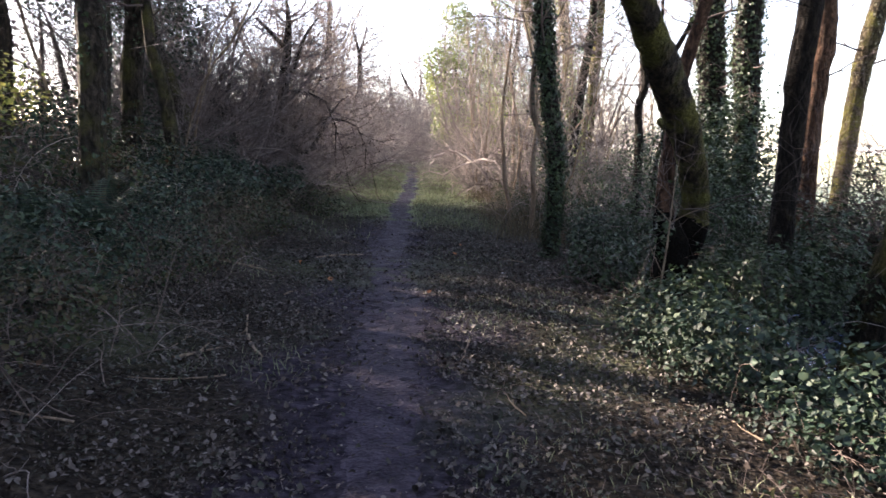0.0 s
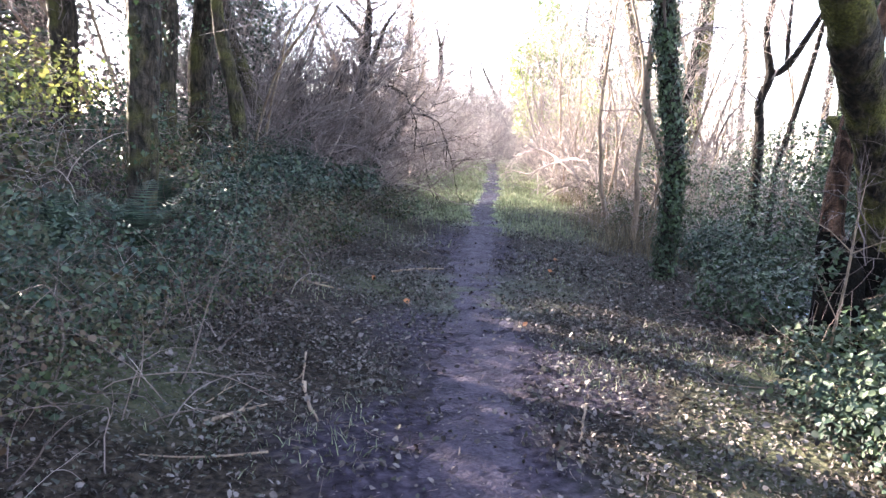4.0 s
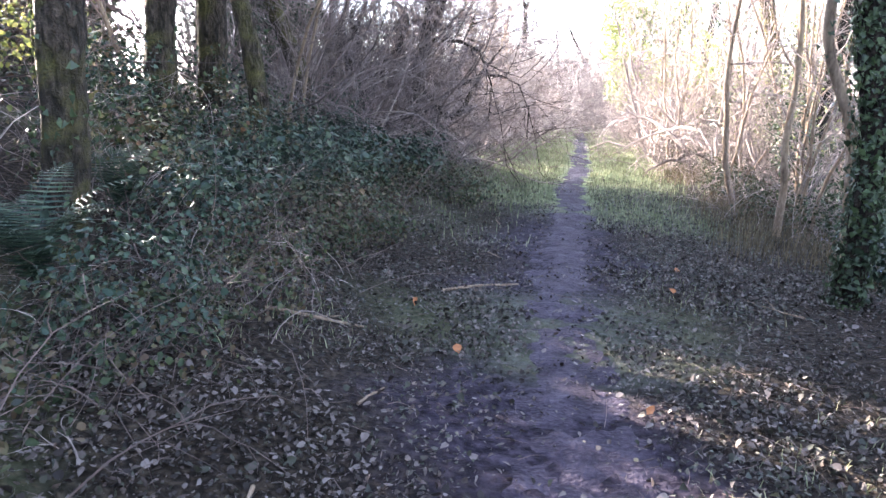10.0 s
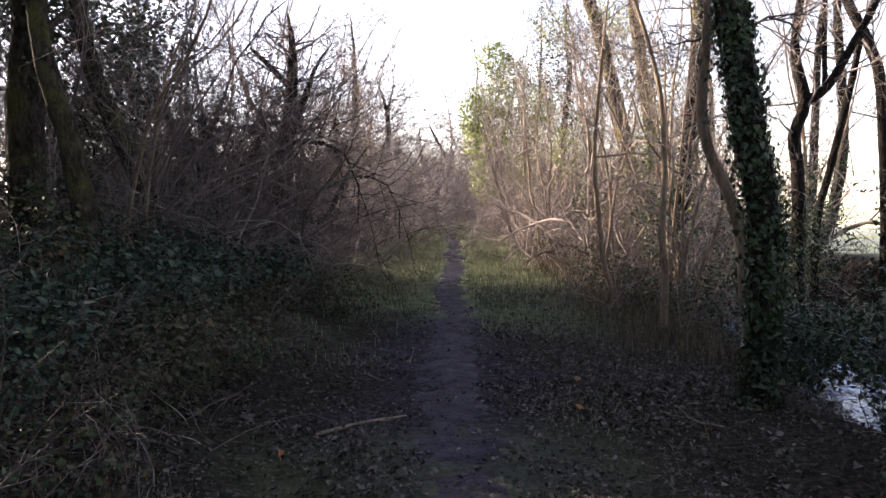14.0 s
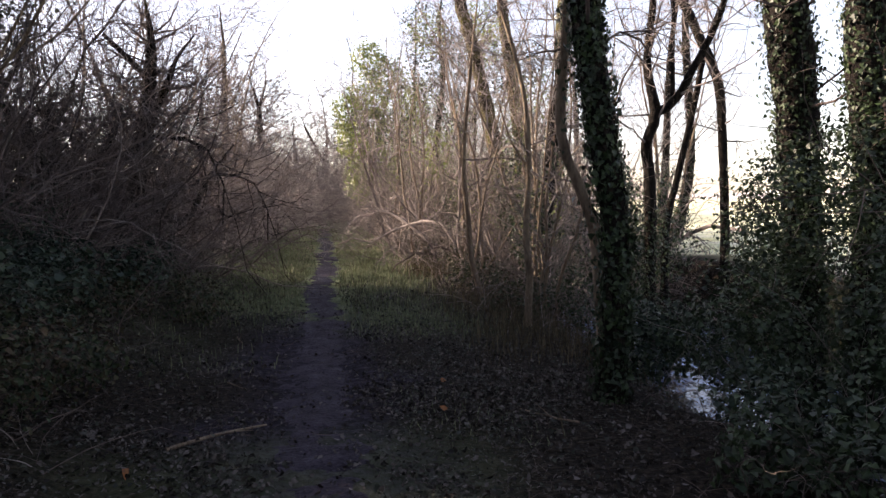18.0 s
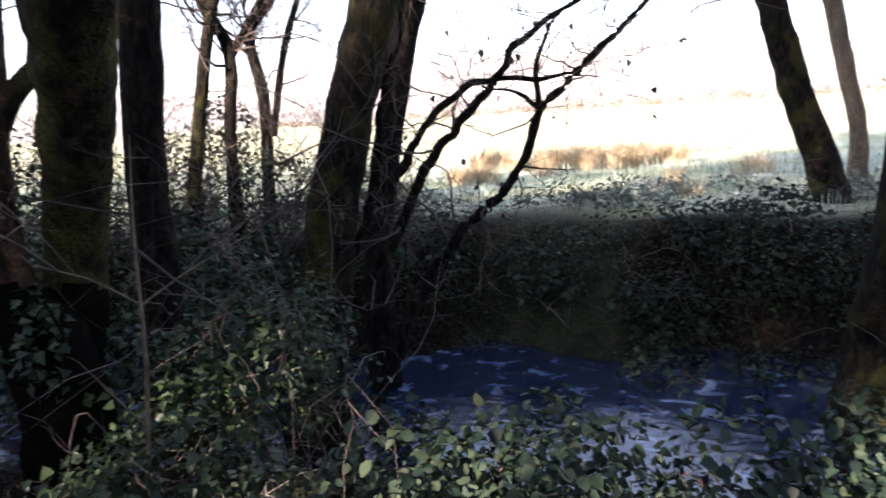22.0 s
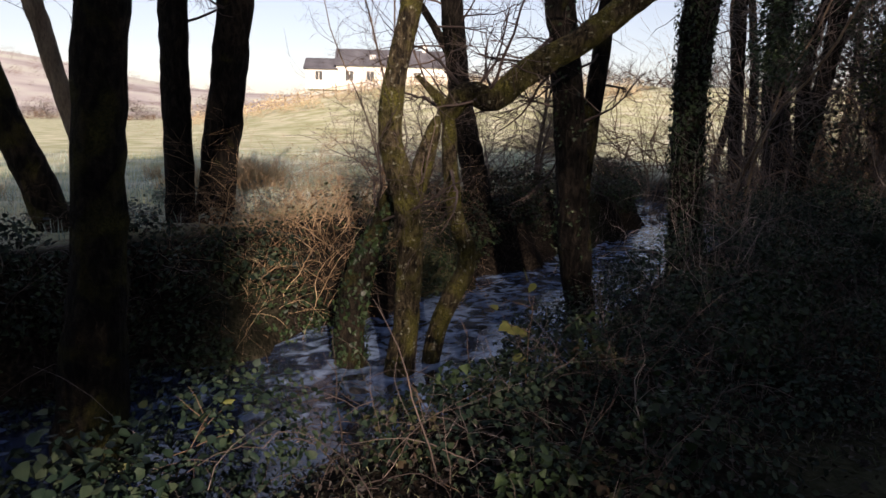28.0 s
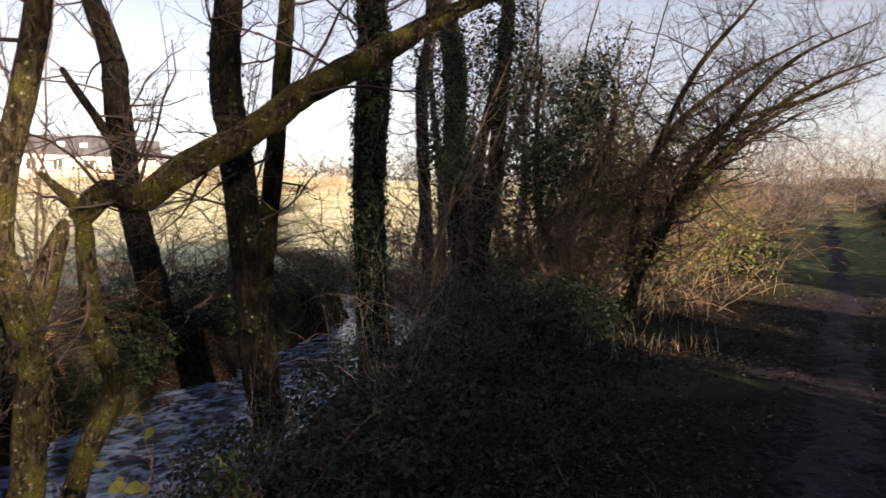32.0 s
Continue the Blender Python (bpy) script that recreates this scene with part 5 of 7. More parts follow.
leafy("ivy climbing among the brush beside the path", [(3.4, 9.8, 1.0, 0.4, 0.4, 0.8), (3.9, 12.0, 1.4, 0.5, 0.5, 1.0), (3.5, 14.5, 1.2, 0.5, 0.5, 0.9), (4.6, 13.0, 2.4, 0.5, 0.5, 1.2), (4.0, 17.0, 1.5, 0.6, 0.6, 1.1), (3.6, 20.5, 1.4, 0.6, 0.6, 1.1)], 6000, 0.05, IVY, "ivy_undergrowth", canes=40, shape=IVYLEAF)
leafy("leafy scrub in low sun between the saplings", [(4.0, 11.0, 1.0, 0.6, 0.7, 0.9), (3.7, 13.5, 1.4, 0.7, 0.8, 1.2), (4.8, 15.0, 2.2, 0.8, 0.8, 1.4), (3.5, 17.2, 1.4, 0.7, 0.8, 1.2), (3.3, 20.5, 2.0, 0.8, 0.9, 1.6), (4.2, 24.0, 2.6, 1.0, 1.0, 2.0)], 3600, 0.055, EVERGREEN_LIT, "leafy_scrub", canes=60)
leafy("yellow-green evergreen shrub in sunlight beside the path", [(2.7, 29, 2.2, 0.9, 1.1, 1.2), (2.5, 29, 3.9, 1.0, 1.2, 1.2), (3.2, 29.4, 5.6, 1.1, 1.2, 1.2), (4.0, 28.8, 4.0, 1.2, 1.0, 1.6), (3.9, 28.8, 6.4, 0.9, 1.0, 1.1), (3.6, 28.5, 2.0, 1.0, 1.0, 1.4), (2.2, 29.2, 5.0, 0.8, 1.0, 1.2), (3.1, 29.0, 7.2, 1.0, 1.0, 0.9), (4.8, 28.6, 5.2, 1.0, 1.0, 1.5)], 13000, 0.1, EVERGREEN_LIT, "evergreen_shrub", canes=12, sky=0.4)
for k in range(14):
    bx, by = 4.0 + RNG.uniform(0, 8), 16 + k * 3.4
    if abs(bx - float(river_x(by))) < 1.6:
        bx += 3.2
    s = [(bx, by, float(ground_z(bx, by)) - 0.1, 0.15), (bx + RNG.normal() * 0.2, by, 2.5, 0.12), (bx + RNG.normal() * 0.4, by + RNG.normal() * 0.3, 5.5, 0.09)]
    tree("wood_tree", "tall bare tree in the wood ahead", [s], top=RNG.uniform(9, 13), twig=0.8, ivy=0.3 if k % 3 == 0 else 0.0, ivyr=0.2)
for k in range(10):
    bx, by = -6 + RNG.uniform(0, 14), 52 + RNG.uniform(0, 14)
    s = [(bx, by, 0.0, 0.2), (bx + RNG.normal() * 0.2, by, 3.5, 0.16), (bx + RNG.normal() * 0.4, by, 7.0, 0.1)]
    tree("wood_tree", "bare tree closing the view along the path", [s], top=RNG.uniform(8, 12), twig=1.2)

for by in np.arange(12.5, 41, 1.5):
    px_ = float(path_x(by))
    for off, h in ((3.0, 2.4), (4.2, 4.0), (5.6, 5.4)):
        thicket("dense sunlit brush of pale pinkish twigs beside the path", px_ + off + RNG.normal() * 0.35, by + RNG.normal() * 0.4, h * RNG.uniform(0.8, 1.2), 1.2 + 0.25 * off, 12, TWIG, 0.6, base_r=0.024, fine=False)
    if by > 14:
        for off, h in ((2.9, 1.5), (4.3, 2.4)):
            thicket("low bare brush along the foot of the bank", px_ - off + RNG.normal() * 0.3, by + RNG.normal() * 0.4, h * RNG.uniform(0.8, 1.2), 2.2, 14, TWIG, 0.6, base_r=0.022, fine=False)
for bx, by, bh, bs in ((-5.3, 9.8, 6.0, 2.4), (-4.0, 10.6, 5.2, 2.4), (-3.4, 11.3, 4.4, 2.2)):
    thicket("tall tangled thicket of dark bare twigs on the bank", bx, by, bh, bs, 28, TWIG_BROWN, 1.2)
for bx, by, bh, bs in ((-3.7, 12.6, 5.0, 2.6), (-3.4, 14.6, 4.4, 2.2), (-4.8, 11.6, 6.0, 3.0)):
    thicket("gnarled dark hawthorn with crooked branches on the bank", bx, by, bh, bs, 9, BARK_DARK, 1.2, "hawthorn_tree", 0.032)
for bx, by, bh, bs in ((3.7, 13.0, 5.6, 2.4), (4.8, 15.0, 6.5, 2.8), (3.5, 18.0, 6.0, 2.4), (5.6, 19.0, 7.0, 3.0), (6.6, 14.0, 6.0, 2.8), (7.5, 17.0, 6.6, 3.0), (4.4, 22.0, 7.0, 2.8)):
    thicket("tall hazel with many crooked brown stems beside the path", bx, by, bh, bs, 9, TWIG, 1.2, "hazel_tree", 0.03)
leafy("ivy grown high in the bare trees beside the path", [(3.6, 19.0, 5.0, 0.8, 0.8, 1.0), (4.6, 20.0, 4.0, 0.9, 0.9, 1.0), (5.2, 21.0, 6.0, 1.0, 1.0, 1.1), (4.2, 22.0, 7.0, 1.0, 1.0, 1.0), (6.4, 20.0, 5.2, 1.0, 1.0, 1.2), (3.3, 22.0, 3.6, 0.8, 0.8, 1.1), (5.4, 15.5, 4.4, 0.6, 0.6, 0.9), (6.6, 15.0, 5.4, 0.7, 0.7, 0.9)], 7000, 0.065, IVY, "ivy_undergrowth", canes=40, shape=IVYLEAF)
leafy("evergreen leaves in low sun among the tall stems", [(3.9, 20.0, 6.2, 0.8, 0.8, 0.9), (5.0, 18.0, 5.6, 0.7, 0.7, 0.9), (4.4, 24.0, 4.6, 1.1, 1.1, 1.4), (6.0, 22.0, 7.2, 1.0, 1.0, 1.0), (3.4, 16.5, 2.6, 0.5, 0.6, 0.8)], 4500, 0.065, EVERGREEN_LIT, "leafy_scrub", canes=30)
leafy("large blue-green bramble leaves over the bank", row_of_blobs(-2.4, 4.0, -2.1, 9.5, 8, 0.6, 0.6, 0.4, 0.4), 2200, 0.07, BRAMBLE_GREEN, "bramble_patch", canes=40, cane_mat=TWIG_DARK)
# added blocker that breaks up the sun streak across the path
thicket("bare thicket of fine twigs added behind the bank to dapple the sun", -7.6, 6.5, 4.2, 2.2, 28, TWIG_DARK, 1.2)
for k in range(26):
    thicket("tall bare brush closing the end of the path", RNG.uniform(-6, 9), RNG.uniform(43, 60), RNG.uniform(5.5, 7.5), RNG.uniform(3, 5), 20, TWIG, 1.0, fine=False)
for k in range(30):
    thicket("dense bare brush where the path runs into the wood", RNG.uniform(-7, 9), RNG.uniform(44, 70), RNG.uniform(3.5, 7), RNG.uniform(3, 5), 20, TWIG, 1.0, fine=False)
# the wood behind the bank, mostly unseen, added to block and shape low sun
protos = []
for k in range(4):
    bx, by = -12.5 - 1.3 * k, 12.5 + 1.3 * k
    gz = float(ground_z(bx, by))
    line = [(bx, by, gz - 0.3, 0.16), (bx + RNG.normal() * 0.2, by + 0.1, gz + 2.5, 0.13), (bx + RNG.normal() * 0.4, by + RNG.normal() * 0.3, gz + 4.5, 0.1)]
    protos.append(tree("bank_tree", "ivy-grown tree added behind the bank to block low sun", [line], top=gz + RNG.uniform(6.0, 7.5), twig=1.0, ivy=0.8, ivyr=0.5))
for k in range(20):
    bx = -9.0 - 14 * RNG.uniform(0, 1) ** 1.3
    # copies stand only where shade is wanted, leaving gaps for the sun
    by = ((RNG.uniform(-6.0, -3.8) if k % 2 else RNG.uniform(3.6, 5.6)) - 0.56 * bx) / 0.83
    q = RNG.uniform(0.85, 1.15)
    ob = copy_thing(protos[k % 4], pose(bx, by, float(ground_z(bx, by)), 0, 0, RNG.uniform(0, 360)))
    ob.scale = (q, q, q)
# low copies, added to shade near ground while sun passes above them
for bx, w in ((-11.2, -1.1), (-12.6, -0.8), (-11.6, -0.4), (-12.9, -0.1)):
    by = (w - 0.56 * bx) / 0.83
    ob = copy_thing(protos[k % 4], pose(bx, by, float(ground_z(bx, by)), 0, 0, RNG.uniform(0, 360)))
    ob.scale = (0.6, 0.6, 0.6)
for k in range(22):
    thicket("bare undergrowth in the wood behind the bank", -8 - RNG.uniform(0, 12), RNG.uniform(-8, 12), RNG.uniform(2.2, 3.4), RNG.uniform(3, 4.5), 20, TWIG_DARK, 1.0, fine=False)
hollies = leafy("dark evergreen holly added behind the bank to block low sun", [(-9.0, -1.5, 2.8, 1.6, 1.7, 2.2), (-9.3, -1.2, 4.8, 1.3, 1.4, 2.0), (-8.9, -2.3, 1.8, 1.2, 1.3, 1.2)], 3600, 0.17, DARKGREEN, "holly_tree", "tree", canes=14, sky=0.35)
leafy("dark yew boughs over the thicket", [(-4.6, 8.6, 4.2, 0.7, 0.8, 1.0), (-5.2, 9.2, 5.6, 0.9, 0.9, 1.0), (-4.3, 9.6, 5.8, 0.7, 0.8, 0.8)], 3000, 0.075, DARKGREEN, "yew_tree", "tree", canes=10, sky=0.3)
# added hollies; q is the height that lets chosen sun streaks past
for by, q in ((-18, 0.6), (-13, 0.55), (-8.2, 0.5), (-6, 0.5), (-3.8, 0.85), (0.8, 1.0), (2.0, 0.82), (3.0, 0.8), (4.0, 0.8), (5.0, 0.74), (6.0, 0.66), (7.6, 0.5), (9.3, 0.5), (11.0, 0.6)):
    for depth in (0.0, 2.6):
        bx = -9.2 - depth - RNG.uniform(0, 0.8)
        ob = copy_thing(hollies, pose(bx, by + depth * 0.4, float(ground_z(bx, by)), 0, 0, RNG.uniform(0, 360)))
        ob.scale = (1.0, 1.0, q)
# more hollies out of view, added to shade the path behind
for bx, by in ((-8.6, -14.6), (-9.6, -16.4), (-10.0, -18.6), (-10.6, -20.6), (-11.4, -22.6), (-12.2, -25.0)):
    copy_thing(hollies, pose(bx, by, float(ground_z(bx, by)), 0, 0, RNG.uniform(0, 360)))
# unseen high crowns, added to shade the far bank and pass sun below
crown = leafy("tall tree with an ivy-clad crown added behind the bank to block low sun", [(-15.2, 13.0, 8.7, 1.3, 1.3, 1.0), (-15.6, 13.6, 9.6, 1.2, 1.2, 0.9), (-14.8, 12.4, 9.4, 1.1, 1.2, 0.9)], 2600, 0.17, DARKGREEN, "ivy_crowned_tree", "tree", canes=12, sky=0.35)
for by in (15.0, 16.8):
    ob = copy_thing(crown, pose(-15.4, by, float(ground_z(-15.4, by)), 0, 0, RNG.uniform(0, 360)))
copy_thing(crown, pose(-15.4, 11.9, float(ground_z(-15.4, 11.9)), 0, 0, 200))
for by in (18.2, 19.4):
    bx = -15.0 - RNG.uniform(0, 1.2)
    ob = copy_thing(hollies, pose(bx, by, float(ground_z(bx, by)), 0, 0, RNG.uniform(0, 360)))
    ob.scale = (1.15, 1.15, 1.45)


def young_shape(mat):
    """Meshes of a slender young tree about its foot: a few upright stems, fine twigs all the way up."""
    n = int(RNG.integers(2, 4))
    p0, r0 = sprays(RNG.normal(size=(n, 3)) * [0.12, 0.12, 0] + [0, 0, -0.15], RNG.normal(size=(n, 3)) * [0.16, 0.16, 0] + [0, 0, 1], RNG.uniform(5, 7, n), RNG.uniform(0.022, 0.04, n), 12, 0.09, 0.02)
    p1, r1 = offshoots(p0, r0, 20, 1.3, 0.22, 0.08, 0.42, 0.12, 1.1, 6)
    p2, r2 = offshoots(p1, r1, 6, 0.5, 0.25, 0.03, 0.55, 0.15, 1.0, 3)
    p3, r3 = offshoots(p2, r2, 2, 0.25, 0.25, 0.02, 0.7, 0.15, 1.0, 2)
    v, f = tubes(p0, r0, 7)
    return mesh_np("trunk", v, [f], BARK_PALE), mesh_np("crown", *joined([tubes(p1, r1, 4), tubes(p2, r2, 3), tubes(p3, r3, 3)]), mat)


YOUNG = [young_shape(m) for m in (TWIG, TWIG, TWIG, TWIG_BROWN)]
YOUNG_AHEAD = ((3.1, 8.2, 0, 0.7), (3.6, 9.6, 1, 0.85), (2.9, 11.0, 2, 0.8), (4.3, 11.6, 0, 1.0), (3.4, 13.4, 1, 0.95), (5.0, 12.2, 2, 0.9), (2.8, 15.6, 0, 0.9), (4.6, 15.2, 1, 1.1), (3.6, 17.8, 2, 1.0), (5.8, 15.8, 0, 1.1), (2.9, 20.5, 1, 1.0), (5.0, 20.0, 2, 1.15), (4.0, 23.5, 0, 1.1), (7.4, 13.0, 1, 1.0), (8.0, 17.0, 2, 1.1), (3.2, 26.5, 1, 1.0))
YOUNG_BANK = ((-3.4, 12.4, 3, 0.8), (-4.4, 9.8, 3, 0.85), (-2.6, 15.6, 3, 0.75), (-5.2, 11.0, 3, 1.0), (-3.4, 8.0, 3, 0.8), (-4.9, 6.8, 3, 0.9), (-6.2, 8.4, 3, 1.0), (-2.0, 18.5, 0, 0.7), (-3.6, 21.0, 1, 0.9), (-3.6, 16.5, 3, 1.2), (-3.0, 19.0, 3, 1.2), (-4.4, 26.0, 3, 1.5), (-3.2, 30.0, 0, 1.4), (-4.2, 14.2, 3, 1.2), (-2.4, 34.0, 0, 1.3), (-4.6, 32.0, 3, 1.6))
YOUNG_BEHIND = ((2.6, -12.6, 3, 0.8), (3.6, -13.6, 3, 1.0), (1.9, -14.6, 3, 0.9), (4.6, -11.2, 3, 0.9), (2.4, -17.0, 0, 1.0), (6.0, -18.0, 1, 1.1), (9.0, -8.0, 2, 0.8), (8.4, -11.5, 0, 0.9))
for bx, by, k, q in YOUNG_AHEAD + YOUNG_BANK + YOUNG_BEHIND:
    z = float(ground_z(bx, by))
    root = thing("young_tree", (bx, by, z), "slender young tree with fine bare twigs", "tree", "young trees")
    root.matrix_basis = pose(bx, by, z, 0, 0, RNG.uniform(0, 360)) @ Matrix.Diagonal((q, q, q, 1))
    for me in YOUNG[k]:
        ob = new(me.name, me)
        ob.parent = root
        if me.name.startswith("crown"):
            tagged(ob, kind="stuff")

# holly and ivy undergrowth between the ivy tree and the stream
leafy("dense dark green holly and ivy undergrowth at the stream", [(3.6, 4.9, 0.35, 0.7, 0.8, 0.8), (4.2, 3.9, 0.5, 0.8, 0.8, 0.9), (4.6, 5.6, 0.4, 0.7, 0.8, 1.1), (3.6, 3.3, 0.2, 0.6, 0.6, 0.5), (5.0, 4.4, 0.5, 0.6, 0.7, 1.2), (4.9, 6.4, 0.5, 0.6, 0.6, 1.3), (4.2, 5.2, 1.3, 0.75, 0.75, 0.8), (4.9, 5.0, 1.7, 0.7, 0.8, 0.8), (4.5, 4.1, 1.2, 0.7, 0.7, 0.7), (5.2, 5.9, 1.6, 0.7, 0.8, 0.9), (5.5, 7.0, 1.4, 0.6, 0.8, 0.9), (3.9, 3.0, 0.6, 0.5, 0.5, 0.6), (3.3, 5.7, 0.1, 0.5, 0.5, 0.5), (3.8, 6.5, 0.1, 0.55, 0.5, 0.5), (4.2, 7.2, -0.1, 0.5, 0.5, 0.5), (4.2, 6.0, 0.0, 0.5, 0.5, 0.6), (4.6, 6.9, -0.1, 0.5, 0.5, 0.6), (4.0, 5.3, 0.1, 0.5, 0.5, 0.5)], 22000, 0.046, IVY, "holly_shrub", canes=90, sky=0.35, shape=IVYLEAF)
leafy("dark evergreen undergrowth below the saplings at the stream", [(4.3, 8.4, 0.5, 0.6, 0.8, 0.9), (5.0, 9.4, 0.9, 0.7, 0.8, 1.1), (3.5, 7.2, 0.1, 0.5, 0.6, 0.5), (5.8, 10.2, 1.0, 0.7, 0.8, 1.2), (4.2, 10.2, 0.6, 0.6, 0.8, 0.9), (6.6, 8.6, 0.8, 0.6, 0.8, 1.0), (3.5, 8.6, 0.2, 0.5, 0.6, 0.5)], 8500, 0.046, IVY, "holly_shrub", canes=60, sky=0.35, shape=IVYLEAF)
leafy("dark ivy and bramble at the foot of the forked tree", [(3.3, 2.0, 0.2, 0.7, 0.6, 0.45), (3.9, 1.6, 0.2, 0.7, 0.6, 0.6), (2.7, 1.5, 0.1, 0.5, 0.5, 0.35), (4.6, 2.4, 0.3, 0.6, 0.7, 0.8), (2.6, 2.8, 0.1, 0.5, 0.5, 0.4)], 7000, 0.047, IVY, "ivy_undergrowth", canes=40, sky=0.4, shape=IVYLEAF)
leafy("dark ivy crowding round the burnt foot of the forked tree", [(2.5, 2.45, 0.2, 0.3, 0.3, 0.35), (3.1, 1.62, 0.25, 0.3, 0.3, 0.4), (2.5, 1.75, 0.05, 0.35, 0.3, 0.28), (2.72, 2.05, 0.62, 0.13, 0.13, 0.3), (2.3, 2.9, 0.25, 0.35, 0.35, 0.45), (3.35, 1.3, 0.35, 0.3, 0.3, 0.45)], 3600, 0.044, IVY, "ivy_undergrowth", canes=40, shape=IVYLEAF, cane_mat=TWIG_DARK)
leafy("small bramble with pale glinting leaves by the water", [(3.05, 5.6, 0.15, 0.4, 0.5, 0.45), (3.35, 6.4, 0.1, 0.4, 0.5, 0.45), (2.95, 3.9, 0.15, 0.32, 0.32, 0.35), (3.2, 3.6, 0.1, 0.3, 0.3, 0.3)], 2000, 0.05, BRAMBLE_GREEN, "bramble_patch", canes=14)
leafy("brambles with yellow-green leaves along the near bank", row_of_blobs(2.35, 0.9, 2.5, -1.2, 6, 0.42, 0.45, 0.23, 0.1, 0.08), 5500, 0.036, BRAMBLE_GREEN, "bramble_patch", canes=26, cane_mat=TWIG_DARK)
leafy("pale yellow-green bramble leaves in the light", row_of_blobs(2.4, 1.0, 2.6, 0.0, 4, 0.4, 0.36, 0.24, 0.14, 0.08), 1000, 0.034, PALE_LEAF, "bramble_patch", canes=10, cane_mat=TWIG_RUST)
leafy("large-leaved bramble sprays leaning over the water", row_of_blobs(2.35, 0.7, 2.7, -1.3, 8, 0.34, 0.3, 0.26, 0.3, 0.1), 2600, 0.047, BRAMBLE_GREEN, "bramble_patch", canes=30, cane_mat=TWIG_DARK)
leafy("brambles with dark leaves along the near bank", [(3.1, -1.9, 0.1, 0.5, 0.55, 0.36), (2.9, -1.3, 0.02, 0.5, 0.5, 0.28)] + row_of_blobs(2.4, -2.6, 2.6, -6.2, 6, 0.5, 0.6, 0.2, 0.04, 0.12), 8000, 0.036, BRAMBLE_GREEN, "bramble_patch", canes=36)
leafy("low dark ivy and bramble between path and stream", row_of_blobs(2.2, -4.5, 2.6, -12.0, 9, 0.9, 0.9, 0.35, 0.1, 0.3), 9000, 0.042, BRAMBLE_GREEN, "bramble_patch", canes=50)
leafy("low dark green brambles and ivy beside the path", row_of_blobs(1.8, -2.2, 1.5, -9.0, 9, 0.7, 0.7, 0.17, 0.05, 0.25), 9000, 0.036, BRAMBLE_GREEN, "bramble_patch", canes=40, cane_mat=TWIG_DARK)
leafy("dark brambles hanging over the near water's edge", row_of_blobs(4.2, -5.6, 5.5, -10.5, 8, 0.5, 0.6, 0.5, 0.2, 0.1), 7000, 0.048, BRAMBLE_GREEN, "bramble_patch", canes=40)
leafy("ferny bramble mound beside the path", [(1.9, -10.0, 0.3, 0.8, 0.8, 0.5), (2.7, -9.2, 0.3, 0.8, 0.7, 0.55)], 4500, 0.046, BRAMBLE_GREEN, "bramble_patch", canes=30)
leafy("dark brambles crowning the far bank", row_of_blobs(7.4, 7.5, 7.2, -4.4, 16, 0.65, 0.6, 0.36, 0.02, 0.15), 7500, 0.065, BRAMBLE_GREEN, "bramble_patch", canes=60)

def bank_row(y0, y1, n, offset, rx, ry, rz, above, jitter=0.15):
    """Blobs along the stream at a distance from its middle."""
    y = np.linspace(y0, y1, n) + RNG.normal(size=n) * jitter
    x = river_x(y) + offset + RNG.normal(size=n) * jitter
    q = RNG.uniform(0.75, 1.3, n)
    return [(a, b, float(ground_z(a, b)) + above, rx * c, ry * c, rz * c) for a, b, c in zip(x, y, q)]


leafy("dark ivy hanging on the steep far bank", bank_row(8.0, -5.0, 22, 1.4, 0.4, 0.6, 0.5, 0.05, 0.1), 15000, 0.048, IVY, "ivy_undergrowth", canes=120, shape=IVYLEAF, cane_mat=TWIG_DARK)
leafy("dead bracken and brambles drooping over the far bank", bank_row(8.0, -4.6, 14, 1.75, 0.4, 0.6, 0.3, 0.1, 0.12), 5000, 0.045, BRAMBLE, "bramble_patch", canes=160, cane_mat=TWIG_RUST)
leafy("dark leafy shrubs on the far bank before the field", [(7.3, 3.0, 0.8, 0.6, 0.6, 0.6), (7.5, 4.2, 0.9, 0.6, 0.7, 0.7), (7.2, 5.3, 0.9, 0.6, 0.7, 0.8), (7.7, 2.1, 0.6, 0.5, 0.5, 0.45), (7.6, 3.6, 1.4, 0.5, 0.5, 0.5)], 5200, 0.05, IVY, "leafy_shrub", canes=60, shape=IVYLEAF, cane_mat=TWIG_DARK)
for bx, by, bh, bs in ((7.3, 3.4, 2.6, 1.4), (7.5, 4.6, 3.0, 1.6), (7.5, 2.2, 2.2, 1.2), (7.2, 5.8, 2.8, 1.4)):
    thicket("dark bare shrub on the far bank before the field", bx, by, bh, bs, 28, TWIG_DARK, 1.2)
# dark leaf mass added in place of the shadowed bank shelf
leafy("dark ivy mass standing for the shadowed foot of the far bank", row_of_blobs(6.15, -0.8, 6.05, -3.3, 5, 0.45, 0.45, 0.34, 0.12, 0.06), 2600, 0.05, IVY, "ivy_undergrowth", canes=50, shape=IVYLEAF, cane_mat=TWIG_DARK)


leafy("dark brambles crowning the far bank upstream", bank_row(-6.6, -18.5, 15, 2.1, 0.6, 0.6, 0.36, 0.05), 8500, 0.052, BRAMBLE, "bramble_patch", canes=120, cane_mat=TWIG_RUST)
leafy("ivy and dead leaves hanging on the far bank upstream", bank_row(-6.0, -18.0, 17, 1.5, 0.4, 0.55, 0.5, 0.1, 0.1), 8500, 0.05, IVY, "ivy_undergrowth", canes=70, shape=IVYLEAF, cane_mat=TWIG_DARK)
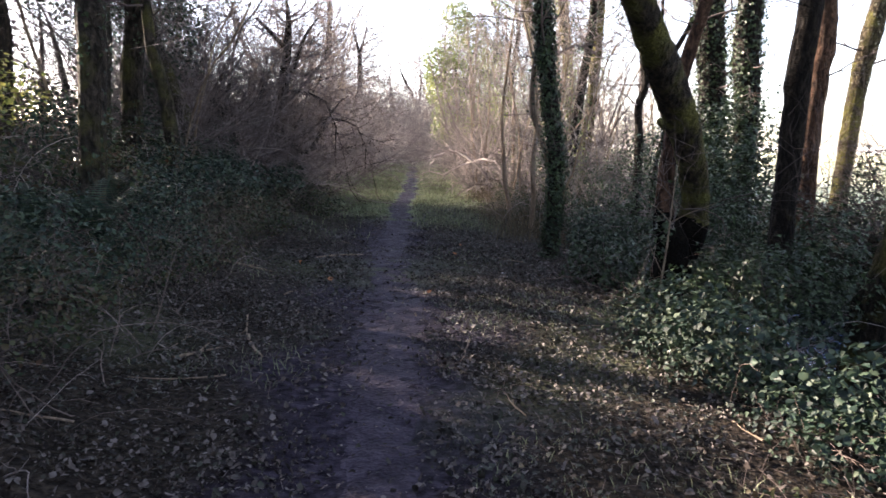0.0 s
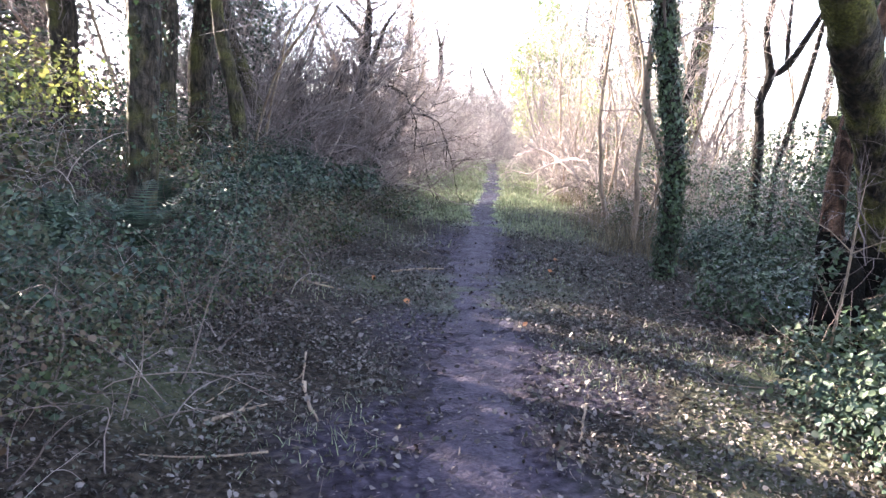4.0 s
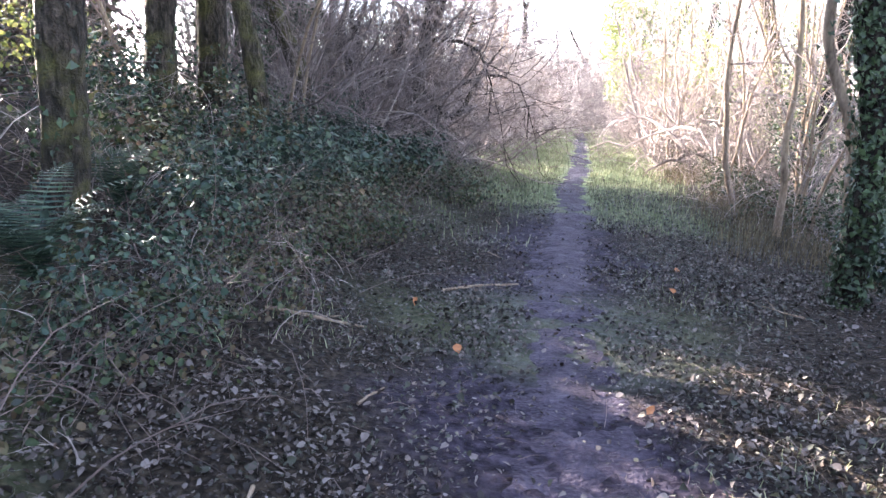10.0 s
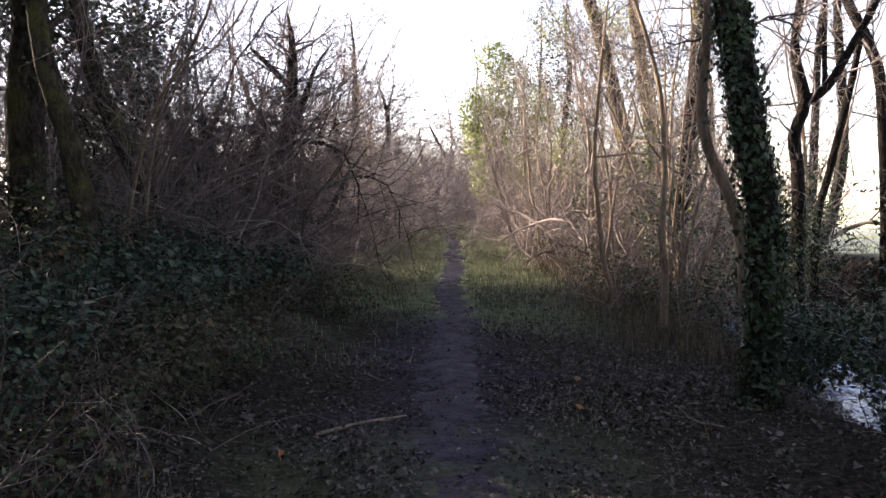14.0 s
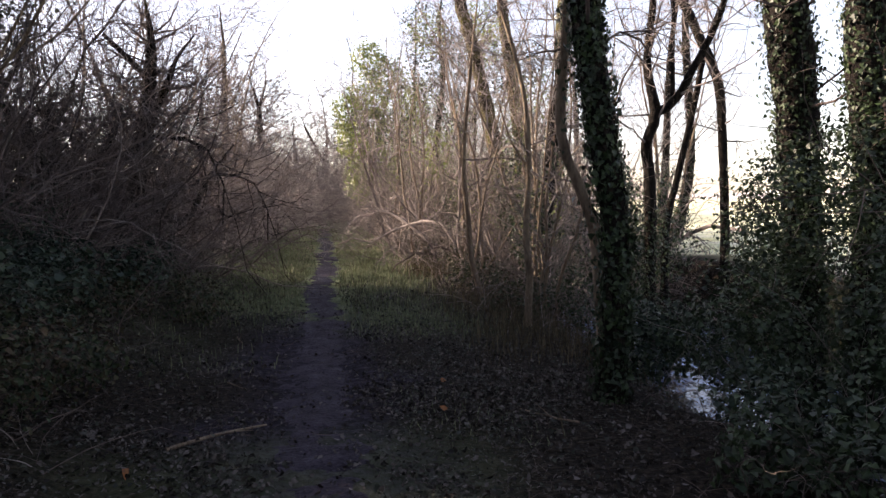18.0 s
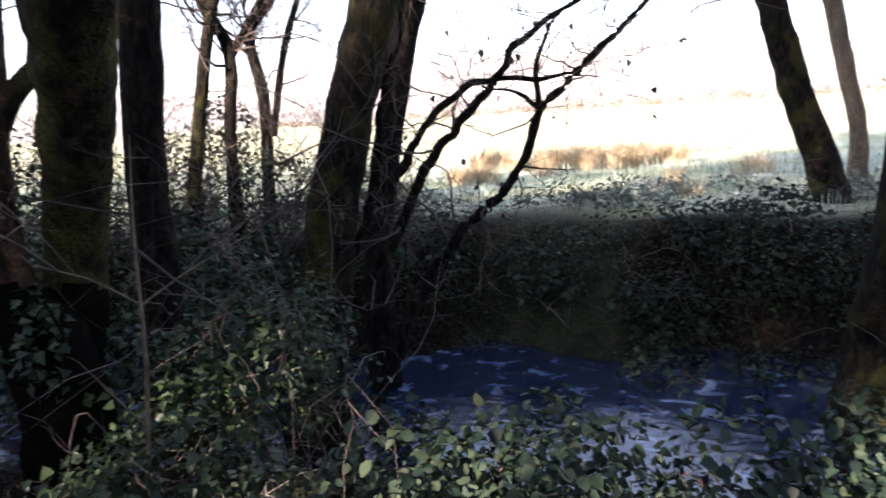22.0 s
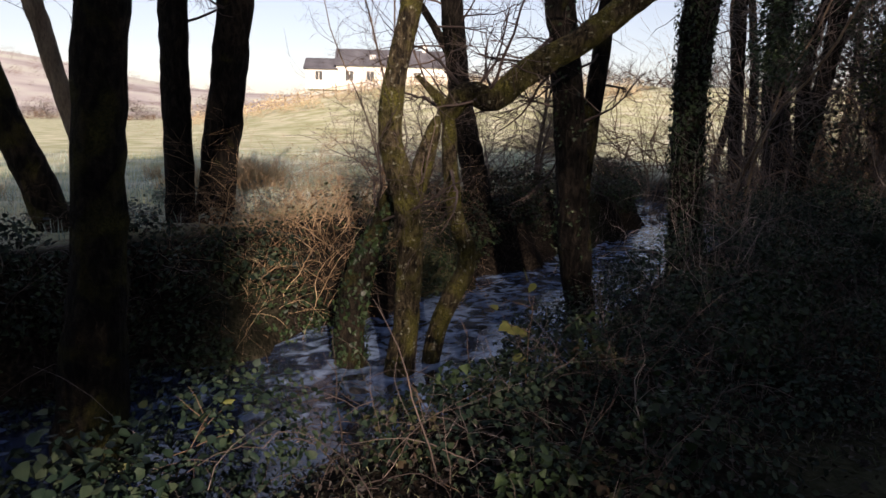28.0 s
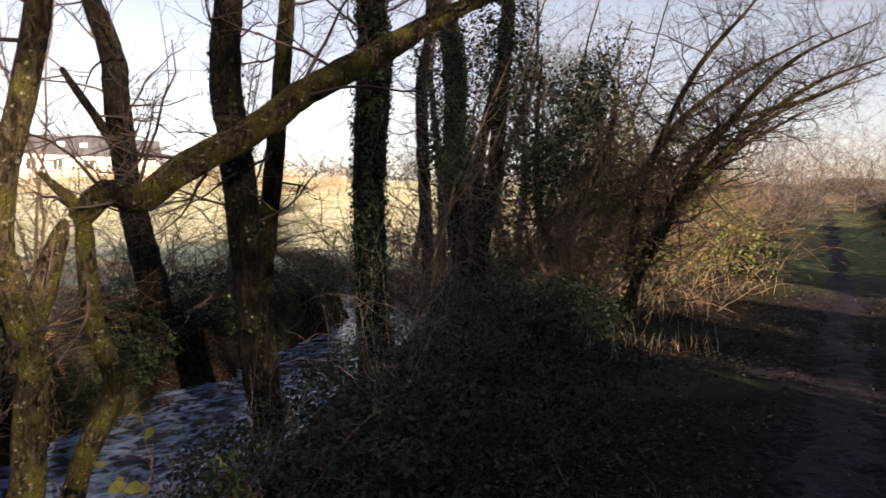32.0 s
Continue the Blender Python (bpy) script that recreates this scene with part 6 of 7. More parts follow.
leafy("dark undergrowth at the near bank upstream", bank_row(-9.6, -18.0, 10, -2.1, 0.6, 0.7, 0.5, 0.25, 0.2), 8500, 0.05, BRAMBLE_GREEN, "bramble_patch", canes=110, cane_mat=TWIG_DARK)
leafy("mounds of dark bramble between path and stream", [(2.5, -5.6, 0.1, 0.55, 0.5, 0.4), (3.3, -7.2, 0.15, 0.6, 0.6, 0.5), (2.7, -7.6, 0.15, 0.5, 0.6, 0.45), (2.0, -7.4, 0.05, 0.5, 0.5, 0.35), (3.3, -9.4, 0.25, 0.6, 0.6, 0.55), (2.2, -10.6, 0.3, 0.6, 0.6, 0.55), (3.1, -11.4, 0.35, 0.7, 0.7, 0.65)], 9000, 0.042, BRAMBLE_GREEN, "bramble_patch", canes=110)
for bx, by, bh in ((3.1, -6.6, 1.9), (2.8, -7.9, 1.7), (3.4, -8.6, 2.0), (2.6, -6.2, 1.5), (3.2, -7.4, 2.2), (2.3, -8.4, 1.3), (2.9, -5.0, 1.2), (2.0, -9.6, 1.2)):
    thicket("thin bare shrub of pale grey stems among brambles", bx, by, bh, bh * 0.5, 9, TWIG, 0.5, base_r=0.006, fine=False)
clumps = [(bx, by, float(ground_z(bx, by)) + RNG.uniform(0.0, 0.25), q, q, q * RNG.uniform(0.7, 1.3)) for bx, by, q in zip(RNG.uniform(1.5, 2.9, 44), RNG.uniform(-12.5, -2.0, 44), RNG.uniform(0.12, 0.34, 44))]
leafy("tufts of brown and green bramble leaves between path and stream", clumps[:22], 5200, 0.036, BRAMBLE, "bramble_patch", canes=120, cane_mat=TWIG_DARK)
leafy("tufts of ivy and bramble between path and stream", clumps[22:], 5200, 0.044, IVY, "ivy_undergrowth", canes=90, shape=IVYLEAF, cane_mat=TWIG)
leafy("ivy hanging in the bare trees beside the stream", [(3.9, -10.6, 2.6, 0.5, 0.5, 0.9), (3.3, -11.4, 3.8, 0.6, 0.6, 0.9), (4.4, -12.2, 3.0, 0.6, 0.6, 1.1), (2.8, -12.0, 2.2, 0.5, 0.5, 0.8), (4.9, -13.0, 4.4, 0.8, 0.7, 1.0), (2.2, -12.6, 3.6, 0.6, 0.6, 0.8), (3.7, -12.6, 5.0, 0.8, 0.8, 0.8)], 7500, 0.06, IVY, "ivy_undergrowth", canes=40, shape=IVYLEAF, cane_mat=TWIG_DARK)
FROSTED = material("frosted_bramble_leaf", [(0.05, 0.075, 0.06), (0.11, 0.14, 0.12), (0.24, 0.27, 0.25)], 2.0, 0.7, 0.1, 30.0, 0.6, True, 0.15, 0.2)
leafy("low brambles white with frost at the edge of the field", row_of_blobs(8.5, 7.5, 8.4, -8.0, 18, 0.7, 0.6, 0.22, 0.05, 0.3), 9000, 0.05, FROSTED, "bramble_patch", canes=90, cane_mat=TWIG)
leafy("frosted weeds and brambles scattered on the field's edge", row_of_blobs(9.8, 6.5, 9.9, -12.0, 13, 0.6, 0.6, 0.2, 0.05, 0.8), 5000, 0.055, FROSTED, "bramble_patch", canes=60, cane_mat=TWIG)
for by in (-9.6, -8.4, -7.3, -6.6, -3.6, -2.2, -0.6, 1.2, 3.0):
    bx = float(river_x(by)) + 2.6 + RNG.normal() * 0.3
    thicket("low dead weeds of brown stalks on the far bank", bx, by, RNG.uniform(0.7, 1.0), RNG.uniform(0.9, 1.4), 22, TWIG_RUST, 1.1, base_r=0.005, fine=False)
for bx, by, bh, bs in ((6.75, -4.8, 1.5, 1.4), (6.95, -5.6, 1.5, 1.5), (7.2, -5.1, 1.4, 1.5)):
    thicket("sunlit bush of straw-coloured dry canes on the far bank", bx, by, bh, bs, 22, CANE_STRAW, 1.1, base_r=0.005, fine=False)
leafy("yellowing bramble leaves and pale canes on the far bank", row_of_blobs(6.8, -4.4, 7.1, -6.4, 4, 0.4, 0.45, 0.4, 0.12, 0.1), 420, 0.05, BRAMBLE, "bramble_patch", canes=70, cane_mat=CANE_STRAW)
for bx, by, bh, bs in ((8.6, -9.0, 2.2, 1.8), (9.5, -11.0, 2.6, 2.0), (5.6, -15.5, 3.4, 2.2), (4.2, -16.5, 3.6, 2.4), (3.4, -14.5, 2.6, 2.0), (2.4, -17.5, 3.0, 2.2), (1.2, -21.0, 3.0, 2.4), (3.5, -21.0, 4.0, 3.0), (6.5, -20.0, 4.0, 3.0), (9.5, -17.0, 3.5, 2.6), (0.0, -27.0, 3.5, 3.0), (3.0, -28, 4.5, 3.4), (11, -22, 4.5, 3.2), (-8.5, -24, 3.0, 3.0), (-6.5, -18, 2.6, 2.6), (-10, -33, 3.5, 3)):
    # straw canes further back put the warm sun into the shrubs' colour
    thicket("bare tangled shrubs in warm low sun", bx, by, bh, bs * 1.15, 24, TWIG_BROWN if by > -13 else TWIG_RUST if bx > 1.5 else CANE_STRAW, 1.1, fine=by > -13)
leafy("evergreen ivy bush in warm sunlight", [(3.0, -17.5, 1.8, 1.0, 1.0, 1.2), (1.8, -19.5, 2.6, 1.1, 1.0, 1.3), (-0.4, -24.0, 1.2, 1.2, 1.2, 1.2), (1.5, -18.5, 0.8, 0.8, 0.8, 0.9), (0.6, -20.0, 0.7, 0.8, 0.8, 0.9)], 4400, 0.09, EVERGREEN_LIT, "evergreen_shrub", canes=16)
leafy("evergreen holly among the trees", [(4.5, -15.0, 2.6, 1.0, 1.0, 1.2), (3.6, -15.6, 3.6, 1.0, 1.0, 1.3), (5.5, -16.5, 2.0, 1.0, 1.0, 1.5)], 2600, 0.09, DARKGREEN, "holly_shrub", canes=14)
for k in range(16):
    by = -14 - k * 2.2
    bx = RNG.uniform(1.8, 9.5) + 0.05 * k
    if abs(bx - float(river_x(by))) < 1.5:
        bx -= 3.0
    s = [(bx, by, float(ground_z(bx, by)) - 0.1, 0.13), (bx + RNG.normal() * 0.3, by, 2.5, 0.11), (bx + RNG.normal() * 0.5, by, 5.0, 0.08)]
    tree("wood_tree", "bare tree in the wood behind", [s], top=RNG.uniform(8, 11), twig=0.55, ivy=0.35 if k % 2 else 0.0, ivyr=0.2)

for bx, by, bh, bs in ((2.8, -12.8, 3.4, 1.8), (2.0, -15.0, 4.2, 2.6), (3.0, -16.0, 5.4, 3.0), (4.4, -14.2, 4.6, 2.2), (1.4, -17.8, 3.6, 2.6), (5.2, -17.2, 5.5, 3.2), (1.8, -20.0, 4.8, 3.0), (0.6, -23.5, 4.0, 3.0), (2.6, -24.0, 5.5, 3.4), (-1.0, -30.0, 4.0, 3.2)):
    # beyond y -17 the straw material stands for sunlight on the branches
    thicket("dense dark tangle of bare branches behind the path", bx, by, bh, bs, 24, TWIG_BROWN if by > -17 else CANE_STRAW, 1.0, fine=by > -13)
leafy("sunlit evergreen leaves round the arching tree", [(1.2, -12.4, 0.9, 0.6, 0.7, 0.8), (0.4, -14.0, 1.4, 0.7, 0.7, 1.1), (1.9, -13.2, 2.2, 0.7, 0.7, 1.0), (-0.4, -16.5, 1.0, 0.8, 0.8, 1.0)], 2800, 0.06, EVERGREEN_LIT, "evergreen_shrub", canes=50, cane_mat=CANE_STRAW)
leafy("evergreen shrubs catching the low sun among the trees", [(1.6, -16.5, 2.6, 0.8, 0.9, 1.1), (2.6, -18.0, 3.8, 1.0, 1.0, 1.2), (0.9, -19.5, 3.2, 0.9, 1.0, 1.2), (0.2, -22.0, 2.4, 1.0, 1.0, 1.4), (3.6, -19.5, 5.0, 1.1, 1.1, 1.2), (2.4, -13.6, 1.4, 0.5, 0.5, 0.7), (3.4, -14.2, 2.4, 0.5, 0.5, 0.8), (1.5, -14.6, 1.2, 0.6, 0.6, 0.8)], 8000, 0.065, EVERGREEN_LIT, "evergreen_shrub", canes=30)
leafy("ivy-hung evergreen mass among the trees", [(3.2, -14.8, 3.4, 1.1, 1.1, 1.4), (2.4, -16.4, 4.2, 1.2, 1.2, 1.6), (4.4, -16.4, 4.6, 1.3, 1.3, 1.6), (3.4, -18.5, 3.0, 1.3, 1.3, 2.0), (3.7, -13.0, 1.2, 0.7, 0.6, 0.9), (2.6, -13.4, 2.8, 0.7, 0.6, 0.8), (1.9, -13.9, 0.9, 0.6, 0.6, 0.7)], 7000, 0.07, DARKGREEN, "holly_shrub", canes=14)

def leaf_shoot(x, y, top, count, size):
    """A cane with a few large pale leaves."""
    z = float(ground_z(x, y))
    root = thing("bramble_shoot", (x, y, z), "bramble shoot with large yellow-green leaves", "bramble", "bramble shoots")
    p0, r0 = sprays(np.array([[x, y, z - 0.03]]), np.array([[0.15, -0.1, 1.0]]), np.array([top - z]), np.array([0.005]), 8, 0.1, 0.0)
    v, f = tubes(p0, r0, 5)
    part_np("cane", v, [f], TWIG_RUST, root)
    p1, r1 = sprays(np.repeat(p0[0, -3:], 2, axis=0), RNG.normal(size=(6, 3)) + [0, 0, 0.3], np.full(6, 0.18), np.full(6, 0.0025), 3, 0.1, 0)
    for q, rr in zip(p1, r1):
        v, f = tubes(q[None], rr[None], 4)
        part_np("leaf_stalk", v, [f], TWIG_RUST, root)
    at = np.concatenate([p1[:, -1], p1[:, -2]])[:count]
    for q in at:
        v, f = leaves(q[None] + RNG.normal(size=(1, 3)) * 0.03, RNG.normal(size=(1, 3)) * 0.5 + [-0.5, 0.6, 0.6], np.array([size * RNG.uniform(0.8, 1.2)]))
        part_np("leaf", v, [f], YELLOW_LEAF, root)


leaf_shoot(2.65, -3.4, 0.5, 8, 0.075)
leaf_shoot(2.9, -1.5, 0.38, 4, 0.045)

def fern(x, y, size, count=13):
    """A fern: arching fronds with paired leaflets, each frond its own mesh."""
    z = float(ground_z(x, y)) + 0.12
    root = thing("fern", (x, y, z), "green fern clump with arching fronds on the bank", "fern", "ferns")
    for k in range(count):
        a = 2 * np.pi * k / count + RNG.uniform(-0.2, 0.2)
        t = np.linspace(0, 1, 26)
        out = size * (0.12 * t + 0.62 * t**1.7) * RNG.uniform(0.6, 1.1)
        up = size * (1.2 * t - 0.5 * t**2.4) * RNG.uniform(0.7, 1.1)
        line = np.stack([x + out * np.cos(a), y + out * np.sin(a), z + up], 1)
        sets = [tubes(line[None], (0.004 * (1 - 0.8 * t))[None], 4)]
        side = np.array([-np.sin(a), np.cos(a), 0])
        for sgn in (-1, 1):
            w = size * 0.16 * np.sin(np.pi * np.clip(t[2:] * 0.9 + 0.1, 0, 1)) + 0.01
            tip = line[2:] + side * sgn * w[:, None] + np.gradient(line, axis=0)[2:] * 0.7 - [0, 0, 0.012]
            wide = np.gradient(line, axis=0)[2:] * 0.22
            v = np.stack([line[2:] - wide, line[2:] + wide, tip + wide * 0.3, tip - wide * 0.3], 1).reshape(-1, 3)
            sets.append((v, np.arange(len(v)).reshape(-1, 4)))
        v, f = joined(sets)
        part_np("frond", v, f, BRAMBLE_GREEN, root)


fern(-2.5, 2.2, 0.75, 15)
fern(-2.85, 1.75, 0.6, 13)
fern(-2.9, 3.5, 0.6)
fern(-2.0, -1.2, 0.4)
fern(2.1, -8.6, 0.5)

# ---- ground cover ----
def cane_field(label, count, x0, x1, y0, y1, length, mat, up=1.0):
    """Loose dry stalks and arching canes over a stretch of ground."""
    x, y = RNG.uniform(x0, x1, count), RNG.uniform(y0, y1, count)
    p = np.stack([x, y, ground_z(x, y) - 0.03], 1)
    ways = RNG.normal(size=(count, 3)) * [0.8, 0.8, 0.2] + [0, 0, up]
    p0, r0 = sprays(p, ways, length * RNG.uniform(0.4, 1.4, count), RNG.uniform(0.0018, 0.005, count), 8, 0.14, -0.13)
    p1, r1 = offshoots(p0, r0, 2, length * 0.3, 0.2, -0.05, 0.7)
    v, f = joined([tubes(p0, r0, 4), tubes(p1, r1, 3)])
    ob = new("dry_canes", mesh_np("dry_canes", v, f, mat))
    tagged(ob, label, "dry canes", kind="stuff")


cane_field("dry brown bramble canes arching over the bank", 1000, -6.5, -1.3, -4.5, 9.5, 0.9, TWIG_DARK)
cane_field("pale dead stalks standing on the bank", 420, -5.5, -1.3, -4.0, 10.0, 0.55, TWIG, 2.0)
cane_field("dry canes between path and stream", 150, 1.9, 3.9, -13.0, 7.0, 0.6, TWIG_DARK)
cane_field("reddish bramble canes at the stream bank", 34, 2.4, 3.6, -3.5, 3.0, 0.6, TWIG_RUST)
cane_field("dead grey stalks standing among the brambles", 260, 1.5, 3.0, -12.0, -2.2, 0.5, TWIG_DARK, 2.0)
cane_field("brown dead canes tangled over the brambles", 420, 1.3, 3.2, -13.0, -2.0, 0.7, TWIG_DARK, 0.8)
cane_field("dry canes on the far bank", 150, 6.8, 8.6, -9.0, 8.0, 0.8, TWIG)
cane_field("straw-coloured canes arching over the far bank", 130, 6.3, 7.6, -6.6, -4.0, 0.9, CANE_STRAW, 1.2)
cane_field("dark canes trailing down the far bank", 260, 6.5, 7.4, -4.0, 7.5, 0.8, TWIG_DARK)
cane_field("dry canes under the saplings", 360, 2.0, 5.0, 7.0, 16.0, 1.0, TWIG, 1.6)

def scatter(count, x0, x1, y0, y1, weight):
    """Random places on the ground, kept by a weight."""
    x, y = RNG.uniform(x0, x1, count), RNG.uniform(y0, y1, count)
    k = RNG.uniform(0, 1, count) < weight(x, y)
    return np.stack([x[k], y[k], ground_z(x[k], y[k])], 1)


def off_path(x, y, w=0.25):
    return smooth(w - 0.12, w + 0.2, np.abs(x - path_x(y)))


def patches(x, y, seed):
    """Uneven cover between nought and one."""
    return smooth(-0.45, 0.55, 0.6 * wave(x, y, 1.9, seed) + 0.5 * wave(y, x, 4.3, seed + 1) + 0.3 * wave(x, y, 9.1, seed + 2))


def litter_weight(x, y):
    return (0.16 + 0.84 * off_path(x, y, 0.24)) * (0.18 + 0.82 * patches(x, y, 3)) * (x - river_x(y) < -1.5)


p = np.concatenate([scatter(75000, -3.5, 3.6, -16.5, 12.5, litter_weight), scatter(65000, -2.4, 2.6, -2.0, 5.5, litter_weight), scatter(26000, -1.6, 3.6, 5.0, 13.0, litter_weight)])
v, f = leaves(p + np.stack([0 * p[:, 0], 0 * p[:, 0], RNG.uniform(0.004, 0.03, len(p))], 1), RNG.normal(size=p.shape) * 0.8 + [0, 0, 1], 0.012 + 0.036 * RNG.uniform(0, 1, len(p)) ** 2, slim=0.25)
q = scatter(3000, -2.6, 3.0, -11.0, 7.0, lambda x, y: (0.1 + 0.9 * off_path(x, y, 0.3)) * patches(x, y, 11) * (x - river_x(y) < -1.5))
w_, g_ = leaves(q + [0, 0, 0.03], RNG.normal(size=q.shape) * 0.5 + [0, 0, 1], RNG.uniform(0.03, 0.06, len(q)), slim=0.35)
f = np.concatenate([f, g_ + len(v)])
v = np.concatenate([v, w_])
ob = new("leaf_litter", mesh_np("leaf_litter", v, [f], LITTER))
tagged(ob, "dead brown leaves strewn over the woodland floor", "leaf litter", kind="stuff")
p = scatter(185000, -3.6, 3.6, -16.0, 11.0, lambda x, y: off_path(x, y, 0.4) * (0.25 + 0.75 * patches(x, y, 5)) * smooth(-0.6, 0.4, wave(x, y, 1.4, 5) + 0.35 * (np.abs(x) - 0.5)) * (x - river_x(y) < -1.5))
v, f = leaves(p + np.stack([0 * p[:, 0], 0 * p[:, 0], RNG.uniform(0.01, 0.09, len(p))], 1), RNG.normal(size=p.shape) * 0.55 + [0, 0, 1], 0.011 + 0.027 * RNG.uniform(0, 1, len(p)) ** 1.6, IVYLEAF, slim=0.4)
ob = new("ground_ivy", mesh_np("ground_ivy", v, [f], GROUND_LEAF))
tagged(ob, "low green ivy and bramble leaves creeping over the ground", "ground ivy", kind="stuff")
p = scatter(4500, -2.8, 2.8, -8.0, 8.0, lambda x, y: (0.25 + 0.75 * off_path(x, y, 0.25)) * (0.3 + 0.7 * patches(x, y, 8)))
a = RNG.uniform(0, 2 * np.pi, len(p))
q, rr = sprays(p + [0, 0, 0.02], np.stack([np.cos(a), np.sin(a), RNG.normal(0, 0.15, len(a))], 1), RNG.uniform(0.03, 0.2, len(p)), RNG.uniform(0.0012, 0.003, len(p)), 2, 0.2, 0)
v, f = tubes(q, rr, 3)
ob = new("twig_litter", mesh_np("twig_litter", v, [f], TWIG_DARK))
tagged(ob, "small broken twigs and dry stalks among the leaves", "twigs", kind="stuff")
p = scatter(64000, -2.2, 3.2, 5.5, 34.0, lambda x, y: off_path(x, y, 0.3) * smooth(2.4, 1.2, np.abs(x - path_x(y))) * smooth(5.5, 13, y + 1.5 * wave(x, y, 1.1)))
v, f4, f3 = blades(p, RNG.uniform(0.04, 0.13, len(p)), 0.004 + 0.0002 * p[:, 1:2] + np.zeros((len(p), 1)))
ob = new("grass", mesh_np("grass", v, [f4, f3], GRASS))
tagged(ob, "short green winter grass on the path verges", "grass", kind="stuff")
p = scatter(16000, -2.5, 3.4, -5.5, 9.0, lambda x, y: off_path(x, y, 0.5) * smooth(0.15, 0.7, wave(x, y, 1.6, 8)) * (x - river_x(y) < -1.7))
v, f4, f3 = blades(p, RNG.uniform(0.03, 0.08, len(p)), np.full((len(p), 1), 0.003), 1.2)
ob = new("grass", mesh_np("grass", v, [f4, f3], GRASS))
tagged(ob, "sparse grass blades among fallen leaves", "grass", kind="stuff")
p = scatter(60000, 7.6, 30.0, -26.0, 14.0, lambda x, y: smooth(2.2, 3.0, x - river_x(y)) * smooth(32, 8, x))
v, f4, f3 = blades(p, RNG.uniform(0.06, 0.22, len(p)), np.full((len(p), 1), 0.006))
ob = new("frosted_grass", mesh_np("frosted_grass", v, [f4, f3], FROST))
tagged(ob, "frosted pale green meadow grass beyond the stream", "grass", kind="stuff")


p = scatter(30000, 1.3, 5.0, 4.0, 18.0, lambda x, y: smooth(1.3, 2.3, x - path_x(y)) * smooth(-0.5, 0.4, wave(x, y, 1.5, 9)) * (x - river_x(y) < -1.4))
v, f4, f3 = blades(p, RNG.uniform(0.08, 0.32, len(p)), np.full((len(p), 1), 0.004), 0.7)
ob = new("withered_grass", mesh_np("withered_grass", v, [f4, f3], DRYGRASS))
tagged(ob, "withered brown grass under the saplings", "grass", kind="stuff")
p = scatter(3600, 1.2, 3.6, -14.0, -4.5, lambda x, y: smooth(0.9, 1.6, x - path_x(y)) * smooth(-0.2, 0.5, wave(x, y, 1.5, 9)) * (x - river_x(y) < -1.4))
v, f4, f3 = blades(p, RNG.uniform(0.06, 0.24, len(p)), np.full((len(p), 1), 0.003), 0.7)
ob = new("withered_grass", mesh_np("withered_grass", v, [f4, f3], DRYGRASS))
tagged(ob, "withered grass and stalks among brambles", "grass", kind="stuff")


p = scatter(600, 0.2, 2.8, -14.0, -8.5, lambda x, y: smooth(0.9, 1.5, x - path_x(y)) * smooth(0.0, 0.6, wave(x, y, 2.0, 4)))
v, f4, f3 = blades(p, RNG.uniform(0.08, 0.34, len(p)), np.full((len(p), 1), 0.004), 0.7)
ob = new("dry_grass", mesh_np("dry_grass", v, [f4, f3], STRAW))
tagged(ob, "pale dry grass stalks beside the path", "grass", kind="stuff")


def tussock(x, y, h, spread, n=260):
    z = float(ground_z(x, y))
    root = thing("grass_tussock", (x, y, z), "tussock of dry straw-coloured grass in the field", "grass tussock", "field tussocks")
    a, r = RNG.uniform(0, 2 * np.pi, n), np.sqrt(RNG.uniform(0, 1, n)) * spread
    p = np.stack([x + r * np.cos(a), y + r * np.sin(a), np.full(n, z - 0.02)], 1)
    v, f4, f3 = blades(p, h * RNG.uniform(0.4, 1.2, n), np.full((n, 1), 0.008), 1.2)
    part_np("tuft", v, [f4, f3], STRAW, root, kind="stuff")


for cx, cy, spread, n in ((15.6, 1.0, 0.45, 4), (15.4, -0.3, 0.6, 6), (15.0, -2.0, 0.5, 4), (12.8, 1.4, 0.3, 2), (11.8, -6.6, 0.6, 4)):
    for k in range(n):
        tussock(cx + RNG.normal() * spread * 0.8, cy + RNG.normal() * spread, RNG.uniform(0.3, 0.6), RNG.uniform(0.25, 0.5), 380)
for k in range(16):
    tussock(9.6 + RNG.uniform(0, 6), RNG.uniform(-14, 3), RNG.uniform(0.2, 0.45), RNG.uniform(0.15, 0.3), 120)


def stick(x0, y0, x1, y1, r, label="fallen bare stick lying on the leaves", lift=0.012):
    n = 7
    t = np.linspace(0, 1, n)
    x, y = x0 + (x1 - x0) * t, y0 + (y1 - y0) * t
    wob = np.cumsum(RNG.normal(size=n)) * 0.007
    line = np.stack([x + wob, y + wob * 0.7, ground_z(x, y) + lift + r, r * np.linspace(1, 0.5, n)], 1)
    root = thing("stick", line[0, :3], label, "stick", "fallen sticks")
    v, f = stem_mesh(spline(line, 0.08), 7, 0.2)
    part_np("rod", v, f, BARK_PALE, root)
    side = line[3]
    p, rr = sprays(side[None, :3], np.array([[x1 - x0 + 0.3 * (y1 - y0), y1 - y0, 0.1]]), np.array([0.3 * math.hypot(x1 - x0, y1 - y0)]), np.array([r * 0.6]), 5, 0.15, 0)
    v, f = tubes(p, rr, 5)
    part_np("side_shoot", v, [f], BARK_PALE, root)


stick(-0.75, 4.2, -0.2, 4.6, 0.014)
stick(-1.2, 0.1, -1.0, 0.45, 0.012)
stick(-1.0, 1.4, -0.82, 0.8, 0.009)
stick(-0.9, 0.9, -0.7, 0.3, 0.01)
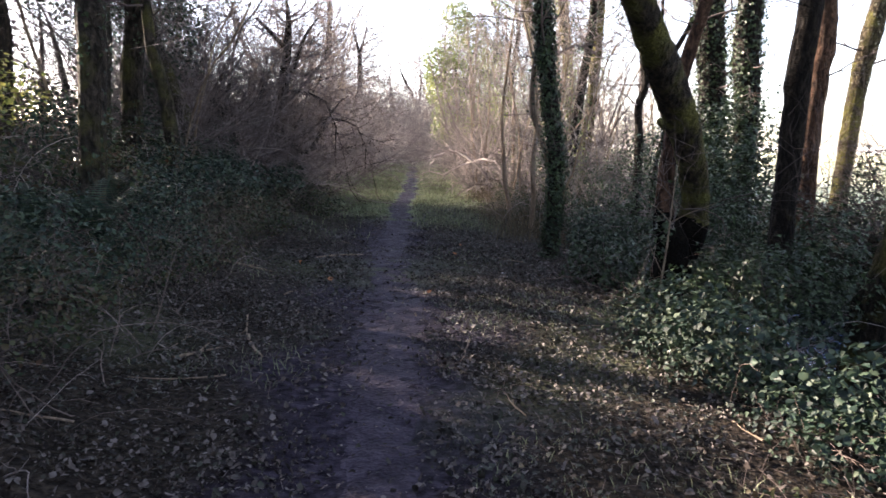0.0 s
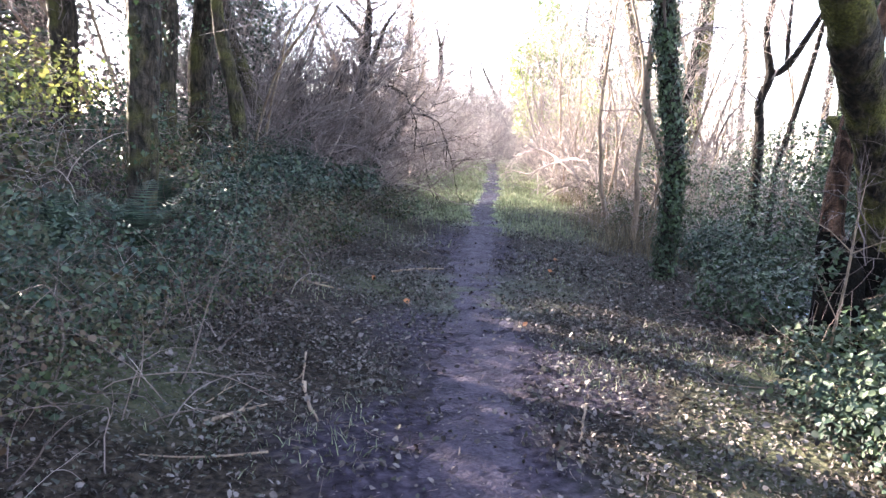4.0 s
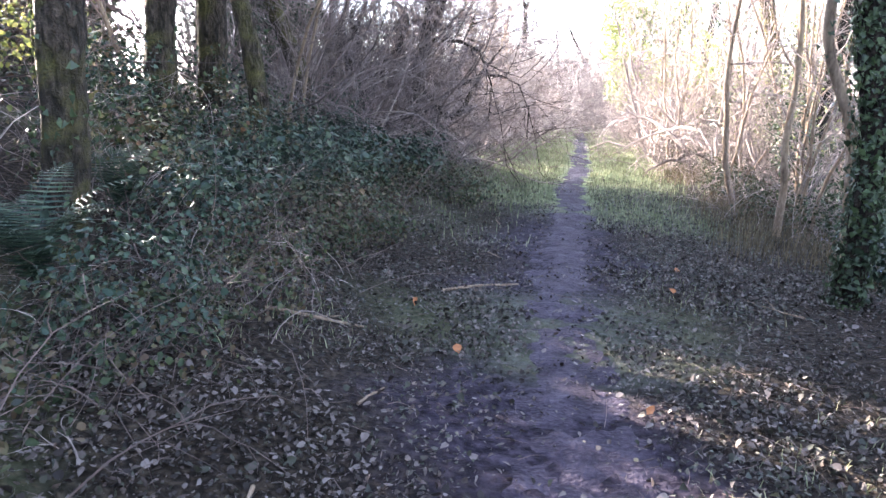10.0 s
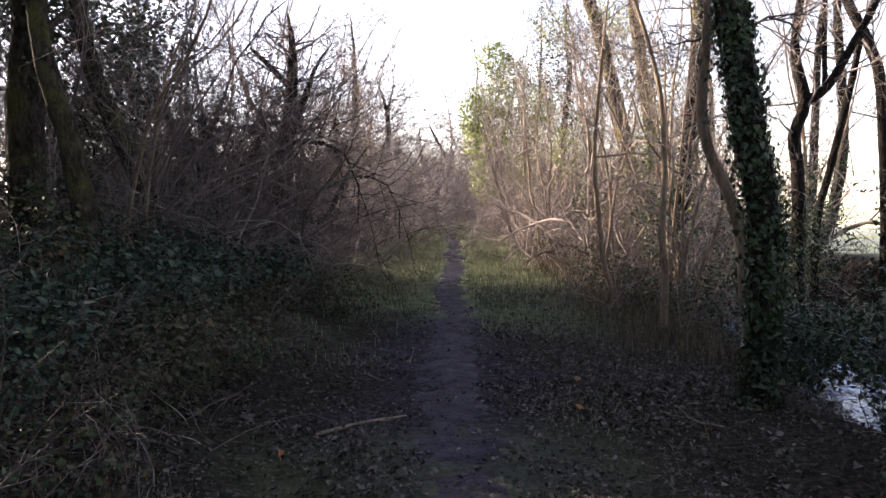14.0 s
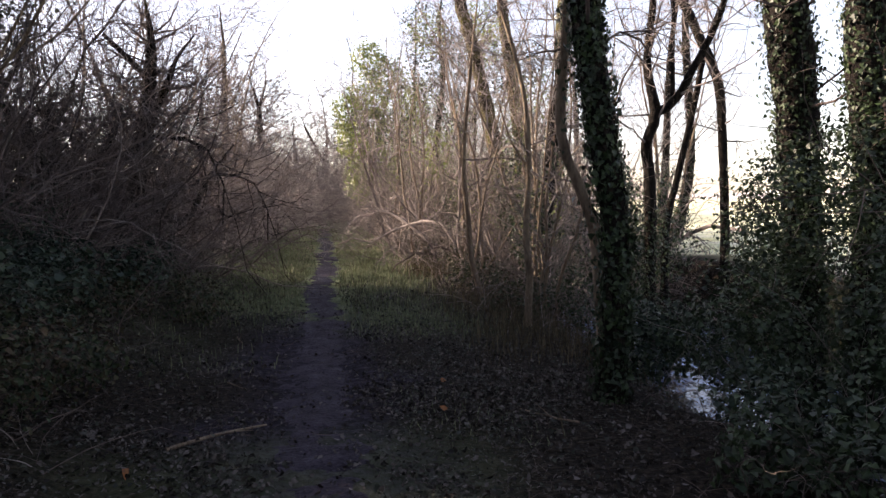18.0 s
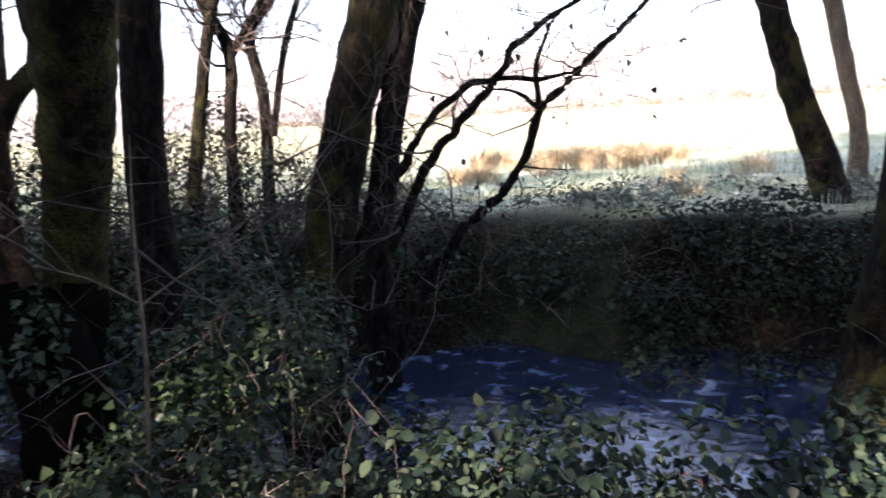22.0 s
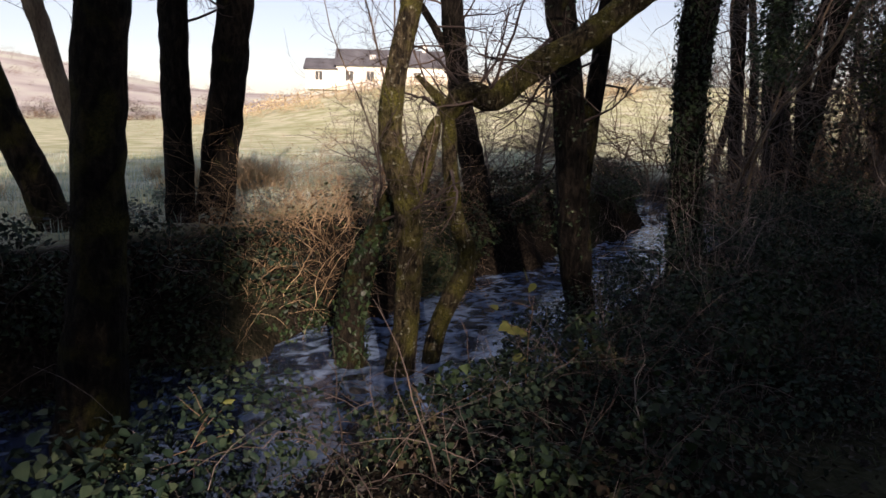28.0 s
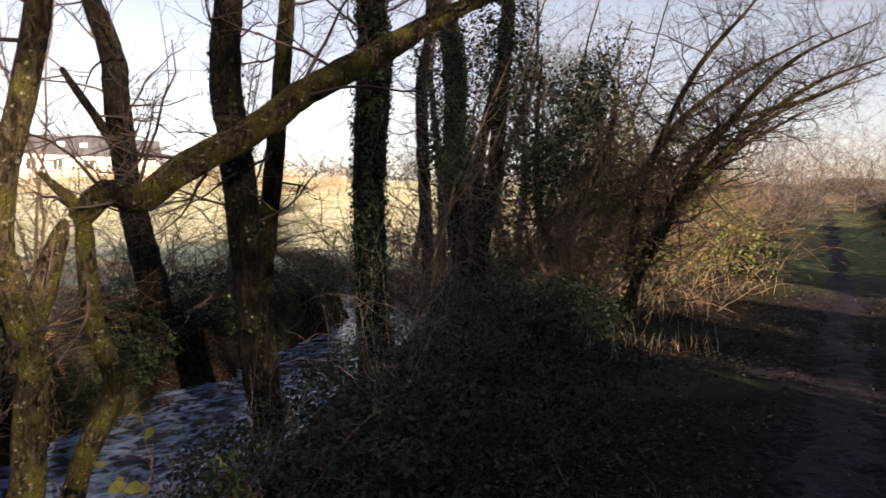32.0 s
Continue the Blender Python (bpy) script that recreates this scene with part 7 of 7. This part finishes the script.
stick(-1.6, 2.9, -1.1, 3.2, 0.012)
for k in range(26):
    a, b = RNG.uniform(-2.8, 2.4), RNG.uniform(-5.5, 9)
    if abs(a - float(path_x(b))) > 0.5:
        c = RNG.uniform(0, 6.28)
        l = RNG.uniform(0.2, 0.6)
        stick(a, b, a + l * math.cos(c), b + l * math.sin(c), RNG.uniform(0.004, 0.009), "thin fallen twig among dead leaves")
for a, b in ((-0.48, 3.1), (1.15, 5.3), (1.0, 4.6), (0.55, 2.4), (-0.9, 3.9)):
    z = float(ground_z(a, b)) + 0.03
    v, f = leaves(np.array([[a, b, z]]), np.array([[0.2, -0.6, 1.0]]), np.array([0.075]))
    root = thing("fallen_leaf", (a, b, z), "curled orange fallen leaf on the ground", "leaf", "fallen leaves")
    part_np("blade", v, [f], ORANGE, root)

# stones in the stream
def stone(x, y, z, s):
    bm = bmesh.new()
    bmesh.ops.create_icosphere(bm, subdivisions=2, radius=1)
    for q in bm.verts:
        q.co *= 1 + 0.25 * noise.noise(q.co * 1.4 + Vector((x, y, z)))
        q.co = Vector((q.co.x * s, q.co.y * s * 0.8, q.co.z * s * 0.5))
    for fc in bm.faces:
        fc.smooth = True
    me = bpy.data.meshes.new("stone")
    bm.to_mesh(me)
    bm.free()
    me.materials.append(STONE)
    ob = new("stone", me)
    ob.location = (x, y, z)
    tagged(ob, "wet grey stone in the stream", "stone", "stream stones")


for k in range(22):
    b = RNG.uniform(-16, 9)
    stone(float(river_x(b)) + RNG.uniform(-1.05, 1.05), b, WATER_Z - RNG.uniform(0.01, 0.06), RNG.uniform(0.05, 0.14))

for k in range(26):
    b = RNG.uniform(-17, -9.5)
    stone(float(river_x(b)) + RNG.uniform(-1.0, 1.0), b, WATER_Z - RNG.uniform(0.0, 0.04), RNG.uniform(0.06, 0.16))

# ---- the far side of the field ----
def box(bm, x0, y0, z0, x1, y1, z1):
    m = Matrix.LocRotScale(((x0 + x1) / 2, (y0 + y1) / 2, (z0 + z1) / 2), None, (x1 - x0, y1 - y0, z1 - z0))
    bmesh.ops.create_cube(bm, size=1, matrix=m)


def prism(bm, x0, x1, y0, y1, z0, z1):
    """A gabled roof with its ridge along x."""
    ym = (y0 + y1) / 2
    vs = [bm.verts.new(c) for c in ((x0, y0, z0), (x1, y0, z0), (x1, y1, z0), (x0, y1, z0), (x0, ym, z1), (x1, ym, z1))]
    for q in ((0, 1, 5, 4), (2, 3, 4, 5), (0, 4, 3), (1, 2, 5), (3, 2, 1, 0)):
        bm.faces.new([vs[i] for i in q])


def house(x, y, turn):
    z = float(ground_z(x, y)) - 0.2
    root = new("farmhouse")
    root.matrix_basis = pose(x, y, z, 0, 0, turn)
    tagged(root, "white rendered farmhouse with grey slate roof beyond the field", "house")
    for nm, x0, x1, h, r in (("main", -4.5, 11.0, 3.1, 5.5), ("wing", -8.5, -4.5, 2.6, 4.2)):
        bm = bmesh.new()
        box(bm, x0, -3.2, 0, x1, 3.2, h)
        part("wall", bm, RENDER, root)
        bm = bmesh.new()
        prism(bm, x0 - 0.25, x1 + 0.25, -3.6, 3.6, h - 0.05, r)
        part("roof", bm, SLATE, root, "grey slate roof")
    for wx_, wz, ww, wh in ((-3.3, 1.2, 1.0, 1.2), (-0.6, 1.2, 1.0, 1.2), (2.6, 1.2, 1.1, 1.3), (5.6, 1.2, 1.0, 1.2), (-7.2, 1.2, 0.9, 1.1)):
        bm = bmesh.new()
        box(bm, wx_, -3.26, wz, wx_ + ww, -3.21, wz + wh)
        w = part("window", bm, GLASS, root, "dark window pane")
        bm = bmesh.new()
        for q in ((wx_ - 0.08, wz - 0.08, wx_ + ww + 0.08, wz), (wx_ - 0.08, wz + wh, wx_ + ww + 0.08, wz + wh + 0.08), (wx_ - 0.08, wz, wx_, wz + wh), (wx_ + ww, wz, wx_ + ww + 0.08, wz + wh), (wx_ + ww / 2 - 0.03, wz, wx_ + ww / 2 + 0.03, wz + wh)):
            box(bm, q[0], -3.3, q[1], q[2], -3.215, q[3])
        part("frame", bm, RENDER, w)
    for wx_ in (2.6, 0.2):
        bm = bmesh.new()
        m = pose(wx_, -1.85, 4.35, 34, 0, 0) @ Matrix.Diagonal((0.8, 1.0, 0.12, 1))
        bmesh.ops.create_cube(bm, size=1, matrix=m)
        part("skylight", bm, RENDER, root, "small roof window")
    bm = bmesh.new()
    box(bm, 6.8, -0.4, 4.9, 7.5, 0.4, 6.3)
    part("chimney", bm, RENDER, root)


HX, HY = 97 * math.sin(radians(130.8)), 97 * math.cos(radians(130.8))
house(HX, HY, 228)
for k in range(26):
    a = radians(119 + k * 1.0)
    fx_, fy_ = 84 * math.sin(a), 84 * math.cos(a)
    z = float(ground_z(fx_, fy_))
    root = thing("fence_post", (fx_, fy_, z), "pale timber fence post on the hill before the house", "fence post", "field fence")
    bm = bmesh.new()
    box(bm, -0.06, -0.06, -0.2, 0.06, 0.06, 1.15)
    part("post", bm, TIMBER, root)
    for h in (0.45, 0.95):
        bm = bmesh.new()
        b = radians(119 + (k + 1) * 1.0)
        q = Vector((84 * math.sin(b) - fx_, 84 * math.cos(b) - fy_, float(ground_z(84 * math.sin(b), 84 * math.cos(b))) - z))
        m = Matrix.Translation((0, 0, h)) @ Matrix.Translation(q / 2) @ q.to_track_quat("X", "Z").to_matrix().to_4x4() @ Matrix.Diagonal((q.length, 0.04, 0.1, 1))
        bmesh.ops.create_cube(bm, size=1, matrix=m)
        part("rail", bm, TIMBER, root)


def hedge(label, r0, r1, a0, a1, n, h, mat, name="hedge", flake=0.06, squat=0.6, m=170):
    """A far hedge or wood: bushes of uneven size along an arc, made of small flakes."""
    a = radians(a0) + (np.linspace(0, 1, n) + RNG.normal(size=n) * 0.6 / n) * radians(a1 - a0)
    r = r0 + (r1 - r0) * RNG.uniform(0, 1, n)
    x, y = r * np.sin(a), r * np.cos(a)
    z = ground_z(x, y)
    root = thing(name, (x.mean(), y.mean(), z.mean()), label, "hedge")
    s = h * (0.4 + 0.9 * RNG.uniform(0, 1, n) ** 1.8)
    d = normed(RNG.normal(size=(n, m, 3)))
    p = np.stack([x, y, z + s * 0.42], 1)[:, None] + d * s[:, None, None] * np.array([0.75, 0.75, squat]) * RNG.uniform(0.2, 1, (n, m, 1)) ** 0.6
    v, f = leaves(p.reshape(-1, 3), d.reshape(-1, 3) + RNG.normal(size=(n * m, 3)) * 0.4, np.repeat(s, m) * flake * RNG.uniform(0.6, 1.6, n * m))
    part_np("clumps", v, [f], mat, root, kind="stuff")


hedge("dark bare trees and bushes along the far edge of the field", 195, 206, 66, 119, 150, 5.0, FARWOOD, flake=0.045, m=320)
hedge("rusty strip of dead bracken along the foot of the far hedge", 184, 190, 66, 119, 170, 2.4, TWIG_RUST, "bracken", 0.09, 0.45, 90)
hedge("hedge lines across the hillside", 330, 334, 62, 120, 110, 5.0, HAZY_HEDGE, "far_hedge", 0.06, m=150)
hedge("hedge lines across the hillside", 520, 526, 60, 118, 120, 5.5, HAZY_HEDGE, "far_hedge", 0.06, m=130)
hedge("hedge lines across the hillside", 690, 700, 60, 118, 120, 6.0, HAZY_HEDGE, "far_hedge", 0.06, m=130)
hedge("bare woods on the lower hillside", 240, 400, 68, 125, 90, 6.0, HAZY_HEDGE, "hillside_wood", 0.05, m=220)
hedge("bare woods and hedges on the hillside", 450, 900, 60, 125, 110, 8.0, HAZY_HEDGE, "hillside_wood", 0.05, m=180)
hedge("rusty bracken strip below the house", 68, 84, 116, 152, 230, 1.9, STRAW, "bracken", 0.06, 0.5, 130)
for k in range(13):
    a, r = radians(137 + 3 * k), RNG.uniform(100, 114)
    thicket("bare trees beyond the house", r * math.sin(a), r * math.cos(a), RNG.uniform(6, 9), RNG.uniform(6, 8), 16, FARWOOD, 1.0, "far_bush", base_r=0.035, fine=False)

# timber gate across the path behind
def gate(x, y, turn):
    z = float(ground_z(x, y))
    root = new("timber_gate")
    root.matrix_basis = pose(x, y, z, 0, 0, turn)
    tagged(root, "timber field gate with pale posts across the path", "gate")
    for px_ in (-1.0, 1.0):
        bm = bmesh.new()
        box(bm, px_ - 0.09, -0.09, -0.3, px_ + 0.09, 0.09, 1.45)
        bmesh.ops.bevel(bm, geom=bm.edges[:], offset=0.02, segments=1, affect="EDGES")
        part("post", bm, TIMBER, root)
    for h in (0.25, 0.5, 0.75, 1.0, 1.2):
        bm = bmesh.new()
        box(bm, -0.9, -0.03, h, 0.9, 0.03, h + 0.09)
        part("rail", bm, TIMBER, root)
    for px_ in (-0.5, 0.0, 0.5):
        bm = bmesh.new()
        box(bm, px_ - 0.04, 0.035, 0.2, px_ + 0.04, 0.06, 1.3)
        part("upright", bm, TIMBER, root)


gate(-6.7, -44.0, 9)
bpy.data.objects["timber_gate"].scale = (0.72, 0.72, 0.72)
for bx, by, bh, bs, mt in ((-7.9, -33.0, 2.4, 2.6, TWIG_DARK), (-7.2, -28.0, 2.2, 2.4, TWIG_DARK), (-6.0, -23.0, 1.8, 2.0, TWIG_DARK), (-4.0, -46.0, 5.0, 4.0, TWIG), (-7.0, -48.0, 5.5, 4.5, TWIG), (-10.0, -46.0, 5.0, 4.5, TWIG), (-1.5, -43.0, 5.0, 4.0, TWIG), (1.5, -40.0, 5.0, 4.0, TWIG), (-12.5, -42.0, 4.5, 4.0, TWIG), (-3.2, -34.0, 4.2, 3.0, TWIG), (-1.6, -30.0, 4.5, 3.0, TWIG), (-3.4, -38.0, 5.0, 3.4, TWIG), (-9.0, -38.0, 4.5, 3.6, TWIG), (-5.5, -50.0, 6.5, 4.5, TWIG), (-9.0, -50.0, 6.5, 4.5, TWIG)):
    thicket("sunlit bare brush around the gate", bx, by, bh, bs, 20, mt, 1.0, fine=False)
leafy("dark evergreen bush beside the path near the gate", [(-6.6, -30.0, 2.0, 1.1, 1.5, 1.2), (-5.7, -25.0, 1.3, 1.0, 1.5, 1.0)], 2600, 0.12, DARKGREEN, "evergreen_bush", canes=10)
